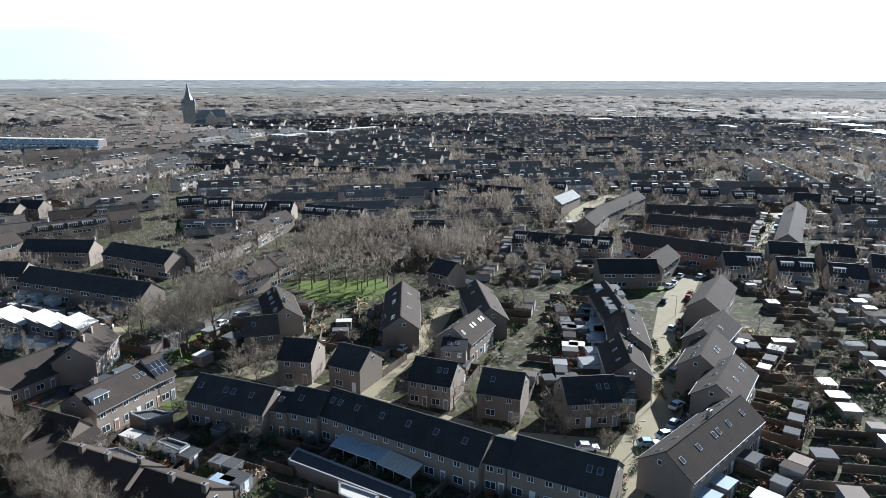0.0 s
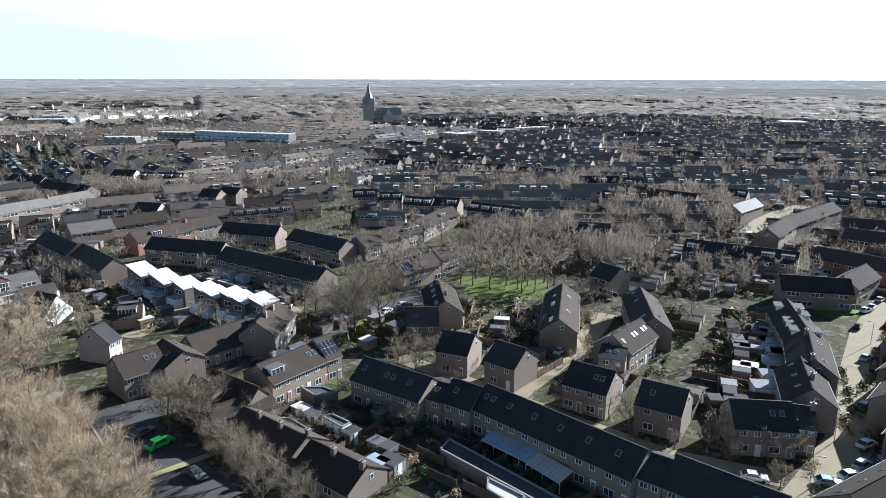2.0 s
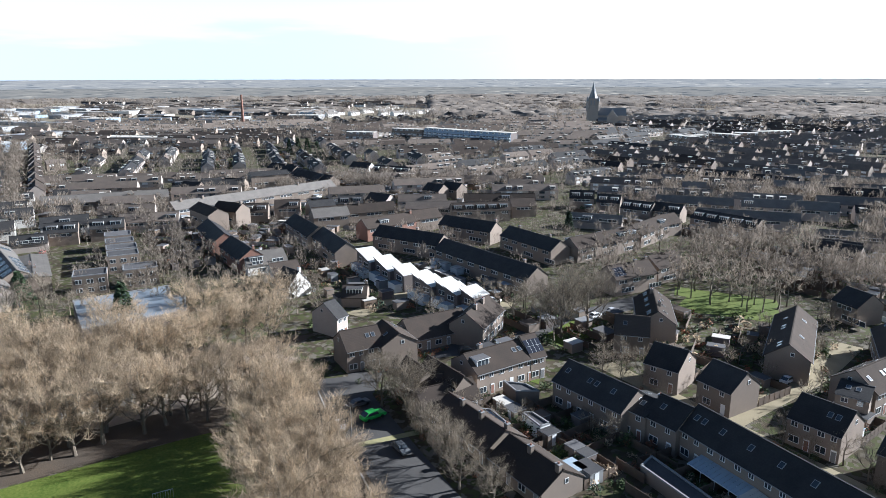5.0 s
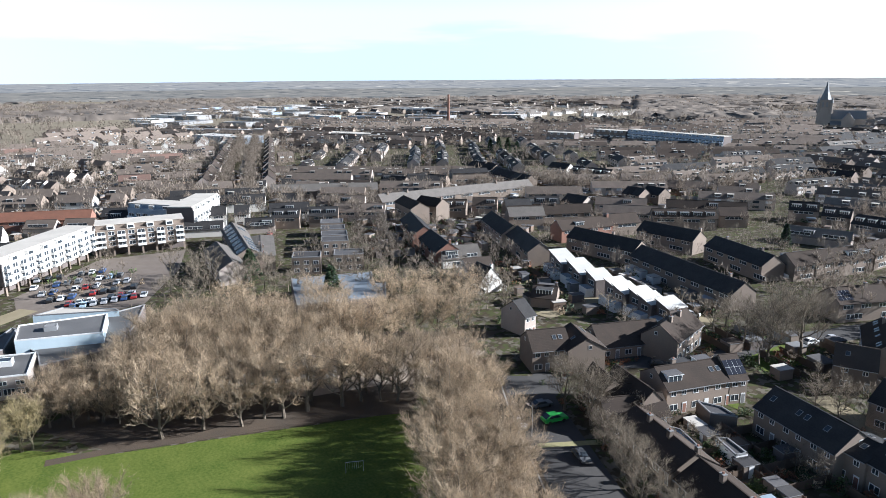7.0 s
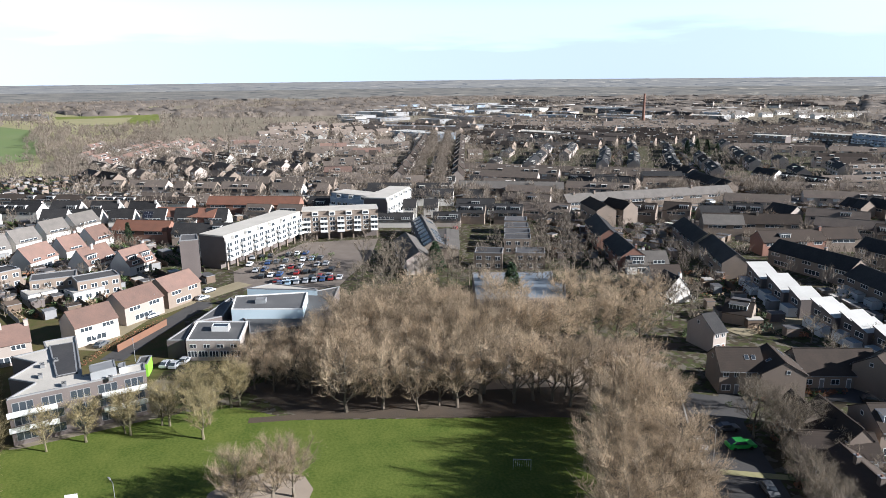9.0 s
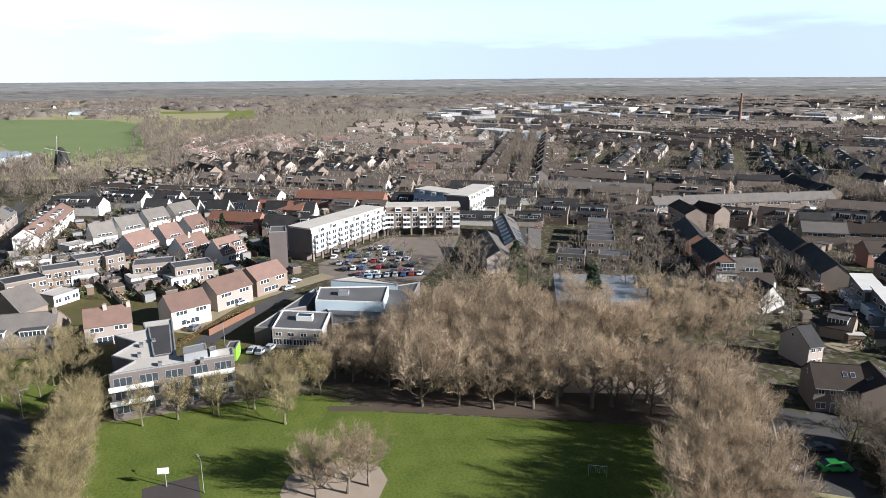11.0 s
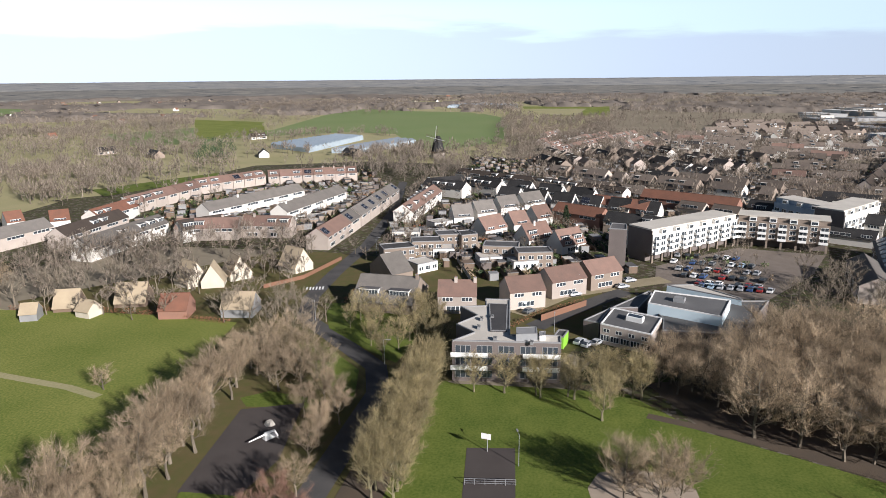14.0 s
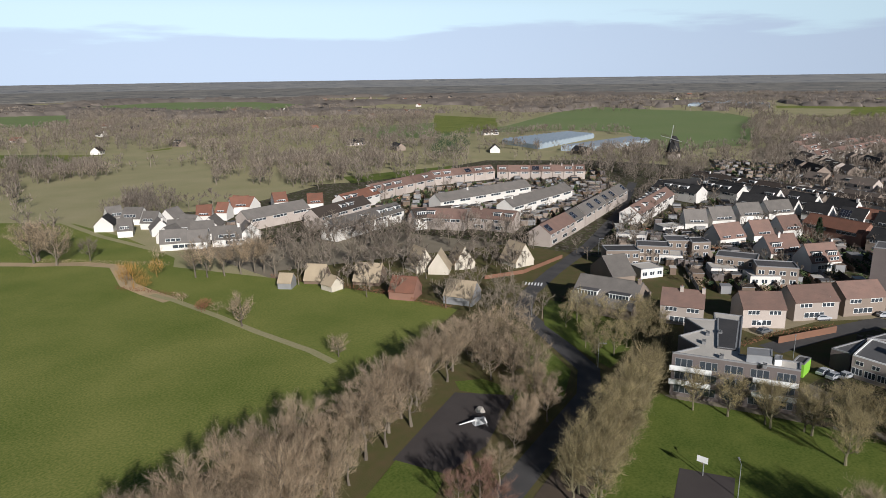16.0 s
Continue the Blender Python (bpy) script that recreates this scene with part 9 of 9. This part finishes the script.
# ---- balconies of the park apartments ----
fa, fb = Vector(FRONT[0]), Vector(FRONT[1])
o = flats.matrix_world.translation.xy
for z in (0.8, 3.8, 6.6):
    window_row(flats, fa - o, fb - o, z, 5, 3.4, 1.8, 3, GREYPAINT)
fd = (fb - fa).normalized()
fn = Vector((fd.y, -fd.x))
for z in (3.2, 6.2):
    for k in (0.16, 0.82):
        s = Shape()
        c = fa.lerp(fb, k) - o
        p, q, w = c - fd * 4, c + fd * 4, fn * 1.7
        s.hull([(*p, z), (*(p + w), z), (*(q + w), z), (*q, z)], [(*p, z + 0.2), (*(p + w), z + 0.2), (*(q + w), z + 0.2), (*q, z + 0.2)], WHITE, None, True)
        s.hull([(*(p + w * 0.96), z), (*(p + w), z), (*(q + w), z), (*(q + w * 0.96), z)], [(*(p + w * 0.96), z + 1.1), (*(p + w), z + 1.1), (*(q + w), z + 1.1), (*(q + w * 0.96), z + 1.1)], WHITE)
        part("balcony", s, flats, "long white balcony")

# ---- far country ----
far = random.Random(5)
# an avenue leads out between gabled terraces to the business park
ribbon('avenue', [(-384.0, 166.0), (-480.0, 218.0), (-580.0, 268.0), (-700.0, 326.0)], 12, ASPHALT, 0.045, 'asphalt avenue lined with trees', 'road')
rows = []
for k in range(9):
    for v in (-19.0, 19.0):
        x, y = -400 - k * 31.0, 174.5 + k * 15.6
        rows.append((x + v * 0.45, y + v * 0.89, 153.0, 26.0, 8.5, 5.4, 9.0, BRICK if k % 2 else BRICKPALE, TILEBROWN, 0.2))
        BUILT.append((x + v * 0.45, y + v * 0.89, 153.0, 15.0, 5.5))
for k in range(95):
    for v in (-7.5, 7.5):
        town_tree(-388 - k * 3.2 + v * 0.45, 168.2 + k * 1.58 + v * 0.89, far.uniform(9, 12), "far")
rows += suburb(-38, 20, 300, 1150, 34, (-12, 4, 10, -8, 80), far, (TILEHAZED, TILEHAZED, TILEBROWN, TILEGREY, TILEDARK), (BRICK, BRICKPALE, BRICKPALE), 0.35)
rows += suburb(20, 62, 300, 1100, 34, (38, 58, 48, 60, 145), far, (TILEHAZED, TILEDARK, TILEHAZED, TILEBROWN, TILEHAZED), (BRICK, BRICKPALE, BRICKPALE), 0.35)
rows += suburb(62, 93, 300, 760, 30, (70, 160, 62, 20, 150), far, (TILEHAZED, TILEBROWN, TILEDARK, TILEPINK, TILEHAZED), (BRICK, BRICKPALE, BRICKPALE, PLASTER), 0.3, (1, 4), gap=110.0)
rows += suburb(62, 80, 760, 980, 8, (20, 110, 40), far, (TILEHAZED, TILEBROWN, TILEHAZED), (BRICK, BRICKPALE), 0.2, (2, 5), keep=0.7)
rows += [(x, y, far.uniform(0, 180), far.uniform(9, 20), 8.5, 3.0, 6.6, far.choice((PLASTER, BRICKPALE, BRICK)), far.choice((TILEBROWN, TILERED, TILEDARK)), 0.1)
         for x, y in spread_spots(98, 160, 520, 2200, 90, 60.0, far) if not open_land(x, y)]
rows += suburb(-38, 60, 1150, 2000, 30, (0, 90, 20, 50), far, (TILEGREY, TILEBROWN, TILEBROWN, TILEDARK), (BRICK, BRICKPALE, PLASTER), 0.1, (3, 8), 30.0, 46.0, 0.35, 240.0)
rows.sort(key=lambda r: math.hypot(r[0], r[1]))
for x, y, turn, ln, dp, e, r, wall, roof, dormers in rows[:30]:
    dx, dy = math.cos(radians(turn)) * ln / 2, math.sin(radians(turn)) * ln / 2
    terrace(x - dx, y - dy, x + dx, y + dy, units=max(1, round(ln / 5.8)), eave=e, ridge=r, depth=dp, roof=roof, wall=wall, detail=0, dormers=dormers * 0.6, lights=0.0, chimney=0.0)
for row in rows[30:300]:
    far_rows("far_terrace", [row], "far terrace of %s under %s" % (row[7].name.replace("_", " "), row[8].name.replace("_", " ")))
far_rows("far_town_houses", rows[300:], "rows of houses across the far town")
for x, y in spread_spots(43, 73, 760, 1700, 90, 58.0, far):
    if len(clear_of([(x, y)])):
        hall(x, y, far.choice((20, 110, 26)), far.uniform(30, 85), far.uniform(18, 42), far.uniform(4, 7.5), far.choice((GREYPAINT, GREYPAINT, BRICKPALE, BLUEFRONT, PLASTER)), far.choice((WHITEROOF, GRAVELROOF, GREYROOF, WETROOF)))
for x, y in spread_spots(-34, -12, 900, 1500, 18, 60.0, far):
    hall(x, y, far.choice((0, 90)), far.uniform(30, 80), far.uniform(18, 40), far.uniform(6, 9), GREYPAINT, far.choice((WHITEROOF, GREYROOF)))

got = clear_of([p for p in ring_spots(-38, 62, 400, 1100, 6800, far) + ring_spots(62, 95, 360, 800, 2900, far) + ring_spots(62, 92, 800, 1100, 500, far) if not open_land(*p)])
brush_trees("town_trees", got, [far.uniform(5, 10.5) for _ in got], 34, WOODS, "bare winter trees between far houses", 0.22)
got = clear_of([p for p in ring_spots(-38, 62, 215, 400, 1500, far) + ring_spots(62, 115, 260, 400, 220, far) if not open_land(*p)])
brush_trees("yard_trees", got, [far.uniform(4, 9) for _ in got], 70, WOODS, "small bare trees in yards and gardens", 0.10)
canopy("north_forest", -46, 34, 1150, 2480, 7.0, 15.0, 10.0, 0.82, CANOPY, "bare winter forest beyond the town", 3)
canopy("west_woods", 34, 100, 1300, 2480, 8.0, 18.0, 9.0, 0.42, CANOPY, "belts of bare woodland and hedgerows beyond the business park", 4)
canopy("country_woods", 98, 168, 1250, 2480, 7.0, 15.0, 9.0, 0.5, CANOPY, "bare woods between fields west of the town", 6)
# both backdrop rings glow evenly to imitate distance haze
canopy("backdrop", -46, 168, 2450, 3400, 15.0, 24.0, 5.0, 1.0, HAZEDISTANCE, "distant woods and fields with haze added as a glow", 8, "structure")
canopy("backdrop", -46, 168, 3380, 4950, 20.0, 40.0, 5.0, 1.0, HAZEHORIZON, "woods at the horizon with haze added as a glow", 9, "structure")
got = woodland(-42, 30, 950, 2300, 300, 12, 30, far) + woodland(30, 100, 800, 2300, 300, 12, 30, far) + woodland(95, 165, 900, 2000, 150, 18, 34, far)
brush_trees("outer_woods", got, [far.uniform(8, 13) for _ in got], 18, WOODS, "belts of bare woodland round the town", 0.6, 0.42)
got = woodland(97, 165, 430, 1150, 120, 26, 26, far)
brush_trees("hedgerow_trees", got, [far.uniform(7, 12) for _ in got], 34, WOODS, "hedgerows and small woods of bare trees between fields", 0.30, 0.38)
merged("street_trees", STREET_TREES, "bare street and garden trees between the houses", "trees")
merged("garden_shrubs", SHRUBS, "evergreen, russet and bare shrubs in the gardens", "shrubs")
merged("far_garden_sheds", FAR_SHEDS, "flat-roofed sheds in the gardens further off", "sheds")
merged("far_garden_fences", FAR_FENCES, "wooden fences between the gardens further off", "fences")
